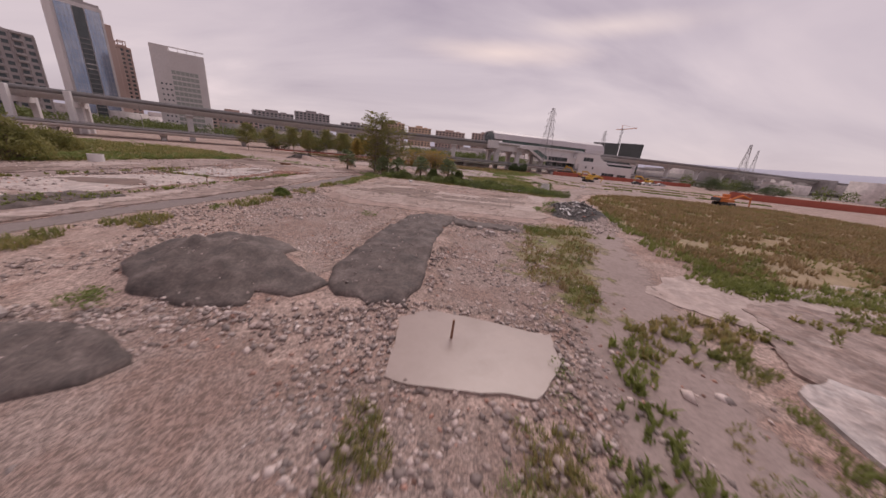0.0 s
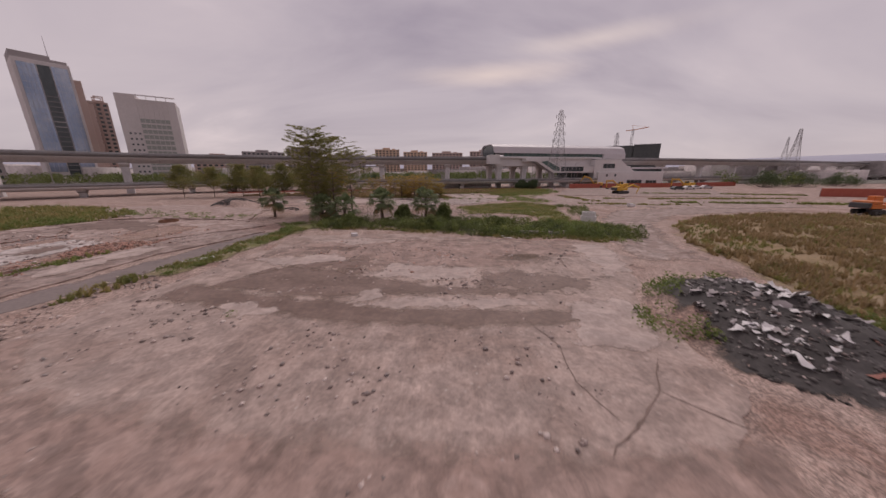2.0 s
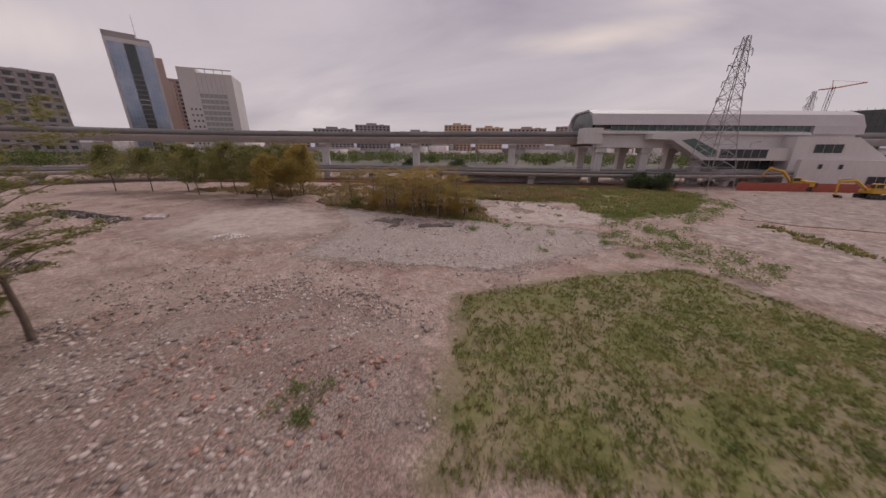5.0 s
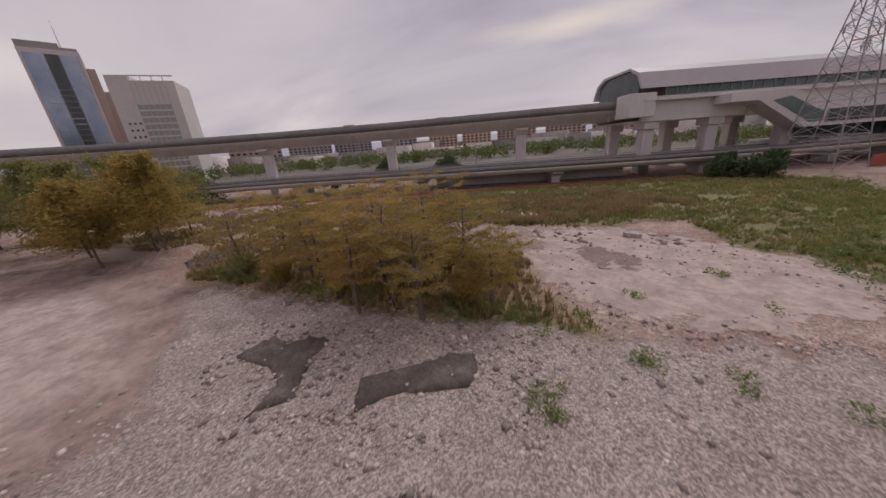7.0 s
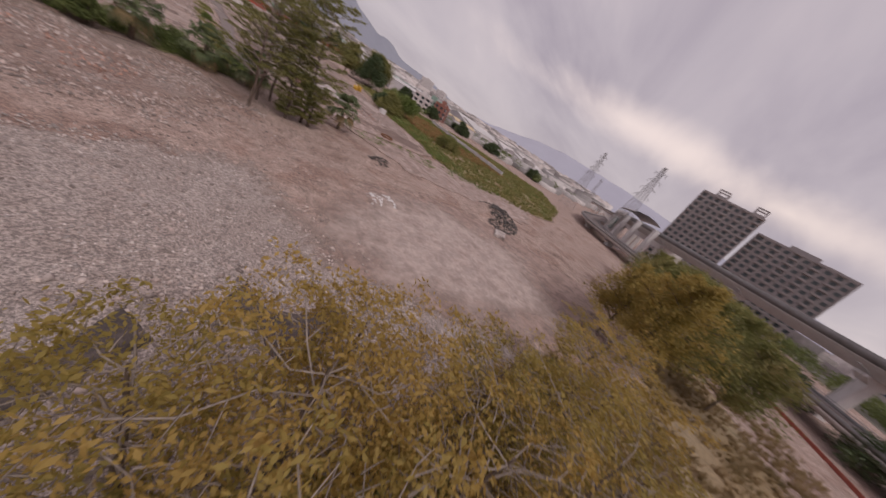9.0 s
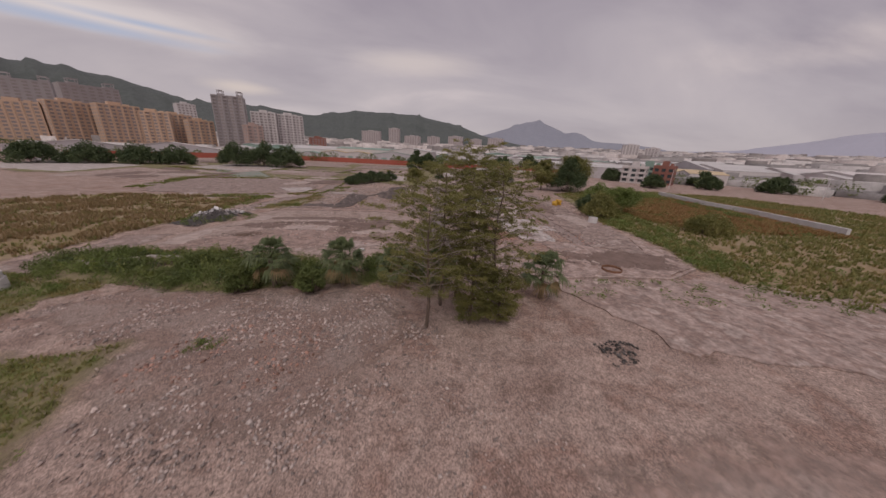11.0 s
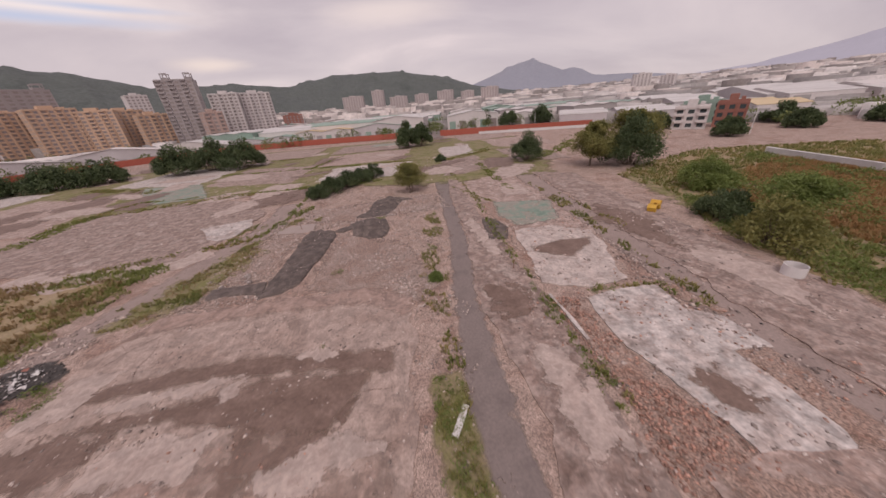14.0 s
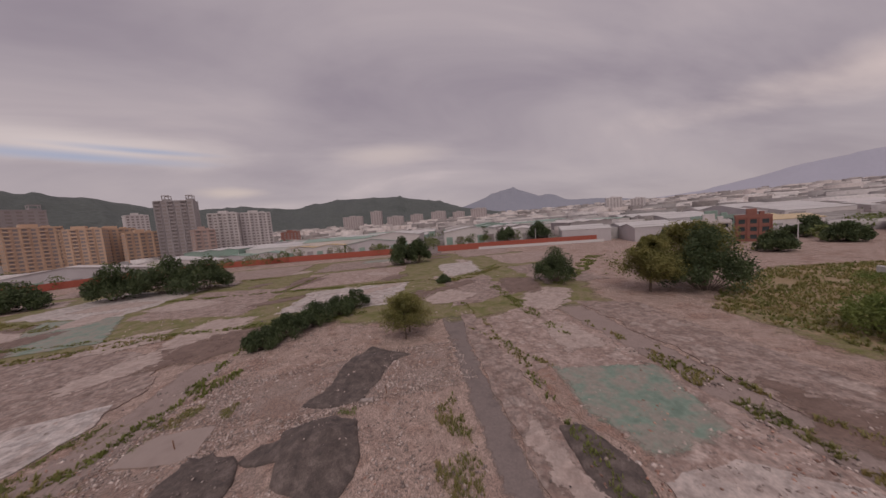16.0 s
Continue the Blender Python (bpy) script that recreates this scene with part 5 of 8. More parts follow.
def facade_building(name, label, at, turn, w, d, floors, storey, bays, wall, glass, ribs=0.0, balcony=False, crown=None, side_bays=3, win=(0.55, 0.55), category="building", group="", coarse=False):
    """A block with a window for every bay and storey on its front and sides, floor bands, parapet and roof house."""
    ob = thing(name, label, category, at, turn, group)
    h = floors * storey
    bm = bmesh.new()
    box(bm, -w / 2, w / 2, 0, d, -0.4, h)
    part("wall", bm, wall, ob)
    bm = bmesh.new()
    box(bm, -w / 2 - 0.15, w / 2 + 0.15, -0.15, 0.2, h, h + 1.1)
    box(bm, -w / 2 - 0.15, w / 2 + 0.15, d - 0.2, d + 0.15, h, h + 1.1)
    box(bm, -w / 2 - 0.15, -w / 2 + 0.2, 0.2, d - 0.2, h, h + 1.1)
    box(bm, w / 2 - 0.2, w / 2 + 0.15, 0.2, d - 0.2, h, h + 1.1)
    part("parapet", bm, wall, ob)
    bm = bmesh.new()
    if crown == "frame":
        for sx in (-0.32, 0.3):
            for k in range(4):
                x = w * sx + (k % 2) * w * 0.16
                y = d * (0.3 + 0.4 * (k // 2))
                bar(bm, (x, y, h), (x, y, h + 6), 0.35)
            for k in range(2):
                y = d * (0.3 + 0.4 * k)
                box(bm, w * sx - 0.4, w * (sx + 0.16) + 0.4, y - 0.35, y + 0.35, h + 5.6, h + 6.3)
            box(bm, w * sx - 0.4, w * (sx + 0.16) + 0.4, d * 0.3, d * 0.7, h, h + 3)
    else:
        box(bm, -w * 0.18, w * 0.12, d * 0.3, d * 0.7, h, h + 3.6, 0.1)
        box(bm, w * 0.2, w * 0.34, d * 0.4, d * 0.7, h, h + 2.4, 0.1)
    parts("roof_house", bm, wall, ob)
    bw = w / bays
    pane = shared_window(bw * win[0], storey * win[1])
    pane.materials.append(glass)
    if coarse:
        # too far off to tell windows apart: one band of panes a storey
        for f in range(floors):
            bm = bmesh.new()
            z = storey * (f + 0.55)
            for b in range(bays):
                x = -w / 2 + bw * (b + 0.5)
                box(bm, x - bw * win[0] / 2, x + bw * win[0] / 2, -0.06, 0.1, z - storey * win[1] / 2, z + storey * win[1] / 2)
            tagged(part("window_strip", bm, glass, ob), kind="stuff")
        return ob
    for f in range(floors):
        for b in range(bays):
            p = new("window", pane)
            p.parent, p.location = ob, (-w / 2 + bw * (b + 0.5), 0, storey * (f + 0.55))
    sw = d / side_bays
    spane = shared_window(sw * win[0] * 0.8, storey * win[1])
    spane.materials.append(glass)
    for f in range(floors):
        for b in range(side_bays):
            for sx, tz in ((-1, -90), (1, 90)):
                p = new("window", spane)
                p.parent, p.matrix_basis = ob, pose(sx * w / 2, sw * (b + 0.5), storey * (f + 0.55), 0, 0, tz)
    if ribs:
        for b in range(bays + 1):
            bm = bmesh.new()
            x = -w / 2 + bw * b
            box(bm, x - ribs / 2, x + ribs / 2, -0.35, 0.02, 0, h)
            part("pilaster", bm, wall, ob)
    bm = bmesh.new()
    box(bm, -bw / 2 + 0.2, bw / 2 - 0.2, -1.1, 0.02, -0.15, 0.9)
    rail = bpy.data.meshes.new("balcony")
    bm.to_mesh(rail)
    bm.free()
    rail.materials.append(wall)
    for f in range(1, floors + 1):
        if balcony:
            for b in range(0, bays, 2):
                p = new("balcony", rail)
                p.parent, p.location = ob, (-w / 2 + bw * (b + 0.5), 0, storey * f)
        else:
            bm = bmesh.new()
            box(bm, -w / 2, w / 2, -0.14, 0.02, storey * f - 0.2, storey * f + 0.1)
            part("floor_band", bm, wall, ob)
    return ob


def facing(x, y, tx=0.0, ty=100.0):
    """Turn that makes a building's front look towards a point."""
    return math.degrees(math.atan2(tx - x, -(ty - y)))


def glass_tower():
    x, y = -262, 249
    ob = thing("office_tower", "tall office tower with blue glass faces and a dark slotted middle", "tower", (x, y, 0), 58)
    W, D, H = 24.0, 25.0, 79.0
    bm = bmesh.new()
    box(bm, -W / 2, W / 2, 0, D, -0.4, H, 0.2)
    part("body", bm, WHITEF, ob, "pale buff stone frame")
    for x0, x1 in ((-W / 2 + 1.6, -2.8), (3.4, W / 2 - 1.4)):
        bm = bmesh.new()
        box(bm, x0, x1, -0.25, 0.02, 8, H - 2.5)
        g = part("curtain_wall", bm, SKYGLASS, ob, "reflective blue curtain glass")
        bm = bmesh.new()
        for k in range(18):
            z = 8 + (H - 10.5) * k / 18
            box(bm, x0, x1, -0.32, -0.25, z, z + 0.18)
        for k in range(5):
            xx = x0 + (x1 - x0) * k / 4
            box(bm, xx - 0.07, xx + 0.07, -0.34, -0.25, 8, H - 2.5)
        parts("mullion", bm, STEEL, g)
    bm = bmesh.new()
    box(bm, -2.4, 3.0, -0.12, 0.02, 4, H - 2.5)
    slot = part("dark_slot", bm, DARKGLASS, ob)
    for k in range(17):
        bm = bmesh.new()
        z = 6 + k * 3.2
        box(bm, -2.3, 2.9, -0.5, -0.1, z, z + 0.55)
        part("ledge", bm, WHITEF if k in (10, 11) else DECKC, slot)
    # stepped flank with its windows
    bm = bmesh.new()
    box(bm, W / 2, W / 2 + 4, 3, D, -0.4, H - 8, 0.2)
    box(bm, W / 2 + 4, W / 2 + 7, 5, D, -0.4, H - 22, 0.2)
    part("side_wing", bm, PINKF, ob)
    pane = shared_window(2.0, 1.6)
    pane.materials.append(DARKGLASS)
    for k in range(16):
        for j in range(5):
            p = new("window", pane)
            p.parent, p.matrix_basis = ob, pose(W / 2 + 4 if k > 11 else W / 2 + 7, 7.0 + j * 3, 5 + k * 3.4, 0, 0, 90)
    bm = bmesh.new()
    box(bm, -W / 2, 4.5, 2, D - 2, H, H + 4.2, 0.15)
    box(bm, 4.5, W / 2 - 0.5, 2, D - 2, H, H + 2.2, 0.15)
    parts("roof_house", bm, GREYF, ob)
    bm = bmesh.new()
    bar(bm, (5, 10, H + 2), (5, 10, H + 18), 0.25, 6, 0.08)
    part("mast", bm, STEEL, ob)


def grid_block():
    """Pale slab block: blank end bay with few windows, gridded glass front under a roof frame."""
    x, y = -192.5, 243
    ob = thing("office_block", "pale grey office block with a gridded glass front", "building", (x, y, 0), 36)
    W, D, H = 29.0, 24.0, 56.5
    bm = bmesh.new()
    box(bm, -W / 2, W / 2, 0, D, -0.4, H - 2.6, 0.1)
    box(bm, -W / 2, -W / 2 + 9.5, -0.3, D, -0.4, H, 0.1)
    part("body", bm, WHITEF, ob)
    pane = shared_window(1.0, 1.1)
    pane.materials.append(DARKGLASS)
    for f in range(8):
        for b in range(3):
            p = new("window", pane)
            p.parent, p.location = ob, (-W / 2 + 3.4 + b * 2.3, -0.3, 8 + f * 3.5)
    gl = surface("grey_green_glass", [(0.20, 0.22, 0.20), (0.33, 0.34, 0.31), (0.26, 0.28, 0.26)], 0.12, 1.0, 0.15, 0.2, 0.02, 0.002)
    pane = shared_window(2.3, 2.4)
    pane.materials.append(gl)
    for f in range(12):
        for b in range(6):
            p = new("window", pane)
            p.parent, p.location = ob, (-W / 2 + 9.5 + 1.25 + b * 2.5, 0, 3.4 + f * 3.4)
    bm = bmesh.new()
    for b in range(7):
        xx = -W / 2 + 9.5 + b * 2.5
        box(bm, xx - 0.12, xx + 0.12, -0.3, 0.0, 0, H - 2.6)
    parts("facade_rib", bm, WHITEF, ob)
    bm = bmesh.new()
    box(bm, -W / 2 + 9.5, W / 2 + 0.2, -0.5, 0.1, H - 0.6, H, 0.05)
    for b in range(4):
        xx = -W / 2 + 10 + b * 4.8
        box(bm, xx - 0.15, xx + 0.15, -0.3, 0.0, H - 2.6, H - 0.6)
    part("roof_frame", bm, WHITEF, ob)


glass_tower()
grid_block()
facade_building("apartment_tower", "grey brown apartment tower with balconies and an open roof frame", (-285, 285, 0), facing(-285, 285), 30, 18, 19, 3.3, 8, PINKF, DARKGLASS, 0.5, True, "frame")
facade_building("apartment_tower", "grey brown apartment tower with balconies and an open roof frame", (-235, 130, 0), facing(-235, 130), 32, 20, 15, 3.3, 9, GREYF, DARKGLASS, 0.6, True, "frame", group="twin towers by the viaduct")
facade_building("apartment_tower", "grey brown apartment tower with balconies and an open roof frame", (-231, 169, 0), facing(-231, 169), 42, 18, 13, 3.3, 10, GREYF, DARKGLASS, 0.6, True, None, group="twin towers by the viaduct")

# rows of flats behind the viaduct
_r = random.Random(4)
for _b, _d, _w, _f, _m, _n in ((-44, 320, 40, 7, PINKF, 9), (-36, 390, 46, 10, GREYF, 10), (-29, 400, 44, 12, GREYF, 9), (-21, 360, 40, 9, GREYF, 8), (-13, 380, 34, 12, BUFF, 7), (-7, 380, 34, 11, BUFF, 7), (0, 400, 46, 11, PINKF, 9), (8, 420, 46, 12, PINKF, 9), (15, 430, 44, 11, PINKF, 8)):
    _x, _y = 8 + _d * math.sin(radians(_b)), 100 + _d * math.cos(radians(_b))
    facade_building("apartment_block", "distant apartment block with rows of windows", (_x, _y, 0), facing(_x, _y, 8, 100), _w, 16, _f, 3.1, _n, _m, DARKGLASS, 0.5, True, None, 2, coarse=True, group="flats behind the viaduct")


SAFETYNET = surface("grey_safety_netting", [(0.085, 0.09, 0.092), (0.125, 0.13, 0.13), (0.10, 0.105, 0.105)], 0.3, 2.0, 0.2, 0.85, 0.1, 0.01, streak=(1, 1, 0.3))


def wrapped_block():
    """Building under construction in dark safety netting, with a crane."""
    x, y = 162, 294
    ob = thing("wrapped_building", "building under construction wrapped in dark netting", "building", (x, y, 0), facing(x, y, 20, 40))
    for x0, x1, h in ((-21, 1, 28.2), (1.6, 20, 28.8)):
        bm = bmesh.new()
        box(bm, x0, x1, 0, 22, -0.4, h, 0.2)
        body = part("netted_body", bm, SAFETYNET, ob)
        bm = bmesh.new()
        for k in range(int((x1 - x0) / 2.4) + 1):
            bar(bm, (x0 + k * 2.4, -0.3, 0), (x0 + k * 2.4, -0.3, h + 0.8), 0.07)
        for z in range(3, int(h), 3):
            bar(bm, (x0, -0.3, z), (x1, -0.3, z), 0.06)
        parts("scaffold_tube", bm, DARKSTEEL, body)
    cr = thing("tower_crane", "slim tower crane above the netted building", "crane", (x + 12, y + 22, 0))
    bm = bmesh.new()
    for sx in (-0.7, 0.7):
        for sy in (-0.7, 0.7):
            bar(bm, (sx, sy, -0.3), (sx, sy, 44), 0.12)
    for k in range(22):
        s = 1 if k % 2 else -1
        bar(bm, (-0.7 * s, -0.7, k * 2), (0.7 * s, -0.7, k * 2 + 2), 0.06)
    part("mast", bm, DARKSTEEL, cr)
    bm = bmesh.new()
    bar(bm, (0, 0, 43), (14, 0, 45.5), 0.3)
    bar(bm, (0, 0, 43), (-6, 0, 42.5), 0.3)
    bar(bm, (0, 0, 43), (-1, 0, 47), 0.2)
    bar(bm, (-1, 0, 47), (14, 0, 45.5), 0.06)
    part("jib", bm, ORANGE, cr)


wrapped_block()


# ---- pylons ----
def pylon(x, y, h, base, turn, wires=True):
    ob = thing("power_pylon", "tall grey lattice steel electricity pylon", "pylon", (x, y, 0), turn, "pylons of the power line")
    bm = bmesh.new()

    def half(z):
        return base / 2 * (1 - z / h) ** 1.25 * 0.9 + 0.45

    levels = [h * (1 - (1 - k / 14) ** 1.15) for k in range(15)]
    for sx, sy in ((-1, -1), (1, -1), (1, 1), (-1, 1)):
        for z0, z1 in zip(levels, levels[1:]):
            bar(bm, (sx * half(z0), sy * half(z0), z0 - 0.1), (sx * half(z1), sy * half(z1), z1), 0.09)
    part("leg_frame", bm, STEEL, ob)
    bm = bmesh.new()
    ring = ((-1, -1), (1, -1), (1, 1), (-1, 1))
    for z0, z1 in zip(levels, levels[1:]):
        a, b = half(z0), half(z1)
        for i in range(4):
            (x0, y0), (x1, y1) = ring[i], ring[(i + 1) % 4]
            bar(bm, (x0 * a, y0 * a, z0), (x1 * b, y1 * b, z1), 0.045, 3)
            bar(bm, (x1 * a, y1 * a, z0), (x0 * b, y0 * b, z1), 0.045, 3)
            bar(bm, (x0 * b, y0 * b, z1), (x1 * b, y1 * b, z1), 0.045, 3)
    part("lattice", bm, STEEL, ob)
    for k in range(4):
        bm = bmesh.new()
        z = h * (0.62 + 0.1 * k)
        for s in (-1, 1):
            for dy in (-0.4, 0.4):
                bar(bm, (s * half(z), dy, z), (s * (3.6 - 0.35 * k), 0, z + 0.25), 0.05, 3)
                bar(bm, (s * half(z + 1), dy, z + 1.1), (s * (3.6 - 0.35 * k), 0, z + 0.25), 0.05, 3)
            bar(bm, (s * (3.5 - 0.35 * k), 0, z + 0.2), (s * (3.5 - 0.35 * k), 0, z - 0.9), 0.09, 6)
        part("cross_arm", bm, STEEL, ob)
    return ob


pylon(54, 166, 32, 7.5, 25)
for _x, _y, _h, _t in ((130, 260, 34, 20), (189, 196, 28, 60), (330, 330, 38, 60), (-190, 66, 36, 70), (-150, 100, 36, 70), (-420, 20, 40, 70)):
    pylon(_x, _y, _h, 7.0, _t)


# ---- hoardings ----
def hoarding(pts, h, material, label, panel=2.4, zcol=None):
    """A run of sheet panels on posts, panel by panel."""
    ob = thing("hoarding", label, "fence", (pts[0][0], pts[0][1], 0))
    ox, oy = pts[0]
    path = spline([(*p,) for p in pts], 3)
    spots = along(path, panel)
    bm = bmesh.new()
    xs = [panel * k / 24 for k in range(25)]
    zig = [(x, (0.0, -0.05, -0.05, 0.0)[k % 4]) for k, x in enumerate(xs)]
    outline = zig + [(x, y + 0.02) for x, y in zig[::-1]]
    lo = [bm.verts.new((x, y, 0.02)) for x, y in outline]
    hi = [bm.verts.new((x, y, h)) for x, y in outline]
    for k in range(len(outline)):
        q = (k + 1) % len(outline)
        bm.faces.new((lo[k], lo[q], hi[q], hi[k]))
    bm.faces.new(hi)
    me = bpy.data.meshes.new("panel")
    bm.to_mesh(me)
    bm.free()
    me.materials.append(material)
    bm = bmesh.new()
    box(bm, -0.06, 0.06, 0.04, 0.16, -0.2, h + 0.05)
    pm = bpy.data.meshes.new("post")
    bm.to_mesh(pm)
    bm.free()
    pm.materials.append(STEEL)
    for x, y, a in spots:
        for nm, m in (("panel", me), ("post", pm)):
            p = new(nm, m)
            p.parent, p.matrix_basis = ob, pose(x - ox, y - oy, -0.1, 0, 0, a)
    return ob


hoarding([(-72, 138), (-52, 146), (-25, 152), (-3, 155), (31, 160), (45, 163)], 0.55, REDFENCE, "faded red sheet metal site hoarding under the elevated road")
hoarding([(60, 165), (80, 168), (113, 172), (150, 184)], 2.0, REDFENCE, "faded red sheet metal site hoarding before the white hall")
hoarding([(174, -118), (140, -149), (90, -176), (40, -172), (10, -163), (-44, -145)], 3.6, REDFENCE, "red brown sheet metal hoarding along the street")
hoarding([(-58, -136), (-99, -121), (-142, -99)], 3.6, REDFENCE, "red brown sheet metal hoarding along the street")
hoarding([(112, 118), (135, 112), (190, 104)], 2.4, REDFENCE, "red hoarding beside the earth heaps")

# ---- loose stone ----
OCTA = np.array([(1, 0, 0), (-1, 0, 0), (0, 1, 0), (0, -1, 0), (0, 0, 1), (0, 0, -1)], float)
OCTF = np.array([(0, 2, 4), (2, 1, 4), (1, 3, 4), (3, 0, 4), (2, 0, 5), (1, 2, 5), (3, 1, 5), (0, 3, 5)])


def stones(label, pts, per_m2, small, big, material, seed, clump=0.3, lift=0.0, name="rubble_stones"):
    """Strewn broken stones, many more than one could count."""
    r = np.random.default_rng(seed)
    p = scatter(pts, per_m2, clump, 0.22, seed)
    p = at_ground(p[~inside(p[:, 0], p[:, 1], PUDDLE)])
    n = len(p)
    size = small + (big - small) * r.random(n) ** 3
    v = OCTA[None] * (0.55 + 0.7 * r.random((n, 6, 1))) * size[:, None, None] * np.stack([np.ones(n), 0.6 + 0.5 * r.random(n), 0.45 + 0.4 * r.random(n)], 1)[:, None, :]
    a = r.random(n) * 6.28
    c, s = np.cos(a)[:, None], np.sin(a)[:, None]
    x, y = v[..., 0] * c - v[..., 1] * s, v[..., 0] * s + v[..., 1] * c
    tilt = (r.random(n) - 0.5)[:, None]
    v = np.stack([x, y, v[..., 2] + x * tilt * 0.7], -1) + p[:, None, :]
    v[..., 2] += lift + size[:, None] * 0.12
    f = OCTF[None] + 6 * np.arange(n)[:, None, None]
    return tagged(part_np(name, v.reshape(-1, 3), f.reshape(-1, 3), material), label, "rubble", kind="stuff")


stones("pale broken stones over the rubble bed", [(-26, 1), (4, 1), (9, 9), (8, 16), (1, 16), (-6, 14), (-26, 13)], 60, 0.02, 0.17, ROCK, 1, 0.45, 0.03)
stones("broken stones over pinkish rubble", [(0.8, 14.5), (7.5, 14), (10, 22), (14, 35), (8, 38), (3, 38), (2.6, 30), (1.6, 22)], 44, 0.025, 0.17, ROCK, 2, 0.5, 0.03)
stones("broken stones over pinkish rubble", [(-18, 40), (-15, 24), (-4.4, 18), (-3.4, 26), (-2.0, 36), (-8, 40)], 22, 0.03, 0.15, ROCK, 3, 0.4, 0.03)
stones("larger pale stones in the rubble", [(-26, 1), (4, 1), (9, 9), (12, 30), (3, 36), (1, 16), (-6, 14), (-26, 13)], 7, 0.08, 0.26, ROCK, 33, 0.45, 0.03)
stones("larger pale stones over the gravel", [(-8, 99), (10, 96), (20, 108), (18, 115), (-16, 117)], 5, 0.06, 0.2, ROCK, 34, 0.5, 0.03)
stones("pale stones over the rubble beyond the hedge", [(-8, 78), (6, 77), (18, 75), (20, 80), (9, 84), (7, 92), (-3, 94), (-12, 86)], 7, 0.06, 0.24, ROCK, 35, 0.5, 0.03)
stones("red brick rubble beside the slabs", [(-30.3, 58.1), (-31.6, 64.4), (-32.4, 69.3), (-31.2, 71.7), (-26.2, 70.3), (-26.5, 66.2), (-26.9, 60.9)], 18, 0.04, 0.18, BRICKBIT, 36, 0.35, 0.12)
stones("red brick bits in the rubble", [(-24, 2), (12, 2), (12, 34), (-16, 40)], 4, 0.03, 0.13, BRICKBIT, 4, 0.5, 0.03)
stones("scattered rubble on the concrete", [(-13, 40), (14, 38), (20, 60), (-11, 65)], 6, 0.02, 0.17, ROCK, 5, 0.55, 0.06)
stones("brick bits strewn over the slab", [(-6, 53), (10, 52), (15, 62), (-7, 64)], 6, 0.03, 0.17, BRICKBIT, 37, 0.65, 0.06)
stones("pale debris strewn over the slab", [(-8, 52), (14, 50), (18, 61), (-8, 64)], 4, 0.04, 0.24, ROCK, 38, 0.7, 0.06)
stones("dark bits of rubble on the concrete", [(-13, 40), (14, 38), (20, 60), (-11, 65)], 1.0, 0.015, 0.08, DARKROCK, 24, 0.5, 0.06)
stones("broken stones by the asphalt lane", [(-18.4, 46), (-14, 42), (-11, 34), (-14, 22), (-17, 10), (-22.6, 10), (-21.6, 26), (-20.2, 38)], 18, 0.03, 0.2, ROCK, 25, 0.45, 0.03)
stones("broken stones over the spoil ground", [(-14, 22), (-3, 14), (8, 2), (6, -12), (-14, -14), (-24, -8), (-22, 8)], 8, 0.03, 0.2, ROCK, 26, 0.45, 0.03)
stones("rubble on the old floors", [(-25, 66), (-30, 20), (-46, 10), (-56, 40), (-48, 70)], 4, 0.04, 0.26, ROCK, 27, 0.55, 0.11)
stones("dark crumbs of rubble on the old floors", [(-20, 68), (-25, 20), (-46, 10), (-56, 40), (-48, 70)], 0.7, 0.03, 0.14, DARKROCK, 41, 0.6, 0.11)
stones("brick bits on the old floors", [(-22, 70), (-27, 24), (-42, 16), (-44, 60), (-38, 70)], 3, 0.04, 0.2, BRICKBIT, 42, 0.6, 0.12)
stones("red brick rubble between kerbs", [(-27.4, 46), (-27.2, 52), (-26.4, 58), (-25.6, 62.6), (-29.4, 62.6), (-29.2, 56), (-29.4, 51.6), (-29.6, 46)], 40, 0.04, 0.18, BRICKBIT, 28, 0.2, 0.15)
stones("white rubble heaped by the lane", [(14.5, 37), (17, 33), (25, 38), (24, 42), (20, 40)], 14, 0.05, 0.28, ROCK, 6, 0.3, 0.03)
stones("rubble at the slab's edge", [(-18, 26), (-14, 26), (-12, 42), (-13.6, 64), (-16, 64), (-17, 44)], 14, 0.03, 0.17, ROCK, 7, 0.4, 0.03)
stones("grey rubble beyond the hedge", [(-8, 78), (6, 77), (18, 75), (20, 80), (9, 84), (7, 92), (-3, 94), (-12, 86)], 36, 0.025, 0.18, ROCK, 8, 0.5, 0.02)
stones("crushed gravel over the yard", [(-6, 98), (10, 96), (20, 108), (18, 115), (-16, 117.4), (-14, 114), (-8.5, 108)], 50, 0.02, 0.11, YARD_ROCK, 9, 0.5, 0.02)
stones("crushed gravel over the yard", [(-14, 86), (6, 92), (14, 100), (-18, 102)], 12, 0.03, 0.13, ROCK, 10, 0.4, 0.02)
stones("brick rubble between the slabs", [(-24.4, 68), (-25.6, 57), (-27.4, 48), (-30.2, 46), (-27.2, 54), (-26.8, 62), (-28, 70)], 40, 0.04, 0.2, BRICKBIT, 11, 0.1, 0.03)
stones("pale rubble between the slabs", [(-23, 70), (-26, 50), (-31, 30), (-27.5, 30), (-20, 68)], 12, 0.04, 0.2, ROCK, 12, 0.4, 0.06)
stones("rubble along the earth lane", [(-38, 72), (-41.6, 42), (-46, 10), (-44, 10), (-38.5, 46), (-35, 68)], 10, 0.05, 0.3, ROCK, 13, 0.4, 0.05)
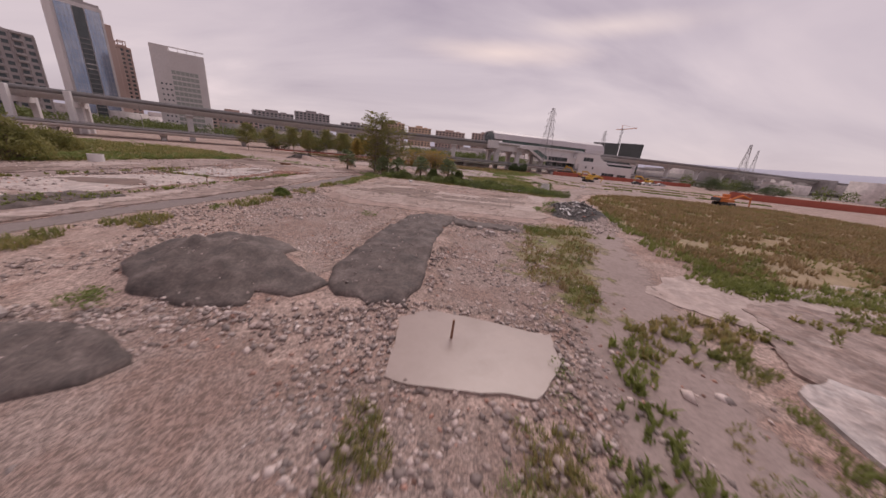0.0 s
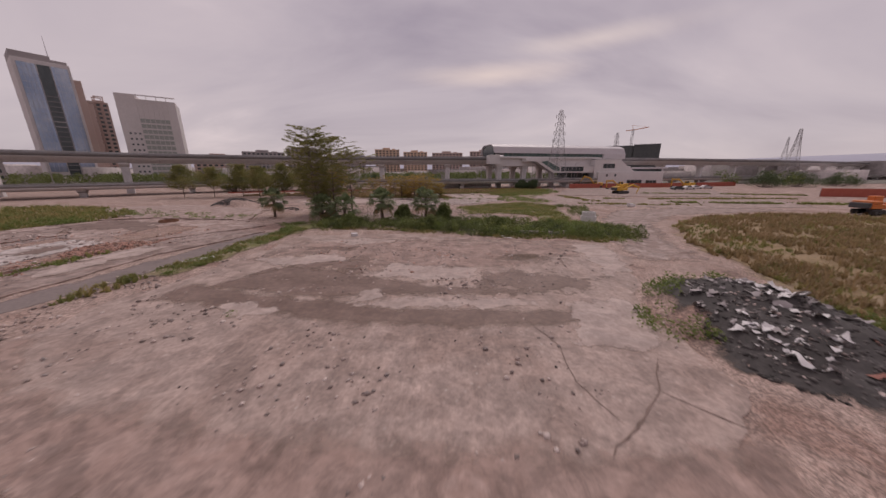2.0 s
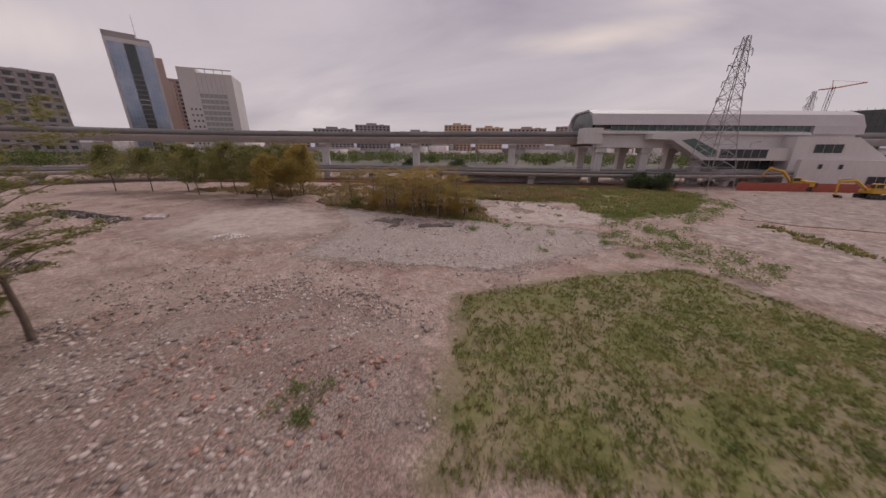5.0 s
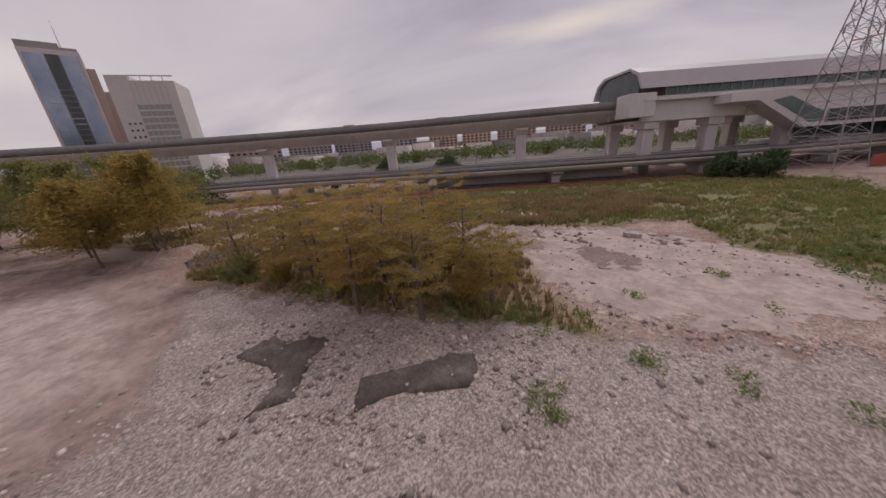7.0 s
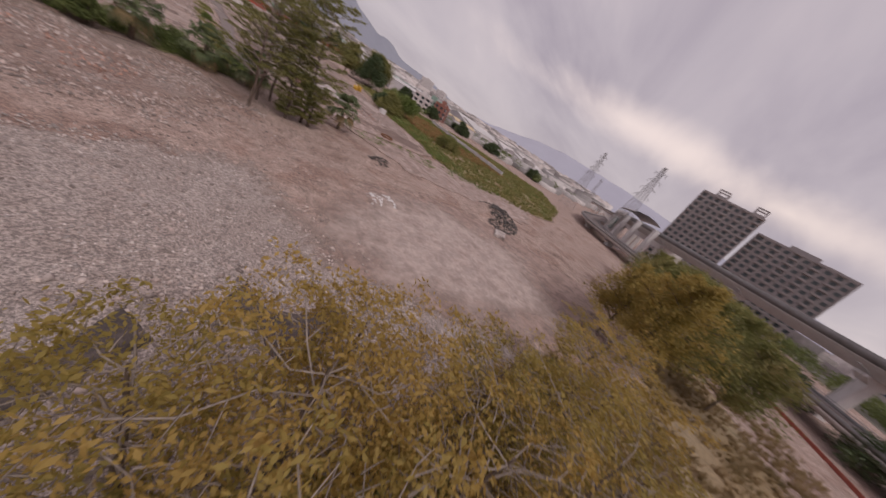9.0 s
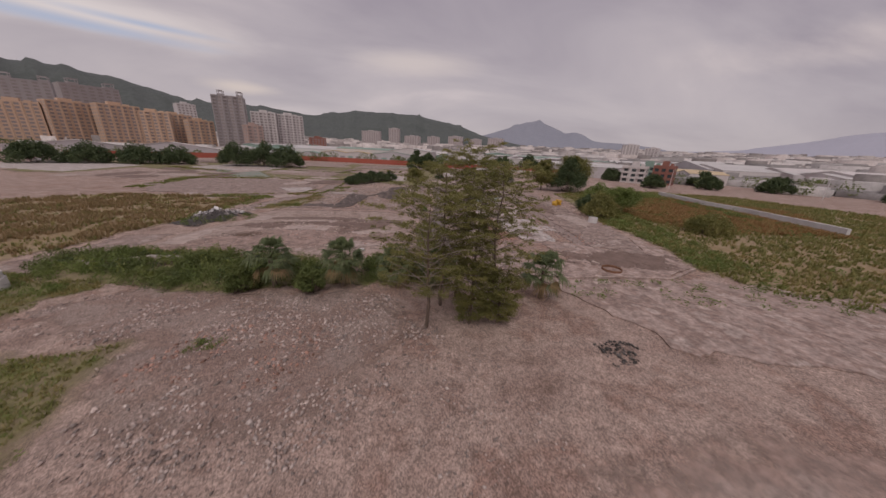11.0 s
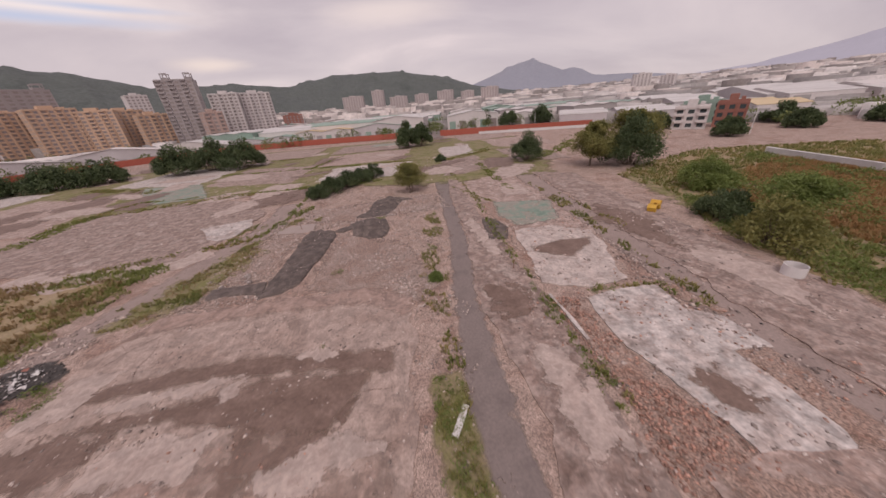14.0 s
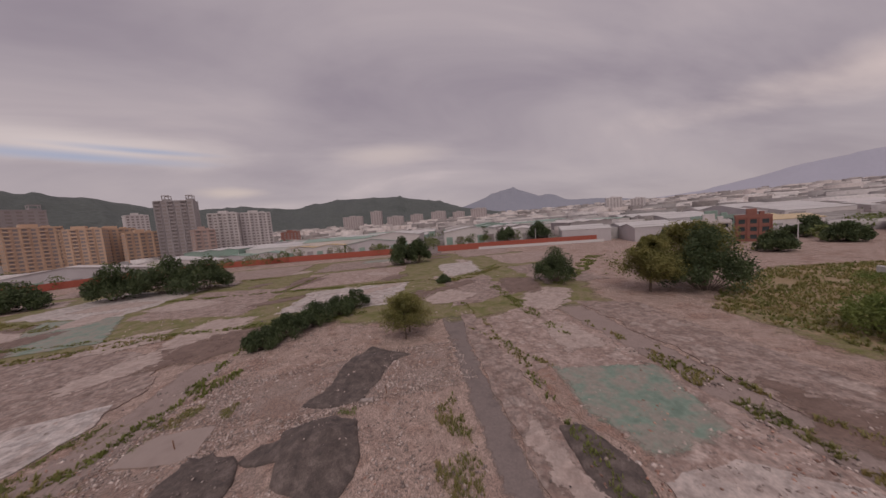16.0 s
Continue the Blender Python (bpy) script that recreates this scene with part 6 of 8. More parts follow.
stones("white rubble near the lane", [(-12, 27), (-17.4, 40), (-15.4, 44), (-10.5, 38), (-9, 30)], 16, 0.05, 0.26, ROCK, 14, 0.4, 0.03)
stones("stones round the netting scraps", [(-8, 107), (6, 107), (6, 114), (-8, 114)], 8, 0.08, 0.2, ROCK, 15, 0.3, 0.06)
stones("small stones lying on the long netting", [(-3.4, 17), (-2.6, 27), (-1, 34), (2, 33), (1, 24), (-0.4, 16)], 3, 0.03, 0.14, ROCK, 39, 0.4, 0.3)
stones("small stones lying on the netted heap", [(-12, 16), (-12.6, 20), (-9, 20.4), (-6, 17), (-8, 14.6)], 2, 0.03, 0.14, ROCK, 40, 0.4, 0.3)
stones("dark burnt rubble heap", [(16.8, 41.6), (20.2, 39.8), (25.2, 45), (26.4, 49), (22, 51.4), (18.4, 49)], 60, 0.03, 0.2, DARKROCK, 16, 0.1, 0.02)
stones("pale plaster bits on the dark heap", [(17.4, 42), (20, 41), (24, 46), (21, 49)], 12, 0.03, 0.16, ROCK, 17, 0.35, 0.08)


def scraps(label, pts, per_m2, small, big, material, seed, lift=0.12):
    """Torn crumpled sheets lying about: each a bent strip of six quads."""
    r = np.random.default_rng(seed)
    p = at_ground(scatter(pts, per_m2, 0.2, 0.3, seed))
    vs, fs = [], []
    for k, c in enumerate(p):
        ln, wd, a = small + (big - small) * r.random() ** 2, 0.4 + 0.4 * r.random(), r.random() * 6.28
        u, w = np.array([math.cos(a), math.sin(a), 0.25 * r.normal()]), np.array([-math.sin(a), math.cos(a), 0.35 * r.normal()])
        for i in range(4):
            for j in range(3):
                vs.append(c + (0, 0, lift) + u * ln * (i / 3 - 0.5) + w * ln * wd * (j / 2 - 0.5) * (0.6 + 0.6 * r.random()) + (0, 0, ln * 0.16 * r.normal()))
        o = 12 * k
        fs += [(o + i * 3 + j, o + i * 3 + j + 1, o + i * 3 + j + 4, o + i * 3 + j + 3) for i in range(3) for j in range(2)]
    return tagged(part_np("torn_sheets", np.array(vs), fs, material), label, "rubbish", kind="stuff")


scraps("torn white plastic and plaster sheets on the dark heap", [(17.6, 42.4), (20, 41.2), (24.4, 45.6), (23, 48.6), (20.4, 48)], 4.0, 0.18, 0.8, WHITE, 32)
scraps("grey torn sheeting on the dark heap", [(17.2, 41.6), (20, 40.6), (25, 46), (22, 50), (18.6, 48)], 2.5, 0.15, 0.6, GREYF, 80)
scraps("pale litter along the heap's foot", [(15.6, 46), (17, 43), (18, 41), (20, 39.6), (17.6, 42.6)], 2.5, 0.1, 0.4, ROCK, 81, 0.08)
scraps("bits of dull red sheeting on the heap", [(19.2, 40.8), (21.0, 40.6), (22.4, 42.6), (20.4, 43)], 3, 0.2, 0.5, BRICKF, 82)
stones("dark grey spoil heap", [(-41.2, 94.7), (-45.8, 95.2), (-47.2, 99.6), (-41.1, 102.9), (-36.6, 103.4), (-36.5, 101.3), (-38.1, 98.3)], 60, 0.05, 0.25, DARKROCK, 18, 0.1, 0.0)
stones("dark grey spoil heap", [(-25.8, 88.2), (-23.2, 88), (-22.8, 90.2), (-25.4, 90.6)], 45, 0.05, 0.2, DARKROCK, 19, 0.1, 0.0)
stones("rubble on the far gravel", [(6, 115), (24, 116), (24, 124), (6, 131)], 5, 0.03, 0.16, ROCK, 20, 0.5, 0.05)
stones("red brick rubble by the mound", [(-4, 83), (6, 82), (7, 88), (-3, 89)], 14, 0.04, 0.2, BRICKBIT, 21, 0.3, 0.03)
stones("rubble beyond the lane", [(-60, -40), (-20, -60), (30, -60), (60, 0), (20, 16), (-30, -6)], 1.2, 0.08, 0.35, ROCK, 22, 0.6, 0.02)


def chunk(at, size, turn, material, label, tilt=8, name="concrete_chunk"):
    """A broken piece of slab with knocked-off corners."""
    bm = bmesh.new()
    x, y, z = size
    box(bm, -x / 2, x / 2, -y / 2, y / 2, 0, z)
    bmesh.ops.subdivide_edges(bm, edges=bm.edges, cuts=2, use_grid_fill=True)
    for v in bm.verts:
        v.co += Vector((wob(v.co.x * 3 + at[0], v.co.y * 3, 1, 1), wob(v.co.y * 3, v.co.z * 3 + at[1], 1, 2), wob(v.co.z * 4, v.co.x * 3, 1, 3))) * 0.12 * min(size[0], 1.0)
    ob = part(name, bm, material)
    ob.matrix_basis = pose(at[0], at[1], ground_z(*at) + (0.10 if name != "plank" else 0.06), tilt, tilt / 2, turn)
    return tagged(ob, label, "rubble", "loose pieces of rubble")


chunk((-4.9, 65.4), (0.7, 0.5, 0.3), 20, WHITE, "white broken lump of plaster on the slab", 4)
chunk((5.4, 31.0), (0.5, 0.4, 0.25), 10, PALE_CONCRETE, "pale broken concrete lump in rubble")
chunk((6.2, 29.2), (0.6, 0.45, 0.3), 40, PALE_CONCRETE, "pale broken concrete lump in rubble")
chunk((8.6, 31.0), (0.45, 0.4, 0.25), 70, PALE_CONCRETE, "pale broken concrete lump in rubble")
chunk((5.9, 30.0), (1.1, 0.22, 0.12), 75, PALE_CONCRETE, "broken pale concrete bar in rubble", 3)
chunk((12.4, 64.4), (1.2, 0.3, 0.08), -40, WALLC, "weathered timber plank by the hedge", 2, "plank")
chunk((-15.0, 55.8), (2.2, 0.4, 0.12), 55, WHITE, "pale plank lying on the verge", 3, "plank")
chunk((-13.6, 12.6), (1.4, 0.4, 0.2), -20, PALE_CONCRETE, "pale broken slab piece at the netting", 6)
chunk((14.2, 128.4), (1.2, 0.7, 0.35), -15, PALE_CONCRETE, "pale broken slab piece in weeds", 12)
stones("pale rubble at the meadow's edge", [(6, 127.6), (16, 125), (20, 127), (15, 130), (7, 130.6)], 7, 0.06, 0.4, ROCK, 30, 0.5, 0.02)
stones("pale rubble in the ditch", [(3, 133.6), (9, 136), (9.4, 138), (4, 136.4)], 10, 0.08, 0.5, ROCK, 31, 0.3, 0.02)
chunk((44, 94), (1.2, 0.8, 0.6), 10, WHITE, "white lump of rubbish beside the track", 4)
stones("heap of white broken plaster", [(-18.6, 98.6), (-15.8, 98.4), (-15.4, 100.6), (-18.2, 101)], 30, 0.06, 0.3, WHITE, 29, 0.2, 0.0)
chunk((-34.4, 104), (2.2, 1.4, 0.3), 30, PALE_CONCRETE, "pale broken slab on the dusty floor", 4)


# ---- grass and weeds ----
def grass(label, pts, per_m2, h, material, seed, clump=0.0, blades=5, wide=0.03, base=0.0, scale=0.25):
    """Tufts of bent blades over a stretch of ground."""
    r = np.random.default_rng(seed)
    p = scatter(pts, per_m2, clump, scale, seed)
    p = at_ground(p[~inside(p[:, 0], p[:, 1], TRACK_N)])
    n = len(p)
    tall = h * (0.45 + 0.8 * r.random(n))
    root = np.repeat(p, blades, 0) + np.c_[(r.random((n * blades, 2)) - 0.5) * 0.22, np.full(n * blades, base)]
    k = n * blades
    a = r.random(k) * 6.28
    ln = np.repeat(tall, blades) * (0.6 + 0.5 * r.random(k))
    lean = 0.25 + 0.6 * r.random(k)
    d = np.stack([np.cos(a), np.sin(a)], 1)
    w = wide * (0.7 + 0.6 * r.random(k))
    sx = np.stack([-d[:, 1], d[:, 0]], 1) * w[:, None]
    up = np.zeros((k, 5, 3))
    up[:, 0] = root - np.c_[sx, np.zeros(k)]
    up[:, 1] = root + np.c_[sx, np.zeros(k)]
    m = root + np.c_[d * (ln * lean * 0.35)[:, None], ln * 0.6]
    up[:, 2] = m + np.c_[sx * 0.7, np.zeros(k)]
    up[:, 3] = m - np.c_[sx * 0.7, np.zeros(k)]
    up[:, 4] = root + np.c_[d * (ln * lean)[:, None], ln * 0.95]
    f = np.array([(0, 1, 2), (0, 2, 3), (3, 2, 4)])[None] + 5 * np.arange(k)[:, None, None]
    return tagged(part_np("grass", up.reshape(-1, 3), f.reshape(-1, 3), material), label, "grass", kind="stuff")


def leaves(centres, radii, count, size, seed, shell=0.5, flat=1.0):
    """Leaf blades in clumps: verts and faces."""
    r = np.random.default_rng(seed)
    c, R = np.asarray(centres, float), np.asarray(radii, float)
    n = len(c)
    q = np.repeat(c, count, 0)
    rr = np.repeat(R, count, 0)
    k = n * count
    d = r.normal(size=(k, 3))
    d /= np.linalg.norm(d, axis=1)[:, None]
    rad = (shell + (1 - shell) * r.random(k)) ** 0.8 * (0.8 + 0.35 * r.random(k))
    q = q + d * rr * rad[:, None]
    u = r.normal(size=(k, 3)) * (1, 1, flat)
    u /= np.linalg.norm(u, axis=1)[:, None]
    w = np.cross(u, r.normal(size=(k, 3)))
    w /= np.linalg.norm(w, axis=1)[:, None] + 1e-9
    s = size * (0.6 + 0.8 * r.random(k))[:, None]
    v = np.stack([q - u * s, q + w * s * 0.45, q + u * s, q - w * s * 0.45], 1)
    return v.reshape(-1, 3), np.arange(4 * k).reshape(-1, 4)


def undergrowth(label, pts, per_m2, h, material, seed, size=0.1, count=46, rad=0.55, clump=0.0, low=0.0):
    """A tangle of low bushes over a stretch of ground."""
    r = np.random.default_rng(seed)
    p = at_ground(scatter(pts, per_m2, clump, 0.2, seed))
    hh = h * np.array([0.55 + 0.45 * abs(wob(x, y, 0.5, seed)) * 2 for x, y, _ in p])
    c = p + np.c_[np.zeros((len(p), 2)), hh * 0.5 + low]
    R = np.stack([rad * (0.7 + 0.6 * r.random(len(p))), rad * (0.7 + 0.6 * r.random(len(p))), hh * 0.6], 1)
    return tagged(part_np("undergrowth", *leaves(c, R, count, size, seed, 0.6), material), label, "bushes", kind="stuff")


undergrowth("dense dark green bushes in a band across the site", HEDGE, 2.5, 1.25, LEAF_DARK, 31, 0.095, 84, 0.66, 0.25)
# bushes mixed in with darker leaves: their shade is put into the leaf colour
undergrowth("deep green bushes in the band, shade put into the leaf colour", HEDGE, 0.35, 1.0, LEAF_DEEP, 30, 0.09, 70, 0.6, 0.35)
undergrowth("brighter green weeds along the bushes", HEDGE, 1.6, 1.25, LEAF_MID, 32, 0.09, 70, 0.52, 0.4)
undergrowth("bright yellow green saplings in the bushes", HEDGE, 0.12, 1.6, GRASS_GREEN, 29, 0.13, 46, 0.4, 0.0)
undergrowth("low green weeds at the bushes' end", HEDGE_W, 1.8, 0.6, LEAF_MID, 28, 0.08, 40, 0.45, 0.3)
FOOT = [(-10.5, 69.2), (-6.6, 69.4), (0.2, 68.4), (6.2, 66.4), (10, 64.4), (14, 64.6), (17.8, 64), (20, 63.2), (24, 61.8), (28, 61.6), (27, 64.4), (20, 65), (12, 65.6), (5, 67.6), (-2, 69.4), (-9, 70)]
grass("rough grass at the foot of the bushes", FOOT, 16, 0.4, GRASS_MIX, 33, 0.3)
undergrowth("low bright green weeds at the foot of the bushes", FOOT, 1.3, 0.5, LEAF_MID, 27, 0.07, 44, 0.42, 0.35)
LANE_WEEDS = [(-13.9, 52), (-13.2, 57.9), (-12.8, 63.4), (-12.8, 66.4), (-12, 69.9), (-14.1, 70.6), (-14.9, 67), (-15.7, 61.9), (-15.7, 57.2), (-16.2, 52)]
undergrowth("green weeds beside the lane", LANE_WEEDS, 3.0, 0.5, LEAF_MID, 34, 0.07, 44, 0.38, 0.25)
wash("turf", LANE_WEEDS, TURF_W, "matted growth beside the asphalt lane", "turf", 0.6)
JOINT_WEEDS = lane([(-27.1, 40.5), (-26.8, 43), (-25.9, 50.9), (-25.6, 55.7), (-25.1, 60.4)], [0.5, 0.8, 0.8, 0.9, 0.8])
undergrowth("green weeds in the long joint between the slabs", JOINT_WEEDS, 4, 0.45, LEAF_MID, 26, 0.06, 40, 0.32, 0.3)
undergrowth("green weeds at the pale slab's end", lane([(-31, 46.3), (-36, 46.6), (-39.4, 47.6)], [0.7, 0.5, 0.7]), 3, 0.4, LEAF_MID, 25, 0.06, 40, 0.32, 0.3)
grass("tall grass beside the lane", LANE_WEEDS, 22, 0.38, GRASS_MIX, 35, 0.2)
grass("dry weeds down the lane's edge", [(-17, 46), (-14.5, 42), (-17.5, 30), (-19.5, 18), (-22.5, 14), (-21.5, 22), (-19.2, 36)], 14, 0.45, GRASS_MIX, 36, 0.5)
# field of dry grass on the south-east, seen from both ways
grass("wide field of tall dry brown grass", FIELD_E, 6, 0.7, GRASS_DRY, 37, 0.3, 6, 0.05)
grass("green patches in the dry field", FIELD_E, 2.6, 0.55, GRASS_MIX, 38, 0.4, 6, 0.05)
grass("green weeds along the field's edge", [(20.5, 20.5), (36, 18), (36, 21), (24.5, 25.5), (25.6, 38), (28, 48), (25, 47), (22.6, 38), (20.6, 27)], 10, 0.55, GRASS_GREEN, 39, 0.3)
undergrowth("green weeds round the dark heap", [(14.6, 45.5), (17, 48.6), (20, 51), (24, 50.5), (26, 45), (23.6, 40), (25, 48), (20, 49.8), (17.4, 46), (16.4, 42)], 2.4, 0.7, LEAF_MID, 40, 0.08, 40, 0.45)
# weeds round the start
grass("weeds in the rubble", [(-0.5, 10.1), (0.3, 10.2), (0.8, 9.0), (0.6, 7.6), (-0.4, 7.4)], 46, 0.3, GRASS_MIX, 41, 0.2, 6, 0.02)
undergrowth("low green weeds among rubble", [(-0.4, 10), (0.3, 10.1), (0.7, 9.0), (0.2, 8.2), (-0.3, 8.4)], 4, 0.3, LEAF_MID, 43, 0.04, 40, 0.25)
undergrowth("low green weeds beside the puddle", [(6.1, 12.7), (6.9, 12.2), (5.9, 10.4), (5.1, 10.5)], 5, 0.4, LEAF_MID, 42, 0.04, 44, 0.28)
undergrowth("low green weeds among rubble", [(4.3, 9.6), (5.4, 10.1), (5.4, 8.6), (4.9, 6.6), (3.3, 6.4), (3.5, 8.0)], 3.6, 0.38, LEAF_MID, 71, 0.04, 44, 0.3, 0.2)
grass("weeds in the rubble", [(4.2, 9.8), (5.6, 10.2), (5.6, 8.6), (5.0, 5.5), (3.0, 5.5), (3.2, 8.0)], 30, 0.3, GRASS_MIX, 72, 0.3, 6, 0.02)
LANE_E = [(13.5, 35.6), (18.2, 36.4), (14.7, 26.9), (11.5, 22), (10.7, 19.9), (10.2, 17.5), (8.8, 15.7), (8.1, 15.6), (8.6, 17.8), (8.5, 19.1), (7.2, 19.8), (7.4, 22), (8.4, 27.5)]
wash("turf", LANE_E, thin_out(TURF, 0.6, 0.12, 3.0), "patches of matted growth beside the cinder lane", "turf", 2.4)
grass("dry and green weeds by the cinder lane", LANE_E, 15, 0.32, GRASS_MIX, 44, 0.45, 6, 0.025)
grass("dry brown weeds by the cinder lane", LANE_E, 8, 0.38, GRASS_DRY, 73, 0.4)
undergrowth("yellow green weeds by the lane", [(8.1, 15.6), (8.8, 15.7), (10.2, 17.5), (10.6, 19.6), (9.4, 19.4), (8.6, 17.8)], 5, 0.4, GRASS_GREEN, 74, 0.05, 44, 0.32, 0.1)
grass("low weeds on the lane's far side", [(10.0, 10.6), (10.8, 10.4), (12.0, 10.2), (11.2, 8.4), (10.0, 6.5), (8.8, 7.4), (9.3, 9.5)], 9, 0.22, GRASS_MIX, 45, 0.2, 6, 0.02)
undergrowth("low weeds on the lane's far side", [(10.0, 10.6), (11.4, 10.2), (11.0, 8.6), (9.8, 7.6), (9.3, 9.4)], 0.8, 0.25, LEAF_MID, 75, 0.04, 40, 0.26, 0.2)
grass("weeds by the pale slab", [(14.0, 15.2), (14.8, 14.6), (14.6, 13.0), (12.8, 11.7), (12.3, 12.0)], 22, 0.3, GRASS_MIX, 76, 0.35, 6, 0.02)
grass("weeds along the white slab's edge", [(13.8, 12.2), (13.7, 10.8), (13.2, 8.8), (12.6, 6.4), (11.4, 6.0), (11.5, 8.6), (12.4, 11)], 26, 0.3, GRASS_GREEN, 77, 0.25, 6, 0.02)
undergrowth("green weeds in front of the netting", [(-12.2, 14.6), (-10.4, 13.6), (-11, 12.6), (-12.8, 13.6)], 6, 0.5, LEAF_MID, 46, 0.06, 40, 0.35)
undergrowth("green bush on the rubble", [(-6.2, 33), (-5, 33.4), (-5, 32.2), (-6.2, 32.2)], 6, 0.6, LEAF_MID, 47, 0.06, 40, 0.35)
undergrowth("green weeds at the netting's end", [(9.8, 33.6), (11.8, 34), (11.8, 31), (10.2, 30.4)], 5, 0.6, LEAF_MID, 48, 0.06, 45, 0.4)
grass("grass at the netting's end", [(9.6, 34.4), (12.6, 34.6), (15, 33), (13, 29.6), (10, 29.6)], 16, 0.45, GRASS_MIX, 49, 0.3)
# green patches beyond the hedge
grass("bright low green grass patch", GREEN_A, 22, 0.24, GRASS_MIX, 50, 0.08, 5, 0.03)
grass("bright green grass in the patch", GREEN_A, 12, 0.24, GRASS_GREEN, 65, 0.3, 5, 0.03)
GREEN_C = [(17.5, 73.6), (21, 77), (24.4, 76), (27.6, 73), (29, 69.5), (26, 69.8), (23.9, 71.6), (20, 72.4)]
wash("turf", GREEN_C, TURF_W, "matted green growth between the turf and the bushes", "turf", 0.9)
grass("rough grass between the turf and the bushes", GREEN_C, 18, 0.4, GRASS_MIX, 24, 0.2)
undergrowth("green weeds between the turf and the bushes", GREEN_C, 1.4, 0.6, LEAF_MID, 23, 0.08, 50, 0.45, 0.3)
undergrowth("green weeds in the grass patch", GREEN_A, 0.5, 0.45, LEAF_MID, 51, 0.07, 40, 0.45, 0.5)
undergrowth("bank of green weeds beside the track", [(28.9, 97.2), (34.2, 94), (31.6, 86.5), (30.2, 80.3), (28.9, 77.7), (26.9, 78.5), (27, 84.4), (28.2, 89)], 2.4, 0.7, LEAF_DARK, 52, 0.08, 45, 0.5, 0.3)
undergrowth("strip of green weeds", [(17.8, 109.6), (26, 117.6), (32, 106), (28, 101.4), (24.2, 103.4)], 1.6, 0.6, LEAF_MID, 53, 0.08, 40, 0.5, 0.2)
GREEN_B = [(-13, 152), (22, 160), (44, 164), (46, 150), (36, 130), (24, 121), (20, 126), (20.6, 133.6), (13.8, 131.8), (3.8, 131.4), (-12, 140)]
grass("broad green and brown meadow below the viaduct", GREEN_B, 9, 0.5, GRASS_MIX, 54, 0.1, 5, 0.05)
undergrowth("green weeds in the meadow", [(20, 118), (26, 130), (40, 150), (48, 158), (46, 140), (34, 122), (26, 112)], 1.0, 0.7, LEAF_MID, 55, 0.09, 40, 0.6, 0.25)
grass("dry tall grass in the meadow", [(3, 132), (14, 133), (24, 140), (20, 150), (0, 148)], 10, 0.8, GRASS_DRY, 56, 0.3, 5, 0.05)
grass("tall dry grass in the thicket", THICKET, 9, 0.6, GRASS_DRY, 57, 0.05, 6, 0.045)
grass("green grass at the thicket's foot", [(-19, 118.6), (-5, 116.6), (8.4, 114.4), (8, 116.4), (3.6, 116.8), (-6, 118), (-18, 120)], 16, 0.5, GRASS_GREEN, 58, 0.2)
grass("dry grass bank beyond the thicket", [(-24, 124), (4, 127), (2, 150), (-20, 150), (-50, 138), (-60, 126)], 6, 0.6, GRASS_DRY, 59, 0.3, 5, 0.05)
for _i, (_x, _y, _s) in enumerate(((6.0, 110.4, 0.7), (9.6, 112.6, 0.6), (12.2, 112.0, 0.7), (14.2, 111, 0.5), (17.5, 112, 0.6), (19.5, 109, 0.8), (10.8, 117.8, 0.4), (16.4, 117.0, 0.5), (4.2, 84.4, 0.9), (13.2, 105, 0.5), (21, 105.5, 0.8), (-5.2, 45.9, 0.3), (16, 121, 0.5), (-16.8, 38.4, 0.9), (-18.6, 30, 0.6))):
    undergrowth("small green weed clump on bare ground", [(_x - _s, _y - _s), (_x + _s, _y - _s), (_x + _s, _y + _s), (_x - _s, _y + _s)], 7, 0.5, LEAF_MID, 200 + _i, 0.06, 40, 0.3)
# west field with an orange-brown heart
grass("wide overgrown field of green and brown grass", FIELD_W, 3.4, 0.7, GRASS_MIX, 60, 0.15, 6, 0.07)
grass("orange brown dry grass in the field", [(-76, 22), (-110, 14), (-128, 40), (-100, 66), (-72, 60), (-66, 46)], 11, 0.75, GRASS_RUST, 61, 0.1, 6, 0.07)
undergrowth("green weeds along the field's edge", [(-66, 25), (-57.8, 38), (-53.4, 52), (-53.4, 57.3), (-52.8, 63.2), (-51, 70.1), (-48, 76.6), (-55, 79), (-60, 64), (-65, 48), (-72, 34)], 2.0, 0.7, LEAF_MID, 62, 0.11, 40, 0.7, 0.15)
undergrowth("green bushes behind the old floor's edge", [(-27, 78), (-41, 79.5), (-50, 81), (-58, 85), (-56, 89), (-36, 84), (-26, 81)], 0.5, 0.6, LEAF_MID, 66, 0.1, 40, 0.6, 0.3)
undergrowth("green bushes before the stone wall", [(-112, 8), (-104, 30), (-103, 42), (-99, 54), (-96, 50), (-99, 30), (-104, 6)], 0.5, 1.4, LEAF_MID, 67, 0.2, 46, 1.2, 0.2)
undergrowth("bushes in the field", FIELD_W, 0.03, 1.3, LEAF_MID, 63, 0.16, 60, 1.2, 0.4)
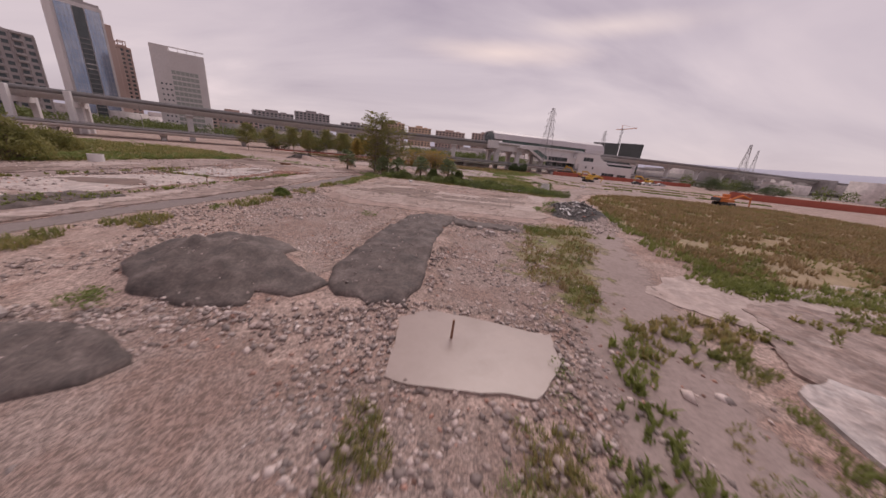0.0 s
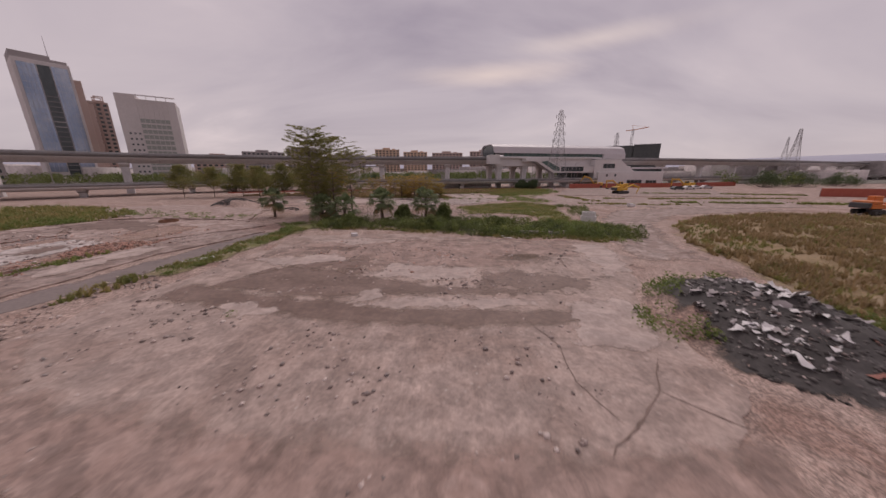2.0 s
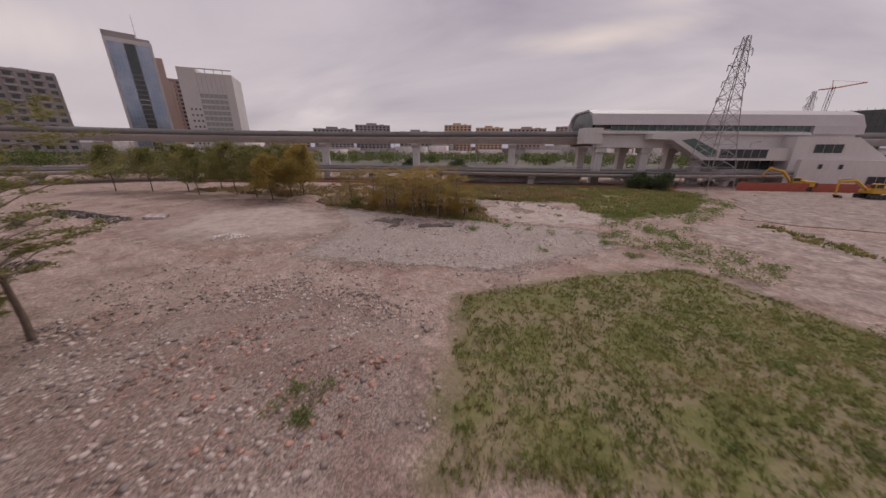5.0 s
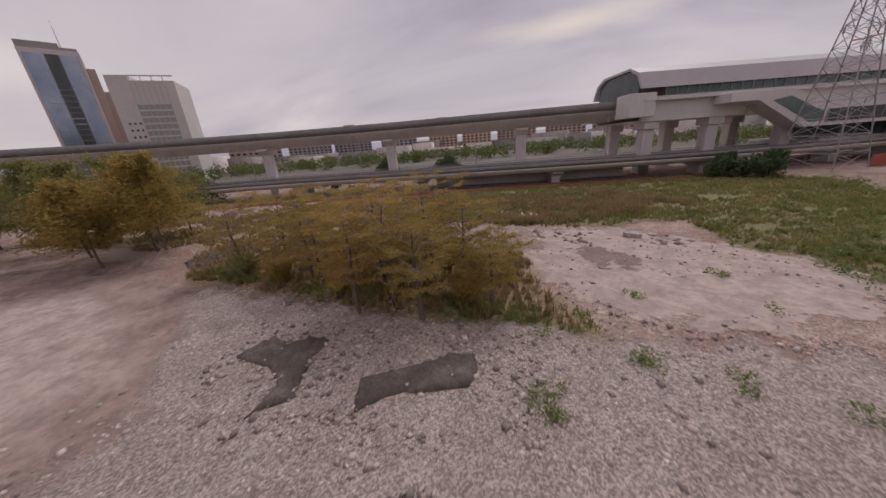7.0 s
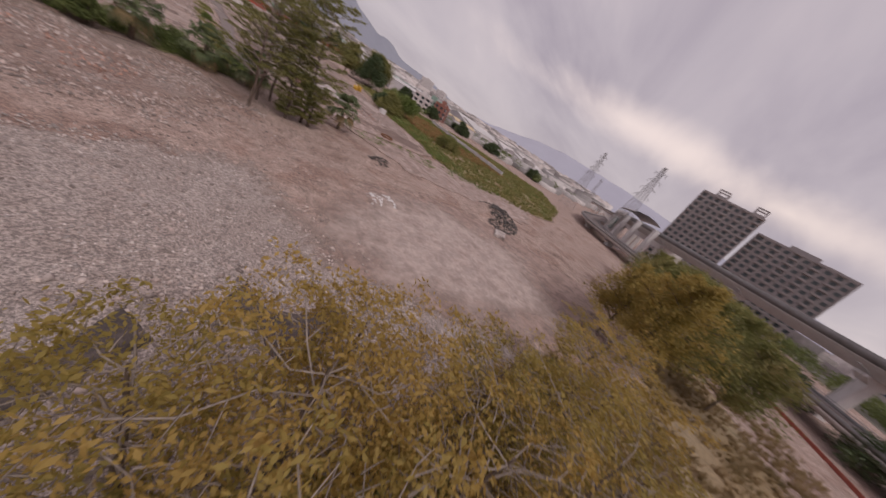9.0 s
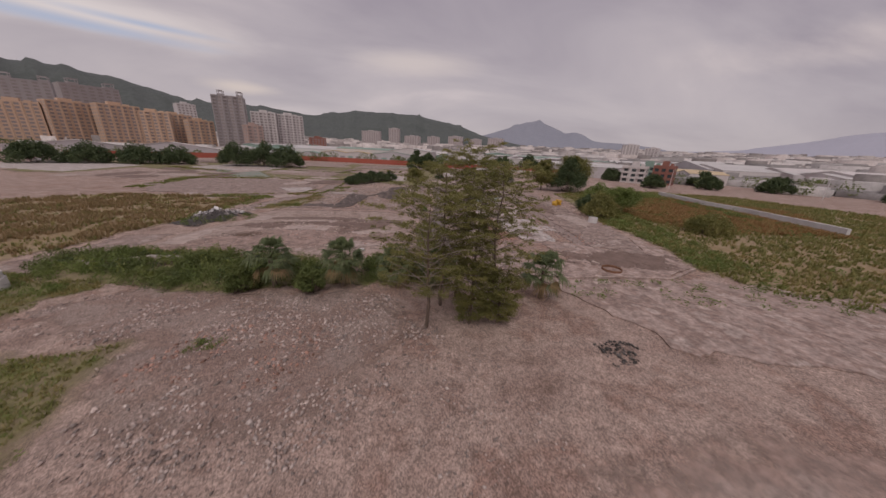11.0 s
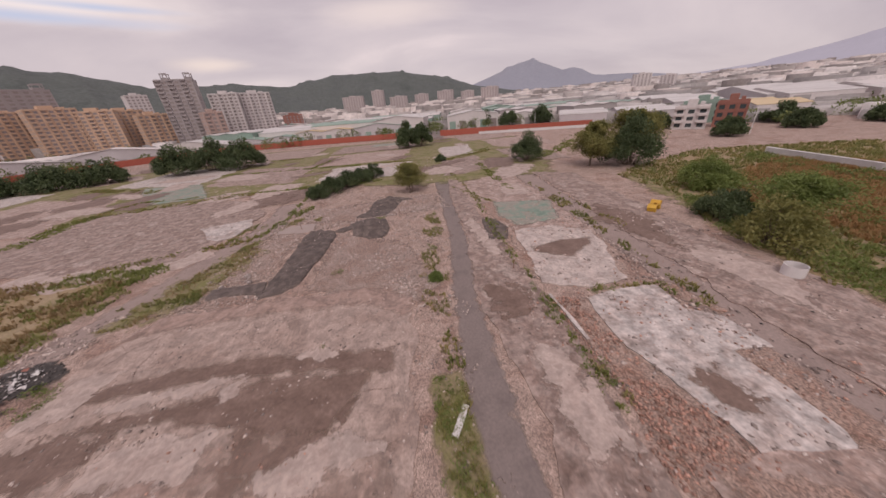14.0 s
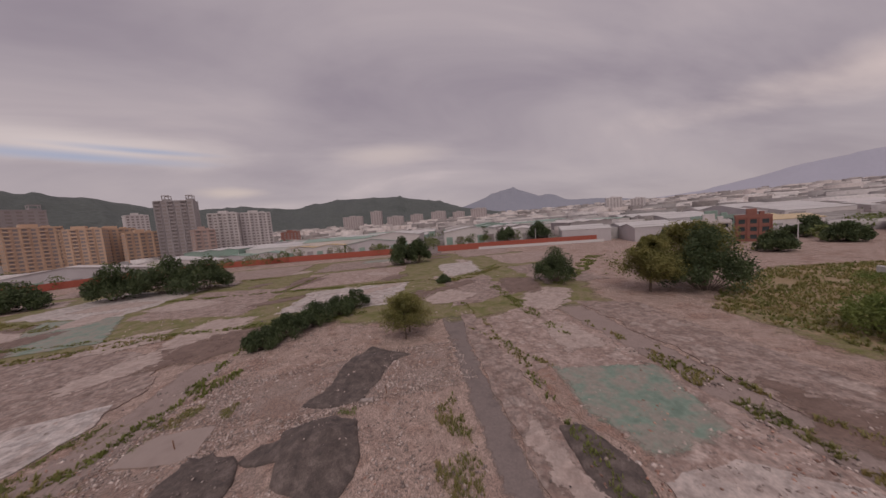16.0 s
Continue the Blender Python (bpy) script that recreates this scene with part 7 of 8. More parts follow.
# weedy joints among the old floors
for _i, (_a, _b, _w) in enumerate((((58, 8), (58, -20), 5), ((58, -20), (20, -24), 3.5), ((20, -24), (-14, -20), 2.5), ((34, 20), (10, 14), 2.2), ((10, 14), (2, -2), 2.2), ((58, -46), (90, -66), 4), ((-14, -52), (46, -66), 2.5), ((-30, -2), (-34, 14), 1.2), ((-31, 14), (-25, 58), 0.9),
                                   ((-48, 4), (-40, 52), 1.4), ((-60, -20), (-100, -52), 5), ((20, -94), (60, -100), 3), ((30, 30), (20, 21), 4), ((-38, -40), (-62, -54), 4), ((-41, 8), (-46, -30), 2), ((-16.9, 44), (-15.9, 52), 1.3), ((-27.2, 41), (-27.1, 46.8), 0.8), ((-26.1, 49), (-26, 58), 0.8), ((30, 22), (20.3, 21.4), 2.6), ((19.2, 32.4), (10.8, 32.1), 1.8), ((7.0, 9.0), (3.7, -27.4), 1.0), ((61, -12.5), (54, -30.7), 2.6), ((54, -30.7), (5.6, -21.6), 1.8), ((-31.2, 46), (-38.7, 47.2), 0.9), ((-38.7, 47.2), (-38.7, 52), 0.9), ((-34.4, -19.4), (-31.6, 13.4), 0.9), ((-29.1, 23.8), (-27.3, 38.7), 0.5), ((-48.4, 14.5), (-46.9, 35.8), 0.7), ((-62, -60), (-44, -46), 2), ((-40, -44), (-10, -54), 2), ((0, -92), (12, -56), 2), ((40, 122), (42, 104), 2.5), ((58, 102), (104, 96), 3), ((48, 112), (96, 110), 2.5), ((70, 132), (112, 122), 3), ((36, 100), (60, 96), 1.6))):
    _d = Vector((_b[0] - _a[0], _b[1] - _a[1])).normalized() * _w / 2
    grass("weeds in the joint between old floors", [(_a[0] - _d.y, _a[1] + _d.x), (_b[0] - _d.y, _b[1] + _d.x), (_b[0] + _d.y, _b[1] - _d.x), (_a[0] + _d.y, _a[1] - _d.x)], 9, 0.45, GRASS_MIX if _i % 2 else GRASS_GREEN, 300 + _i, 0.3, 5, 0.06)


# ---- bushes, trees, palms ----
PALEBARK = surface("pale_grey_bark", [(0.24, 0.19, 0.16), (0.36, 0.30, 0.26)], 2.0, 12.0, 0.3, 0.95, 0.5, 0.02)

def tube(path, radii, sides=6):
    path, n = np.asarray(path, float), len(path)
    t = np.gradient(path, axis=0)
    t /= np.linalg.norm(t, axis=1)[:, None] + 1e-9
    side = np.cross(t, np.where(np.abs(t[:, 2:3]) < 0.9, (0, 0, 1.0), (1.0, 0, 0)))
    side /= np.linalg.norm(side, axis=1)[:, None] + 1e-9
    other = np.cross(t, side)
    a = np.arange(sides) / sides * 2 * np.pi
    v = path[:, None] + np.asarray(radii)[:, None, None] * (side[:, None] * np.cos(a)[None, :, None] + other[:, None] * np.sin(a)[None, :, None])
    i = np.arange(n * sides).reshape(n, sides)
    f = np.stack([i[:-1], np.roll(i, -1, 1)[:-1], np.roll(i, -1, 1)[1:], i[1:]], -1).reshape(-1, 4)
    return v.reshape(-1, 3), f


def join_np(pieces):
    v, f, o = [], [], 0
    for a, b in pieces:
        v.append(a)
        f.append(b + o)
        o += len(a)
    return np.concatenate(v), np.concatenate(f)


def tree(at, h, spread, material, label, seed, tiers=6, bare=0.3, leaf=0.13, count=150, trunk=0.16, group="", flat=0.35, lean=0.4, per_tier=5, name="tree"):
    """Trunk with a slight lean, tiers of rising limbs, leaf clumps along and at the end of each limb."""
    r = np.random.default_rng(seed)
    ob = thing(name, label, "tree", (at[0], at[1], ground_z(*at)), r.random() * 360, group)
    k = 9
    z = np.linspace(-0.1, h * 0.93, k)
    drift = np.cumsum(r.normal(size=(k, 2)) * lean * h / 90, 0)
    drift -= drift[0]
    stem = np.c_[drift, z]
    part_np("trunk", *tube(stem, trunk * (1 - np.linspace(0, 0.88, k)), 8), BARK, ob, smooth=True)
    limbs, cs, rs = [], [], []
    for i in range(tiers):
        f = bare + (1 - bare) * (i + 0.3) / tiers
        base = np.array([np.interp(f * h, stem[:, 2], stem[:, j]) for j in range(3)])
        reach = spread * (1.05 - 0.75 * max(0, (f - 0.45) / 0.55)) * (0.75 + 0.4 * r.random())
        a0 = r.random() * 6.28
        for j in range(per_tier):
            a = a0 + j * 6.28 / per_tier + r.normal() * 0.35
            ln = reach * (0.6 + 0.55 * r.random())
            rise = ln * (0.25 + 0.4 * r.random())
            pts = np.array([base + np.array([math.cos(a + 0.2 * q * r.normal()) * ln * q, math.sin(a) * ln * q, rise * q ** 0.8]) for q in (0, 0.35, 0.7, 1)])
            limbs.append(tube(pts, trunk * (0.36 - 0.2 * f) * np.array([1, 0.75, 0.45, 0.12]), 5))
            for q in (0.45, 0.7, 0.95):
                c = base + (pts[3] - base) * q + np.append(r.normal(size=2) * ln * 0.13, 0.15)
                tw = np.array([base + (pts[3] - base) * (q - 0.2), (base + (pts[3] - base) * q + c) / 2, c])
                limbs.append(tube(tw, [0.025, 0.018, 0.008], 3))
                s = ln * (0.3 + 0.2 * r.random()) + 0.22
                cs.append(c)
                rs.append((s, s, s * flat + 0.12))
    part_np("branchwork", *join_np(limbs), BARK, ob, smooth=True)
    part_np("crown", *leaves(cs, rs, max(8, int(count * 90 / len(cs) / 1.0)), leaf, seed + 5, 0.0, 0.6), material, ob)
    return ob


def feathery(at, h, spread, material, label, seed, group, tiers=11, bare=0.27):
    """Straight stem, level tiers of thin branches that fan out wider towards the top, small flat tufts of leaves along the twigs, with gaps between."""
    r = np.random.default_rng(seed)
    ob = thing("feathery_tree", label, "tree", (at[0], at[1], ground_z(*at)), r.random() * 360, group)
    z = np.linspace(-0.1, h * 0.95, 9)
    drift = np.cumsum(r.normal(size=(9, 2)) * h / 110, 0)
    stem = np.c_[drift - drift[0], z]
    part_np("trunk", *tube(stem, 0.15 * (1 - np.linspace(0, 0.85, 9)), 8), BARK, ob, smooth=True)
    wood, cs, rs = [], [], []
    for i in range(tiers):
        f = bare + (1 - bare) * (i + 0.3) / tiers
        base = np.array([np.interp(f * h, stem[:, 2], stem[:, j]) for j in range(3)])
        reach = spread * (0.62 + 0.5 * f if f < 0.8 else 1.02 - 2.6 * (f - 0.8)) * (0.8 + 0.35 * r.random())
        a0 = r.random() * 6.28
        for j in range(5):
            a, ln = a0 + j * 1.257 + r.normal() * 0.3, reach * (0.6 + 0.5 * r.random())
            d = np.array([math.cos(a), math.sin(a), 0])
            s = np.array([-d[1], d[0], 0])
            rise = ln * (0.22 + 0.3 * r.random())
            bow = [base + d * ln * q + s * 0.12 * ln * math.sin(q * 3) * r.normal() + (0, 0, rise * q ** 0.7) for q in (0, 0.35, 0.7, 1)]
            wood.append(tube(np.array(bow), 0.05 * (1.15 - f) * np.array([1, 0.75, 0.5, 0.2]) + 0.006, 4))
            for q in (0.35, 0.5, 0.65, 0.8, 0.92, 1.0):
                p = base + (bow[3] - base) * q + (0, 0, rise * (q ** 0.7 - q))
                side = s * (1 if r.random() < 0.5 else -1) * ln * (0.12 + 0.22 * r.random()) * (1.2 - q * 0.5)
                c = p + side + d * 0.12 * ln + (0, 0, 0.08 + 0.1 * r.random())
                wood.append(tube(np.array([p, (p + c) / 2 + (0, 0, 0.03), c]), [0.016, 0.011, 0.005], 3))
                w = 0.3 + 0.36 * r.random()
                cs.append(c)
                rs.append((w, w, 0.11 + 0.08 * r.random()))
    part_np("branchwork", *join_np(wood), PALEBARK, ob, smooth=True)
    part_np("crown", *leaves(cs, rs, 62 if tiers > 8 else 36, 0.066 if tiers > 8 else 0.06, seed + 5, 0.0, 0.5), material, ob)
    return ob


def whips(at, h, spread, material, label, seed, group):
    """Many slim stems from one root, arching out, with narrow leaves loosely along them."""
    r = np.random.default_rng(seed)
    ob = thing("whippy_shrub", label, "shrub", (at[0], at[1], ground_z(*at)), r.random() * 360, group)
    wood, cs, rs = [], [], []
    for i in range(26):
        a, lean = r.random() * 6.28, spread * (0.15 + 0.85 * r.random() ** 0.7)
        top = h * (0.62 + 0.42 * r.random()) * (1 - 0.28 * (lean / spread) ** 2)
        d = np.array([math.cos(a), math.sin(a)])
        q = np.array([0, 0.3, 0.6, 0.85, 1.0])
        path = np.c_[d[None] * (lean * q ** 1.5)[:, None] + r.normal(size=(5, 2)) * 0.06, -0.1 + (top + 0.1) * q ** 0.85]
        wood.append(tube(path, [0.022, 0.018, 0.012, 0.008, 0.004], 4))
        for t in np.arange(0.22, 1.03, 0.07):
            c = np.array([np.interp(t, q, path[:, k]) for k in range(3)]) + r.normal(size=3) * 0.1
            w = 0.16 + 0.16 * r.random()
            cs.append(c)
            rs.append((w, w, w * 1.2))
    part_np("stemwork", *join_np(wood), BARK, ob)
    part_np("foliage", *leaves(cs, rs, 13, 0.06, seed, 0.0), material, ob)
    return ob


def bush(at, rx, ry, h, material, label, seed, leaf=0.12, count=90, group="", name="bush"):
    """Short stems under a lumpy, gappy mass of leaves."""
    r = np.random.default_rng(seed)
    ob = thing(name, label, "bush", (at[0], at[1], ground_z(*at)), r.random() * 360, group)
    stems, cs, rs = [], [], []
    for i in range(44):
        a, q = r.random() * 6.28, r.random() ** 0.6
        x, y = math.cos(a) * rx * q * 0.85, math.sin(a) * ry * q * 0.85
        z = h * (0.14 + 0.72 * (1 - q * q * 0.85) * (0.3 + 0.7 * r.random()))
        cs.append((x, y, z))
        s = 0.28 * (rx + ry) / 2 * (0.7 + 0.6 * r.random())
        rs.append((s, s, min(s, h * 0.3)))
        stems.append(tube(np.array([(x * 0.2, y * 0.2, -0.1), (x * 0.6, y * 0.6, z * 0.5), (x, y, z)]), [0.06, 0.04, 0.015], 4))
    part_np("stemwork", *join_np(stems), BARK, ob)
    part_np("foliage", *leaves(cs, rs, count, leaf, seed, 0.55), material, ob)
    return ob


def palm(at, h, seed, size=1.6):
    """Fan palm: stout ringed trunk, fans of narrow blades on arching stalks, dry skirt below."""
    r = np.random.default_rng(seed)
    ob = thing("fan_palm", "young fan palm with drooping fronds in the bushes", "palm", (at[0], at[1], ground_z(*at)), r.random() * 360, "palms in the hedge")
    zs = np.linspace(-0.1, h, 14)
    part_np("trunk", *tube(np.c_[0.05 * np.sin(zs), 0.04 * np.cos(zs * 1.3), zs], 0.17 + 0.03 * (np.arange(14) % 2) + 0.05 * np.linspace(1, 0, 14), 8), BARK, ob, smooth=True)
    stalks, blades, dry = [], [], []
    for i in range(42):
        a = i * 2.4 + r.normal() * 0.2
        e = radians(80 - 130 * (i / 42) + r.normal() * 8)
        d = np.array([math.cos(a) * math.cos(e), math.sin(a) * math.cos(e), math.sin(e)])
        L = size * (0.6 + 0.35 * r.random())
        p0 = np.array([0, 0, h - 0.1])
        p1 = p0 + d * L
        stalks.append(tube(np.array([p0, (p0 + p1) / 2 + (0, 0, 0.06), p1]), [0.03, 0.022, 0.014], 4))
        side = np.cross(d, (0, 0, 1))
        side /= np.linalg.norm(side) + 1e-9
        nor = np.cross(side, d)
        fan = []
        for q in range(15):
            b = radians(-78 + 156 * q / 14)
            w = d * math.cos(b) + side * math.sin(b)
            ln = size * (0.62 + 0.16 * r.random()) * (1 - 0.2 * abs(q - 7) / 7)
            mid, tip = p1 + w * ln * 0.6, p1 + w * ln - np.array([0, 0, 0.34 * size * (0.4 + r.random())])
            wd = np.cross(w, nor) * 0.036 * size
            fan.append((np.array([p1 - wd * 0.3, p1 + wd * 0.3, mid + wd, mid - wd]), np.array([[0, 1, 2, 3]])))
            fan.append((np.array([mid - wd, mid + wd, tip + wd * 0.1, tip - wd * 0.1]), np.array([[0, 1, 2, 3]])))
        (dry if i > 36 else blades).extend(fan)
    part_np("frond_stalk", *join_np(stalks), LEAF_PALM, ob)
    part_np("frond_crown", *join_np(blades), LEAF_PALM, ob)
    part_np("dry_skirt", *join_np(dry), GRASS_DRY, ob, "dry brown hanging fronds")
    return ob


for _i, (_x, _y, _h) in enumerate(((2.7, 75.3, 3.1), (-3.8, 75.8, 3.0), (-22.6, 80.6, 2.9), (-9.2, 75.2, 2.2), (-13.0, 76.6, 2.2))):
    palm((_x, _y), _h, 400 + _i, 1.7)
for _i, (_x, _y, _r, _h) in enumerate(((5.4, 75.8, 1.5, 3.2), (-0.9, 76.8, 1.4, 3.0), (3.4, 70.6, 1.8, 1.8), (-7.4, 71.6, 2.0, 1.9), (12, 69.5, 1.9, 1.7))):
    bush((_x, _y), _r, _r, _h, LEAF_DARK, "dense dark green bush beside the palms", 420 + _i, 0.11, 130, "bushes in the hedge")
for _i, (_x, _y, _h, _s) in enumerate(((-12.6, 80.8, 12.4, 3.2), (-10.8, 84.2, 10.4, 3.2), (-14.4, 79.4, 13.4, 2.8), (-16.2, 83.6, 12.4, 3.0), (-15.8, 80.6, 12.6, 2.8))):
    feathery((_x, _y), _h, _s * 1.2, LEAF_TREE, "slender feathery tree with tiered olive green branches", 440 + _i, "feathery trees by the hedge")
for _i, (_x, _y, _h, _s) in enumerate(((-14.4, 84.0, 4.8, 2.0), (-16.8, 84.2, 4.2, 2.0))):
    feathery((_x, _y), _h, _s, LEAF_TREE, "young feathery tree leafy down to the ground", 590 + _i, "feathery trees by the hedge", 9, 0.06)
# small yellowing trees of the thicket over low shrubs and weeds
for _i, (_x, _y, _h, _s) in enumerate(((-15.4, 119.6, 5.2, 2.6), (-12.0, 120.4, 5.6, 2.7), (-9.0, 119.2, 5.4, 2.6), (-6.2, 120.6, 5.8, 2.8), (-3.4, 118.8, 6.0, 2.8), (-0.4, 118.6, 6.2, 2.8), (2.0, 118.2, 5.0, 2.2), (-0.8, 121.2, 4.2, 2.2), (-4.8, 122.0, 4.2, 2.2), (-10, 122.4, 4.2, 2.2), (-1.6, 116.2, 5.8, 2.4), (-7.0, 117.6, 4.8, 2.2), (0.4, 114.8, 5.0, 2.0), (-3.2, 115.0, 5.2, 2.1), (3.8, 116.2, 3.8, 1.6))):
    feathery((_x, _y), _h, _s, LEAF_YELLOW if _i % 3 == 1 else LEAF_OLIVE, "small thin tree with olive and yellow brown leaves", 460 + _i, "yellowing trees in the thicket", 6, 0.3)
for _i, (_x, _y, _h, _s) in enumerate(((-14, 118.6, 2.6, 1.6), (-10.4, 118.2, 2.8, 1.6), (-5.2, 116.9, 2.8, 1.6), (-1.8, 117.8, 3.2, 1.7), (2.6, 116.2, 2.8, 1.6), (0.6, 119.8, 3.2, 1.7), (4.0, 119.6, 2.8, 1.5), (-7.4, 121, 3.0, 1.7), (-2.4, 121.0, 3.0, 1.7), (-8, 125, 2.4, 1.5), (-2.4, 124, 2.4, 1.5), (-14, 126, 2.4, 1.6))):
    whips((_x, _y), _h, _s, LEAF_YELLOW if _i % 3 else GRASS_MIX, "low whippy shrub with yellow brown leaves", 560 + _i, "yellowing shrubs in the thicket")
undergrowth("green weeds at the thicket's foot", [(-19, 118.4), (-5, 116.2), (3.4, 114.6), (8.6, 114), (8.2, 116), (3.6, 116.6), (-6, 117.8), (-18, 119.8)], 1.8, 0.6, LEAF_MID, 59, 0.07, 36, 0.45, 0.3)
for _i, (_x, _y, _h, _s) in enumerate(((-64.5, 122, 8.6, 3.8), (-57, 124, 9.2, 4.0), (-50, 121, 8.6, 3.8), (-44, 124, 9.4, 4.0), (-37, 122, 9.0, 3.8), (-31, 124, 8.8, 3.6), (-26.5, 122, 8.2, 3.2), (-72, 120, 9, 4.2), (-34, 130, 7.6, 3.4), (-31, 119.6, 7.2, 3.0), (-40, 129, 8.4, 3.6), (-54, 129, 8.4, 3.8))):
    tree((_x, _y), _h, _s, LEAF_OLIVE if _i in (9, 6) else LEAF_TREE if _i % 2 else GRASS_MIX, "young broadleaf tree in a row with yellow green leaves", 480 + _i, 7, 0.22, 0.11, 190, 0.12, "row of young trees by the yard", 0.7, 0.5, 5)
# bushes and round trees back along the lane
for _i, (_x, _y, _w, _h) in enumerate(((2.4, -9.4, 3.0, 3.6), (-0.8, -13, 3.4, 4.6), (-4.4, -17.4, 3.4, 4.8), (-8, -21.8, 3.4, 4.6), (-11.6, -26.2, 3.2, 4.6))):
    bush((_x, _y), _w, _w, _h, LEAF_DEEP, "dense dark evergreen bush in a row by the rubble", 500 + _i, 0.16, 150, "evergreens by the lane")
tree((-19.6, -2), 6.4, 3.2, LEAF_TREE, "bushy grey green tree with many bare lower stems", 504, 7, 0.25, 0.12, 150, 0.14, "", 0.8)
tree((-20.6, -5), 6.0, 3.0, LEAF_TREE, "bushy grey green tree with many bare lower stems", 505, 7, 0.25, 0.12, 150, 0.14, "", 0.8)
bush((-60.6, -22), 5.4, 5.4, 9.2, LEAF_DEEP, "round dense dark green tree on the old floor", 506, 0.22, 260, "", "round_tree")
bush((-36, -40), 2.2, 2.2, 2.6, LEAF_DEEP, "small round dark bush by the lane", 507, 0.16, 90)
bush((-17.2, 38.4), 0.9, 0.9, 1.1, LEAF_MID, "small bright green bush at the lane", 508, 0.09, 70)
bush((-79, 0), 7.5, 7.0, 13.5, LEAF_DEEP, "large dense dark green tree at the field", 509, 0.26, 300, "", "broad_tree")
bush((-74, 24), 5.5, 5.0, 6.6, LEAF_MID, "broad green bush in the overgrown field", 514, 0.2, 220)
tree((-84, -5), 12.5, 6.5, LEAF_TREE, "large spreading olive green tree at the field", 510, 7, 0.2, 0.24, 300, 0.36, "", 0.8, 0.5, 6)
tree((-70, -4), 11, 5.0, LEAF_TREE, "large spreading olive green tree at the field", 511, 7, 0.2, 0.22, 260, 0.3, "", 0.8, 0.5, 6)
bush((-61.2, 36.8), 3.6, 3.4, 5.0, LEAF_DEEP, "large dark green bush at the field's edge", 512, 0.16, 200)
tree((-67, 41.2), 5.6, 4.6, LEAF_MID, "low spreading green tree at the field's edge", 513, 6, 0.25, 0.15, 200, 0.16, "", 0.7)
for _i, (_x, _y, _h, _s) in enumerate(((44, -84, 14, 9), (57, -86, 16, 10), (70, -84, 14, 9), (98, -84, 10, 9), (112, -80, 10, 9), (128, -74, 10, 9), (142, -66, 10, 9), (-31, -92, 14, 6.5), (-38, -93, 13, 6), (-140, -150, 15, 9), (-118, -160, 14, 8), (-104, -172, 13, 8), (-92, -176, 10, 6), (-150, -60, 9, 6), (-190, -36, 9, 7), (-175, -20, 8, 6), (-205, -10, 9, 7), (-140, -20, 7, 5), (-230, 20, 9, 7))):
    bush((_x, _y), _s, _s, _h, LEAF_DEEP, "broad dark green street tree by the hoarding", 520 + _i, 0.42, 170, "street trees by the hoarding", "street_tree")
for _i, (_x, _y, _h, _s) in enumerate(((-57.5, 45.2, 6.5, 4.2), (-70, 60, 5, 4), (42, 158, 4.5, 3.2), (38, 160, 4.5, 3.0), (-60, 152, 6, 5), (-75, 146, 6, 5), (-30, 182, 7, 5), (-14, 190, 6, 5), (150, 170, 7, 7), (172, 176, 7, 8), (196, 180, 7, 8))):
    bush((_x, _y), _s, _s, _h, LEAF_DEEP if _i > 1 else LEAF_TREE, "dark green tree standing before the viaduct", 550 + _i, 0.2, 120, "trees near the viaduct", "small_tree")

# ---- hills round the plain ----
EYE0 = (-13.0, 62.0)


def ridge(name, label, crest, depth, material, seed, rough=0.03, steps=150):
    """A range of hills: crest rows of (bearing, distance, height), broken by noise, falling to the plain on both sides."""
    b = np.linspace(crest[0][0], crest[-1][0], steps)
    d = np.interp(b, [c[0] for c in crest], [c[1] for c in crest])
    h = np.interp(b, [c[0] for c in crest], [c[2] for c in crest])
    h = h * np.array([1 + rough * (noise.noise(Vector((q * 0.35, seed, 0))) + 0.5 * noise.noise(Vector((q * 1.1, seed, 3))) + 0.25 * noise.noise(Vector((q * 3.0, seed, 7)))) for q in b])
    rows = [(-1.0, 0.0), (-0.8, 0.22), (-0.55, 0.52), (-0.3, 0.8), (-0.12, 0.95), (0.0, 1.0), (0.3, 0.7), (1.0, 0.0)]
    v = []
    for i, (f, k) in enumerate(rows):
        for q, dd, hh in zip(b, d, h):
            s = 1 + (0.12 * noise.noise(Vector((q * 0.8, f * 3, seed))) if 0 < i < 7 and i != 5 else 0)
            a = radians(q)
            r = dd + depth * f
            v.append((EYE0[0] + r * math.sin(a), EYE0[1] + r * math.cos(a), -3 + hh * k * s))
    n = len(b)
    i = np.arange(len(v)).reshape(len(rows), n)
    f = np.stack([i[:-1, :-1], i[:-1, 1:], i[1:, 1:], i[1:, :-1]], -1).reshape(-1, 4)
    return tagged(part_np(name, v, f, material, smooth=True), label, "hills", kind="structure")


ridge("hills", "dark wooded ridge of hills behind the town", [(118, 1500, 120), (130, 1500, 200), (139, 1500, 205), (146, 1500, 195), (152, 1500, 150), (156, 1500, 150), (162, 1500, 155), (169, 1550, 140), (176, 1600, 180), (186, 1600, 180), (194, 1700, 150), (199, 1700, 100), (206, 1700, 60)], 500, HILLM, 2.0)
ridge("hills", "blue mountain with a flat rocky peak, haze put into its colour", [(194, 3000, 60), (198, 3000, 150), (202, 3000, 215), (206, 3000, 285), (208.5, 3000, 310), (211, 3000, 255), (213, 3000, 205), (215, 3000, 215), (218, 3000, 140), (222, 3000, 135), (226, 3000, 110), (231, 3000, 60), (240, 3000, 50), (252, 3000, 20)], 600, FARHILL, 5.0, 0.02, 120)
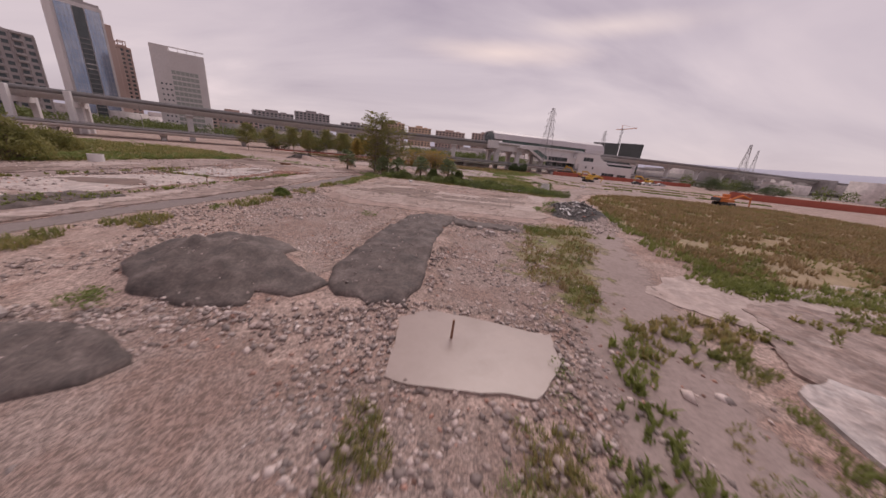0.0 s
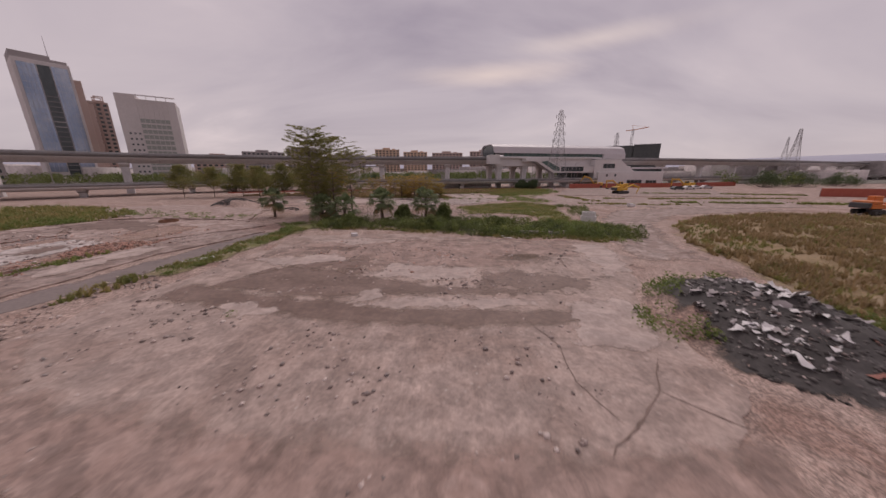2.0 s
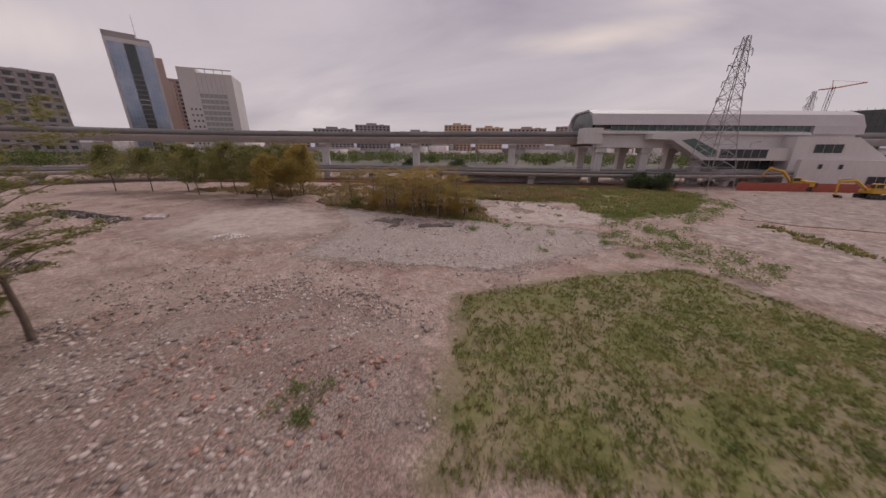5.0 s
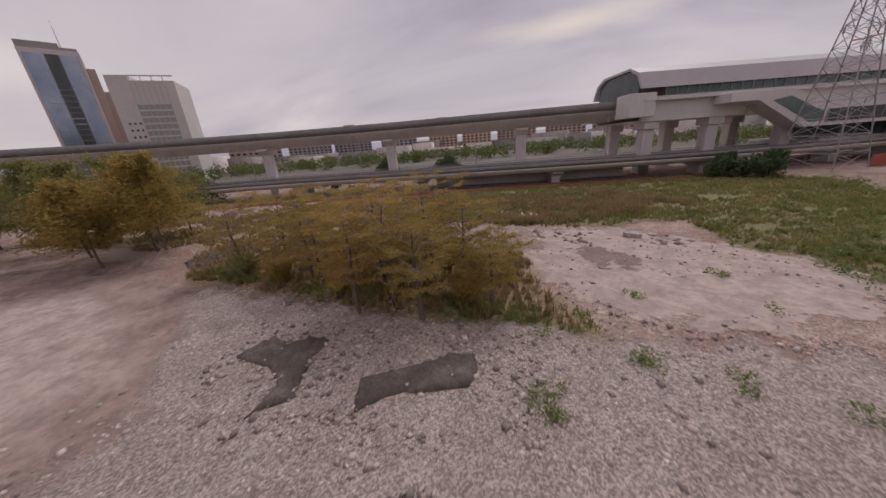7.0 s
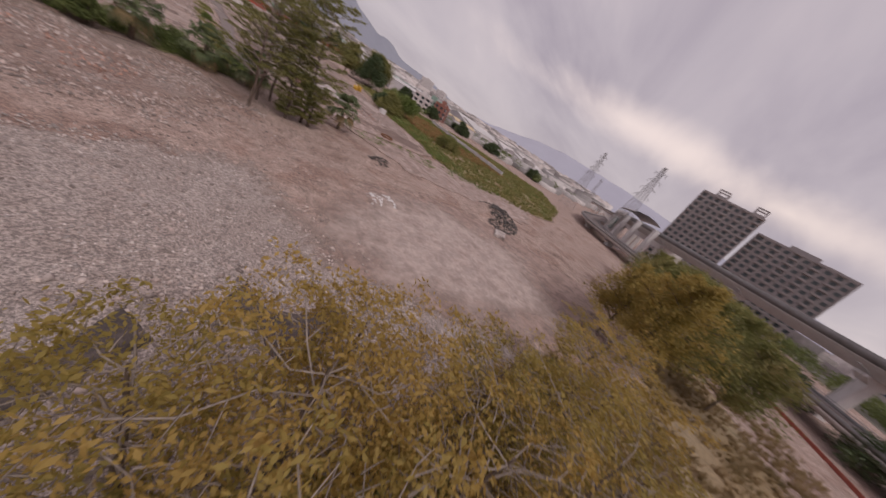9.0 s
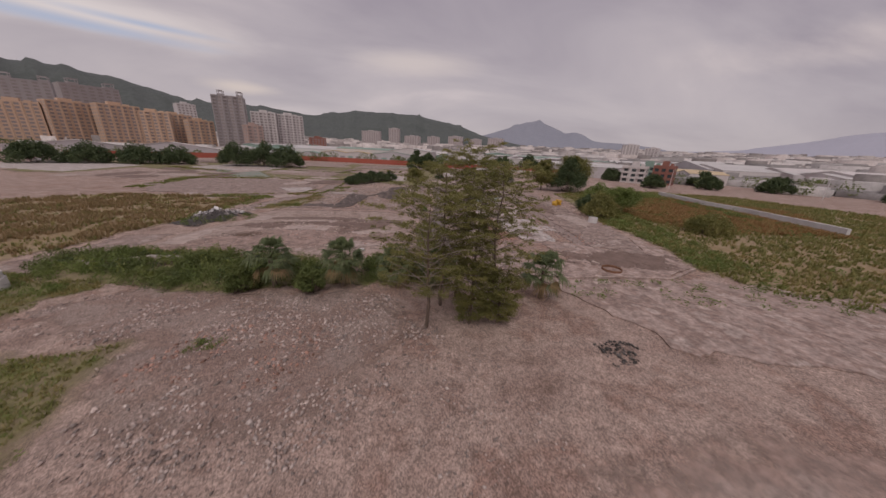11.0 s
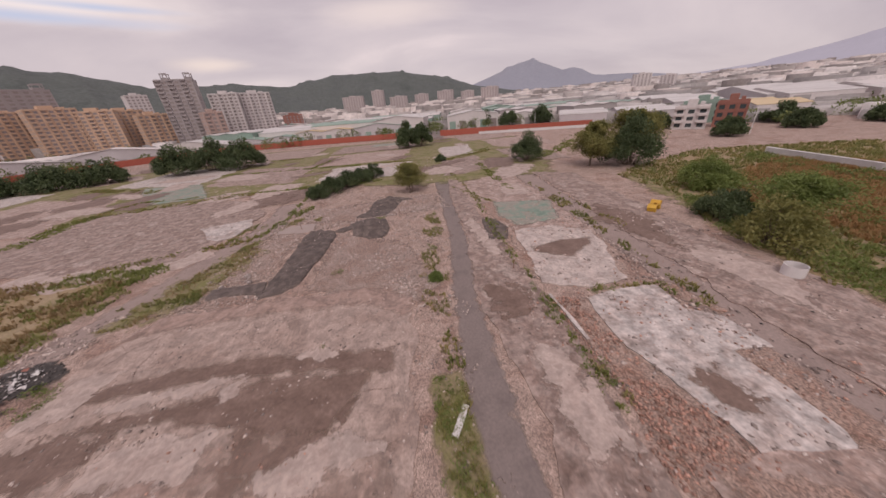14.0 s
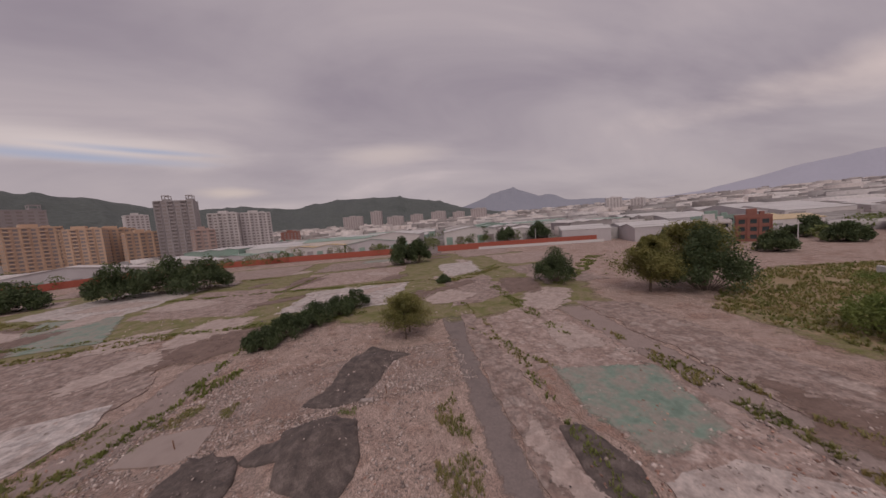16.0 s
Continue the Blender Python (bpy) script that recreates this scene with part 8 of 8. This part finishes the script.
ridge("hills", "long mountain range far off, paled by haze put into its colour", [(228, 3800, 90), (236, 3800, 130), (242, 3800, 210), (246, 3800, 270), (252, 3800, 300), (262, 3800, 300), (280, 3800, 220), (310, 3800, 120), (360, 3800, 110), (390, 3800, 110), (404, 3800, 115), (416, 3800, 130), (430, 3800, 140), (470, 3800, 150), (490, 3600, 200)], 700, HAZEHILL, 9.0, 0.025, 200)


def on_bearing(b, d):
    return EYE0[0] + d * math.sin(radians(b)), EYE0[1] + d * math.cos(radians(b))


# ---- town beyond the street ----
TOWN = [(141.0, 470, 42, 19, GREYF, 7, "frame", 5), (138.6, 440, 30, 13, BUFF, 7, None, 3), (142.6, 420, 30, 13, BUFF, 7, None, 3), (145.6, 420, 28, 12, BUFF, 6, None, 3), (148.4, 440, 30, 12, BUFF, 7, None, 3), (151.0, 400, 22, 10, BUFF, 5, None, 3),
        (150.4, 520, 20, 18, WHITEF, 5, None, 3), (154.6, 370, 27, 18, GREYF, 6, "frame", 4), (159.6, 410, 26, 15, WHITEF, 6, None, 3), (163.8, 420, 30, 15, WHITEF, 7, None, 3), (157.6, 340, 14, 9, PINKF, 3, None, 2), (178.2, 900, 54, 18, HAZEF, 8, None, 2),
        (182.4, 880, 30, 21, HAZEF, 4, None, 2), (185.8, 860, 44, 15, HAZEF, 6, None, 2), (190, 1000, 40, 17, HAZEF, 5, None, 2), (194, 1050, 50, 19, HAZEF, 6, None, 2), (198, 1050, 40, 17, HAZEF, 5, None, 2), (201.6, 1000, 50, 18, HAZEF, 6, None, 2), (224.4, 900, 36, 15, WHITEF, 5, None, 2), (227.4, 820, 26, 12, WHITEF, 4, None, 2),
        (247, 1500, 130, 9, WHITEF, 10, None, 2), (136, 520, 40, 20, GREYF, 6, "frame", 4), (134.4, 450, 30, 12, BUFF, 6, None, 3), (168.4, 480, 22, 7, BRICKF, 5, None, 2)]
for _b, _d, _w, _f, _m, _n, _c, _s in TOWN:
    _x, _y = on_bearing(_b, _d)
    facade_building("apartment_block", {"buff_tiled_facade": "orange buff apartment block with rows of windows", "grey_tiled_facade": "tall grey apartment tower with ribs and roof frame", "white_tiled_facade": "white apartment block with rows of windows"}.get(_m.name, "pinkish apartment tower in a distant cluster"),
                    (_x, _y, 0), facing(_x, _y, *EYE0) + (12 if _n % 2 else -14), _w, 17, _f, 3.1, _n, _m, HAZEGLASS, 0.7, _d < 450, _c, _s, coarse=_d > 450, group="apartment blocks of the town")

facade_building("brick_house", "red brick house of three storeys with white bands", (-166, -40, 0), facing(-166, -40, *EYE0), 10, 9, 3, 3.1, 3, BRICKF, DARKGLASS, 0.3, False, None, 2)
facade_building("small_house", "grey rendered house beside the brick one", (-152, -46, 0), facing(-152, -46, *EYE0), 12, 9, 3, 2.8, 3, WHITEF, DARKGLASS, 0.3, True, None, 2)
facade_building("small_house", "pale green rendered house among sheds", (-178, -62, 0), facing(-178, -62, *EYE0), 16, 9, 3, 3.0, 4, GREENSHED, DARKGLASS, 0.3, False, None, 2)


def shed(at, turn, w, d, h, spans, wall, roof, label, group="sheds of the industrial quarter"):
    """Factory shed: walls with doors, low-pitched roof spans with ridges and gutters."""
    ob = thing("shed", label, "shed", (at[0], at[1], 0), turn, group)
    bm = bmesh.new()
    box(bm, -w / 2, w / 2, -d / 2, d / 2, -0.4, h)
    s = w / spans
    for i in range(spans):
        tri = [((-w / 2 + s * (i + q)), h + (s * 0.07 if q == 0.5 else 0) - 0.02) for q in (0, 0.5, 1)]
        a, b = [bm.verts.new((x, -d / 2, z)) for x, z in tri], [bm.verts.new((x, d / 2, z)) for x, z in tri]
        bm.faces.new(a)
        bm.faces.new(b[::-1])
        for k in range(3):
            bm.faces.new((a[k], b[k], b[(k + 1) % 3], a[(k + 1) % 3]))
    part("wall", bm, wall, ob)
    for i in range(spans):
        x0, x1 = -w / 2 + s * i, -w / 2 + s * (i + 1)
        bm = bmesh.new()
        rise = s * 0.07
        pts = [(x0 - 0.2, h), ((x0 + x1) / 2, h + rise), (x1 + 0.2, h), (x1 + 0.2, h + 0.25), ((x0 + x1) / 2, h + rise + 0.3), (x0 - 0.2, h + 0.25)]
        a = [bm.verts.new((x, -d / 2 - 0.4, z)) for x, z in pts]
        b = [bm.verts.new((x, d / 2 + 0.4, z)) for x, z in pts]
        for k in range(6):
            bm.faces.new((a[k], b[k], b[(k + 1) % 6], a[(k + 1) % 6]))
        bm.faces.new((a[0], a[1], a[4], a[5]))
        bm.faces.new((a[1], a[2], a[3], a[4]))
        bm.faces.new((b[1], b[0], b[5], b[4]))
        bm.faces.new((b[2], b[1], b[4], b[3]))
        part("roof", bm, roof, ob)
    n = max(2, int(w / 7))
    for i in range(n):
        x = -w / 2 + w * (i + 0.5) / n
        bm = bmesh.new()
        box(bm, x - w / n * 0.3, x + w / n * 0.3, d / 2, d / 2 + 0.08, 0, h * 0.62)
        part("door", bm, (HAZEGLASS, GREENSHED, GREYF)[(i + int(w)) % 3], ob)
    return ob


_r = random.Random(12)
AX, LAT = Vector((-0.262, -0.965)), Vector((0.965, -0.262))
_o = Vector((-62, -168))
for _s in range(5):
    for _u in range(-4, 6):
        _w, _dd = _r.uniform(30, 42), _r.uniform(40, 54)
        _p = _o + AX * (30 + _s * 62 + _r.uniform(-4, 4)) + LAT * ((_u + 0.5) * 46 + (6 if _u >= 0 else -6))
        if _p.x > 96 and _p.y > -330 or _p.x < -190 and _p.y > -190:
            continue
        shed(_p, -15.2 + _r.choice((0, 0, 90)), _w, _dd, _r.uniform(7.5, 11), _r.choice((1, 2, 2, 3)), _r.choice((WHITEF, GREYF, GREENSHED, WHITEF)), _r.choice((SHEDROOF, SHEDROOF, SHEDROOF, GREENSHED, WHITEF)), "low factory shed with a pale sheet metal roof")
for _x, _y, _t, _w, _dd, _h, _n, _ro in ((-224, -68, 56, 46, 20, 6, 2, TANROOF), (-292, -118, 62, 80, 26, 8, 1, SHEDROOF), (-262, -150, 62, 70, 30, 7, 2, SHEDROOF), (-170, -90, 60, 44, 26, 7, 2, SHEDROOF), (-150, -118, 56, 40, 26, 7, 2, SHEDROOF), (-320, -56, 66, 70, 26, 7, 2, SHEDROOF), (-300, -120, 66, 110, 36, 8, 2, SHEDROOF), (-330, -60, 70, 90, 30, 8, 2, WHITEF),
                                         (-280, -180, 60, 100, 40, 8, 3, SHEDROOF), (-380, -170, 60, 120, 40, 9, 3, SHEDROOF), (112, -196, -12, 60, 16, 5, 1, SHEDROOF), (150, -176, 20, 70, 16, 5, 1, WHITEF), (66, -208, -10, 50, 18, 5, 2, GREENSHED), (20, -204, -14, 44, 20, 7, 2, TANROOF), (-22, -192, -15, 40, 20, 7, 1, GREENSHED), (190, -150, 38, 60, 16, 5, 1, SHEDROOF)):
    shed((_x, _y), _t, _w, _dd, _h, _n, _r.choice((WHITEF, WHITEF, GREYPANEL)), _ro, "long low factory shed with a sheet metal roof")


def rooftops(label, b0, b1, d0, d1, count, size, tall, material, seed, rise=0.0):
    """Roofs and walls of a low town past counting."""
    r = np.random.default_rng(seed)
    b = np.radians(b0 + (b1 - b0) * r.random(count))
    d = d0 + (d1 - d0) * r.random(count) ** 0.8
    c = np.stack([EYE0[0] + d * np.sin(b), EYE0[1] + d * np.cos(b)], 1)
    w, l, h = size * (0.5 + r.random(count)), size * (0.5 + 1.2 * r.random(count)), tall * (0.5 + 0.9 * r.random(count) ** 2) + rise * np.maximum(0, d - 500)
    a = r.random() * 0.5 + r.integers(0, 2, count) * 1.57 + r.normal(size=count) * 0.06
    cube = np.array([(x, y, z) for z in (0, 1) for x, y in ((-0.5, -0.5), (0.5, -0.5), (0.5, 0.5), (-0.5, 0.5))])
    v = cube[None] * np.stack([w, l, h], 1)[:, None]
    x, y = v[..., 0] * np.cos(a)[:, None] - v[..., 1] * np.sin(a)[:, None], v[..., 0] * np.sin(a)[:, None] + v[..., 1] * np.cos(a)[:, None]
    v = np.stack([x + c[:, :1], y + c[:, 1:], v[..., 2] - 0.3], -1)
    f = np.array([(4, 5, 6, 7), (0, 1, 5, 4), (1, 2, 6, 5), (2, 3, 7, 6), (3, 0, 4, 7)])[None] + 8 * np.arange(count)[:, None, None]
    return tagged(part_np("rooftops", v.reshape(-1, 3), f.reshape(-1, 4), material), label, "buildings", kind="stuff")


TOWNM = surface("mixed_town_walls", [(0.34, 0.29, 0.275), (0.46, 0.41, 0.395), (0.40, 0.33, 0.31)], 0.01, 0.4, 0.3, 0.85, 0.05, 0.05, per="island")
TOWNP = surface("pale_town_roofs", [(0.36, 0.325, 0.32), (0.49, 0.45, 0.44), (0.42, 0.385, 0.38)], 0.01, 0.4, 0.25, 0.8, 0.05, 0.05, per="island")
rooftops("crowded low rooftops of the distant town climbing to the hills", 128, 200, 440, 1350, 1900, 18, 14, TOWNM, 1, 0.03)
rooftops("pale low roofs of the distant industrial plain rising to the hills", 186, 262, 420, 2300, 2600, 34, 9, TOWNP, 2, 0.03)
rooftops("grey walls between the pale roofs of the far plain", 186, 262, 500, 2300, 900, 26, 12, TOWNM, 9, 0.032)
rooftops("white sheet metal roofs beyond the street", 134, 200, 290, 430, 130, 20, 6, TOWNP, 8)
rooftops("low town behind the viaduct", -75, 75, 300, 1500, 1300, 24, 11, TOWNM, 3)
rooftops("low town on the far side", 75, 128, 320, 1500, 500, 24, 11, TOWNM, 4)
rooftops("pale low roofs of the industrial quarter", 222, 262, 215, 480, 150, 20, 6, TOWNP, 5)
rooftops("low grey houses among the sheds", 200, 262, 240, 700, 160, 12, 8, TOWNM, 6)
for _i, (_b0, _b1, _d0, _d1, _n) in enumerate(((226, 262, 190, 420, 60), (-66, 40, 205, 290, 300), (128, 200, 215, 600, 200), (186, 262, 230, 1000, 260), (40, 110, 200, 500, 90))):
    _r2 = np.random.default_rng(70 + _i)
    _bb = np.radians(_b0 + (_b1 - _b0) * _r2.random(_n))
    _dd2 = _d0 + (_d1 - _d0) * _r2.random(_n)
    _c = np.stack([EYE0[0] + _dd2 * np.sin(_bb), EYE0[1] + _dd2 * np.cos(_bb), 2.5 + 2 * _r2.random(_n)], 1)
    _R = np.stack([3 + 3 * _r2.random(_n), 3 + 3 * _r2.random(_n), 2.5 + 2 * _r2.random(_n)], 1)
    tagged(part_np("far_trees", *leaves(_c, _R, 150, 0.6, 75 + _i, 0.5), LEAF_DARK), "dark trees scattered through the far town", "trees", kind="stuff")

patch("street", lane([(-54, -128), (-64, -165), (-100, -300), (-165, -540)], [8, 9, 10, 12]), ASPHALT, 0.0, "straight grey street running away between sheds", "road", 0.1, 4.0)
patch("street", lane([(190, -134), (140, -166), (88, -192), (40, -186), (10, -177), (-50, -160), (-100, -136), (-150, -112), (-260, -60)], [8, 8, 8, 8, 8, 8, 8, 8, 8]), ASPHALT, -0.02, "grey street behind the red hoarding", "road", 0.1, 4.0)


def railing(pts, label):
    ob = thing("railing", label, "railing", (*pts[0], 0))
    path = spline(pts, 4)
    rel = path - np.array(pts[0])
    for z in (0.55, 1.0):
        part_np("rail", *sweep(rel, [(-0.06, z), (-0.06, z + 0.16), (0.06, z + 0.16), (0.06, z)]), WHITE, ob)
    bm = bmesh.new()
    box(bm, -0.12, 0.12, -0.12, 0.12, -0.4, 1.3)
    me = bpy.data.meshes.new("post")
    bm.to_mesh(me)
    bm.free()
    me.materials.append(WHITE)
    for x, y, a in along(rel, 3.2):
        p = new("post", me)
        p.parent, p.matrix_basis = ob, pose(x, y, 0, 0, 0, a)


railing([(120, -186), (88, -197), (40, -192), (10, -183), (-52, -166)], "white concrete railing along the canal street")
railing([(-76, -156), (-102, -143), (-152, -119), (-240, -76)], "white concrete railing along the canal street")
hoarding([(-80, -122), (-142, -93)], 1.6, WHITE, "white sheet hoarding in front of the red one")


# ---- excavators ----
def excavator(at, turn, paint, label, boom=50, stick=-70, name="excavator"):
    ob = thing(name, label, "excavator", (at[0], at[1], ground_z(*at) + 0.08), turn, "parked excavators")
    for s in (-1, 1):
        bm = bmesh.new()
        box(bm, -2.1, 2.1, s * 1.15 - 0.3, s * 1.15 + 0.3, 0.0, 0.9, 0.28)
        t = part("track", bm, RUBBER, ob)
        bm = bmesh.new()
        for k in range(5):
            bar(bm, (-1.5 + k * 0.75, s * 1.15 - 0.34, 0.4), (-1.5 + k * 0.75, s * 1.15 + 0.34, 0.4), 0.25, 10)
        part("wheels", bm, DARKSTEEL, t)
    bm = bmesh.new()
    box(bm, -2.3, 1.5, -1.3, 1.3, 1.05, 1.75, 0.1)
    box(bm, -2.4, -0.6, -1.3, 1.3, 1.75, 2.3, 0.15)
    part("body", bm, paint, ob)
    bm = bmesh.new()
    bar(bm, (0, 0, 0.6), (0, 0, 1.05), 0.8, 16)
    part("slewing_ring", bm, DARKSTEEL, ob)
    bm = bmesh.new()
    box(bm, -2.75, -2.3, -1.3, 1.3, 1.1, 2.0, 0.15)
    part("counterweight", bm, DARKSTEEL, ob)
    bm = bmesh.new()
    box(bm, 0.0, 1.5, 0.35, 1.3, 1.75, 3.0, 0.12)
    cab = part("cab", bm, paint, ob)
    bm = bmesh.new()
    box(bm, 0.2, 1.52, 0.45, 1.2, 2.15, 2.85)
    box(bm, 0.25, 1.35, 1.2, 1.32, 2.15, 2.85)
    part("cab_window", bm, DARKGLASS, cab)
    b, s = radians(boom), radians(stick)
    p0, p1 = Vector((1.3, -0.1, 1.7)), Vector((1.3 + 3.0 * math.cos(b), -0.1, 1.7 + 3.0 * math.sin(b)))
    p2 = p1 + Vector((math.cos(b - 0.7), 0, math.sin(b - 0.7))) * 2.6
    p3 = p2 + Vector((math.cos(s), 0, math.sin(s))) * 2.7
    bm = bmesh.new()
    bar(bm, p0, p1, 0.28, 4, 0.36)
    bar(bm, p1, p2, 0.36, 4, 0.24)
    part("boom", bm, paint, ob)
    bm = bmesh.new()
    bar(bm, p2 - (p3 - p2) * 0.18, p3, 0.26, 4, 0.16)
    part("stick", bm, paint, ob)
    bm = bmesh.new()
    bar(bm, p0 + Vector((0.3, 0, -0.1)), p1 + Vector((-0.1, 0, -0.4)), 0.09, 8)
    bar(bm, p1 + Vector((0.4, 0, 0.35)), p2 - (p3 - p2) * 0.15, 0.08, 8)
    part("ram", bm, STEEL, ob)
    bm = bmesh.new()
    u = p3
    pts = [(0.1, 0.1), (-0.75, -0.05), (-0.95, -0.6), (-0.5, -0.95), (0.25, -0.75), (-0.35, -0.45)]
    a = [bm.verts.new((u.x + x, -0.6, max(0.05, u.z + z))) for x, z in pts]
    c = [bm.verts.new((u.x + x, 0.4, max(0.05, u.z + z))) for x, z in pts]
    for k in range(6):
        bm.faces.new((a[k], c[k], c[(k + 1) % 6], a[(k + 1) % 6]))
    bm.faces.new(a)
    bm.faces.new(c[::-1])
    part("bucket", bm, DARKSTEEL, ob)
    return ob


excavator((74, 169), 160, YELLOW, "yellow tracked excavator with its boom raised", 55, -60)
excavator((78, 157), 185, YELLOW, "yellow tracked excavator with folded boom", 35, -95)
excavator((63, 131), 10, YELLOW, "yellow tracked excavator parked low in brown weeds", 20, -110)
excavator((110, 163), 170, YELLOW, "small yellow excavator on the yard", 40, -90)
excavator((76, 81.4), 0, ORANGE, "orange tracked excavator with upright stick", 25, -80)


def grab(at, turn):
    """Two digger buckets and an arm piece lying together."""
    ob = thing("digger_attachment", "yellow digger attachments lying on the concrete floor", "machine part", (at[0], at[1], ground_z(*at) + 0.1), turn)
    for k, (x, s) in enumerate(((-1.1, 1.0), (1.0, 0.85))):
        bm = bmesh.new()
        pts = [(0, 1.3), (0.9, 1.5), (1.3, 0.9), (1.0, 0.1), (0.1, 0.0), (0.5, 0.7)]
        a = [bm.verts.new((x + px * s, -0.7 * s, pz * s)) for px, pz in pts]
        b = [bm.verts.new((x + px * s, 0.7 * s, pz * s)) for px, pz in pts]
        for i in range(6):
            bm.faces.new((a[i], b[i], b[(i + 1) % 6], a[(i + 1) % 6]))
        bm.faces.new(a)
        bm.faces.new(b[::-1])
        part("bucket", bm, YELLOW, ob)
    bm = bmesh.new()
    bar(bm, (-2.0, -0.3, 0.3), (1.8, 0.4, 1.7), 0.3, 4, 0.2)
    part("arm", bm, YELLOW, ob)


grab((-56.2, 30), 30)


def ring_thing(name, label, at, r, h, thick, material, category, z=0.0, parent_group=""):
    bm = bmesh.new()
    n = 28
    rows = []
    for rad, zz in ((r, 0), (r, h), (r - thick, h), (r - thick, 0)):
        rows.append([bm.verts.new((rad * math.cos(6.2832 * i / n), rad * math.sin(6.2832 * i / n), zz)) for i in range(n)])
    for k in range(4):
        for i in range(n):
            bm.faces.new((rows[k][i], rows[k][(i + 1) % n], rows[(k + 1) % 4][(i + 1) % n], rows[(k + 1) % 4][i]))
    ob = part(name, bm, material)
    ob.matrix_basis = pose(at[0], at[1], ground_z(*at) + z)
    return tagged(ob, label, category, parent_group)


ring_thing("steel_ring", "large rusty steel ring lying on the slab", (-35.4, 75.2), 1.15, 0.34, 0.06, RUST, "ring", 0.08)
for _k in range(3):
    ring_thing("manhole_ring", "grey precast concrete manhole ring in a stack", (25.6, 73.6), 1.0 - 0.12 * (_k == 2), 0.55, 0.14, WALLC, "ring", 0.57 * _k, "stacked manhole rings")
ring_thing("plastic_tub", "white round plastic tub beside the field", (-51.6, 50.6), 0.9, 1.1, 0.05, WHITE, "tub", 0.1)
for _x, _y, _t, _l in ((16.6, 66.4, -8, 4.4), (20.4, 66.8, 14, 2.2), (23.6, 67.6, -30, 2.0)):
    bm = bmesh.new()
    box(bm, -_l / 2, _l / 2, -0.18, 0.18, 0, 0.42, 0.03)
    _k = part("kerb_stone", bm, PALE_CONCRETE)
    _k.matrix_basis = pose(_x, _y, ground_z(_x, _y), 0, 0, _t)
    tagged(_k, "long pale concrete kerb at the hedge", "kerb", "kerbs at the hedge")


def stake(x, y, h, label):
    bm = bmesh.new()
    bar(bm, (0, 0, -0.2), (0.03, 0, h), 0.05, 8, 0.045)
    ob = part("stake", bm, RUST)
    ob.matrix_basis = pose(x, y, ground_z(x, y))
    tagged(ob, label, "stake", "stakes in the ground")


stake(2.3, 13.4, 0.9, "short rusty steel stake standing in the puddle")
stake(-15.6, 12.0, 0.9, "short rusty steel stake at the netting")
stake(-26.5, 39.5, 1.3, "thin rusty steel stake beside the lane")


def utility_pole(x, y, h):
    ob = thing("utility_pole", "slim grey concrete utility pole", "pole", (x, y, 0), 30, "utility poles along the streets")
    bm = bmesh.new()
    bar(bm, (0, 0, -0.3), (0, 0, h), 0.16, 8, 0.1)
    part("pole", bm, WALLC, ob)
    bm = bmesh.new()
    bar(bm, (-0.9, 0, h - 0.7), (0.9, 0, h - 0.7), 0.06)
    part("crossarm", bm, STEEL, ob)
    return ob


_p0 = utility_pole(70, -188, 9)
for _x, _y in ((30, -190), (-10, -178), (-40, -168), (-66, -190), (-84, -136), (-120, -124), (-80, -236), (-100, -290), (-150, -20), (-200, 10), (112, -182), (140, -172), (-45, -135)):
    copy_thing(_p0, pose(_x, _y, 0, 0, 0, 30))


def car(at, turn, paint, label):
    ob = thing("car", label, "car", (at[0], at[1], ground_z(*at) + 0.02), turn, "parked cars")
    bm = bmesh.new()
    extrude_profile(bm, [(-2.1, 0.35), (-2.15, 0.8), (-1.9, 0.95), (-0.9, 1.02), (-0.4, 1.42), (1.1, 1.45), (1.8, 1.0), (2.1, 0.9), (2.15, 0.35)], -0.85, 0.85)
    part("body", bm, paint, ob)
    bm = bmesh.new()
    extrude_profile(bm, [(-0.75, 1.02), (-0.36, 1.36), (1.06, 1.38), (1.6, 1.04)], -0.87, 0.87)
    part("window", bm, DARKGLASS, ob)
    for x in (-0.8, 0.8):
        for y in (-1.35, 1.35):
            bm = bmesh.new()
            bar(bm, (x - 0.1, y, 0.32), (x + 0.1, y, 0.32), 0.32, 14)
            part("wheel", bm, RUBBER, ob)


for _i, (_x, _y, _t) in enumerate(((128, -92, 70), (133, -88, 72), (138, -84, 68), (144, -80, 70), (150, -76, 66), (-52, -150, 15), (-56, -160, 15), (-70, -196, 15), (-80, -240, 15), (-92, -262, 15), (96, 150, 90), (102, 152, 92), (108, 156, 88), (114, 158, 90), (-40, 172, 20), (-46, 176, 25), (-34, 170, 20), (-50, 170, 25))):
    car((_x, _y), _t, (WHITE, GREYPANEL, DARKSTEEL, WHITE)[_i % 4], "parked car beyond the site")
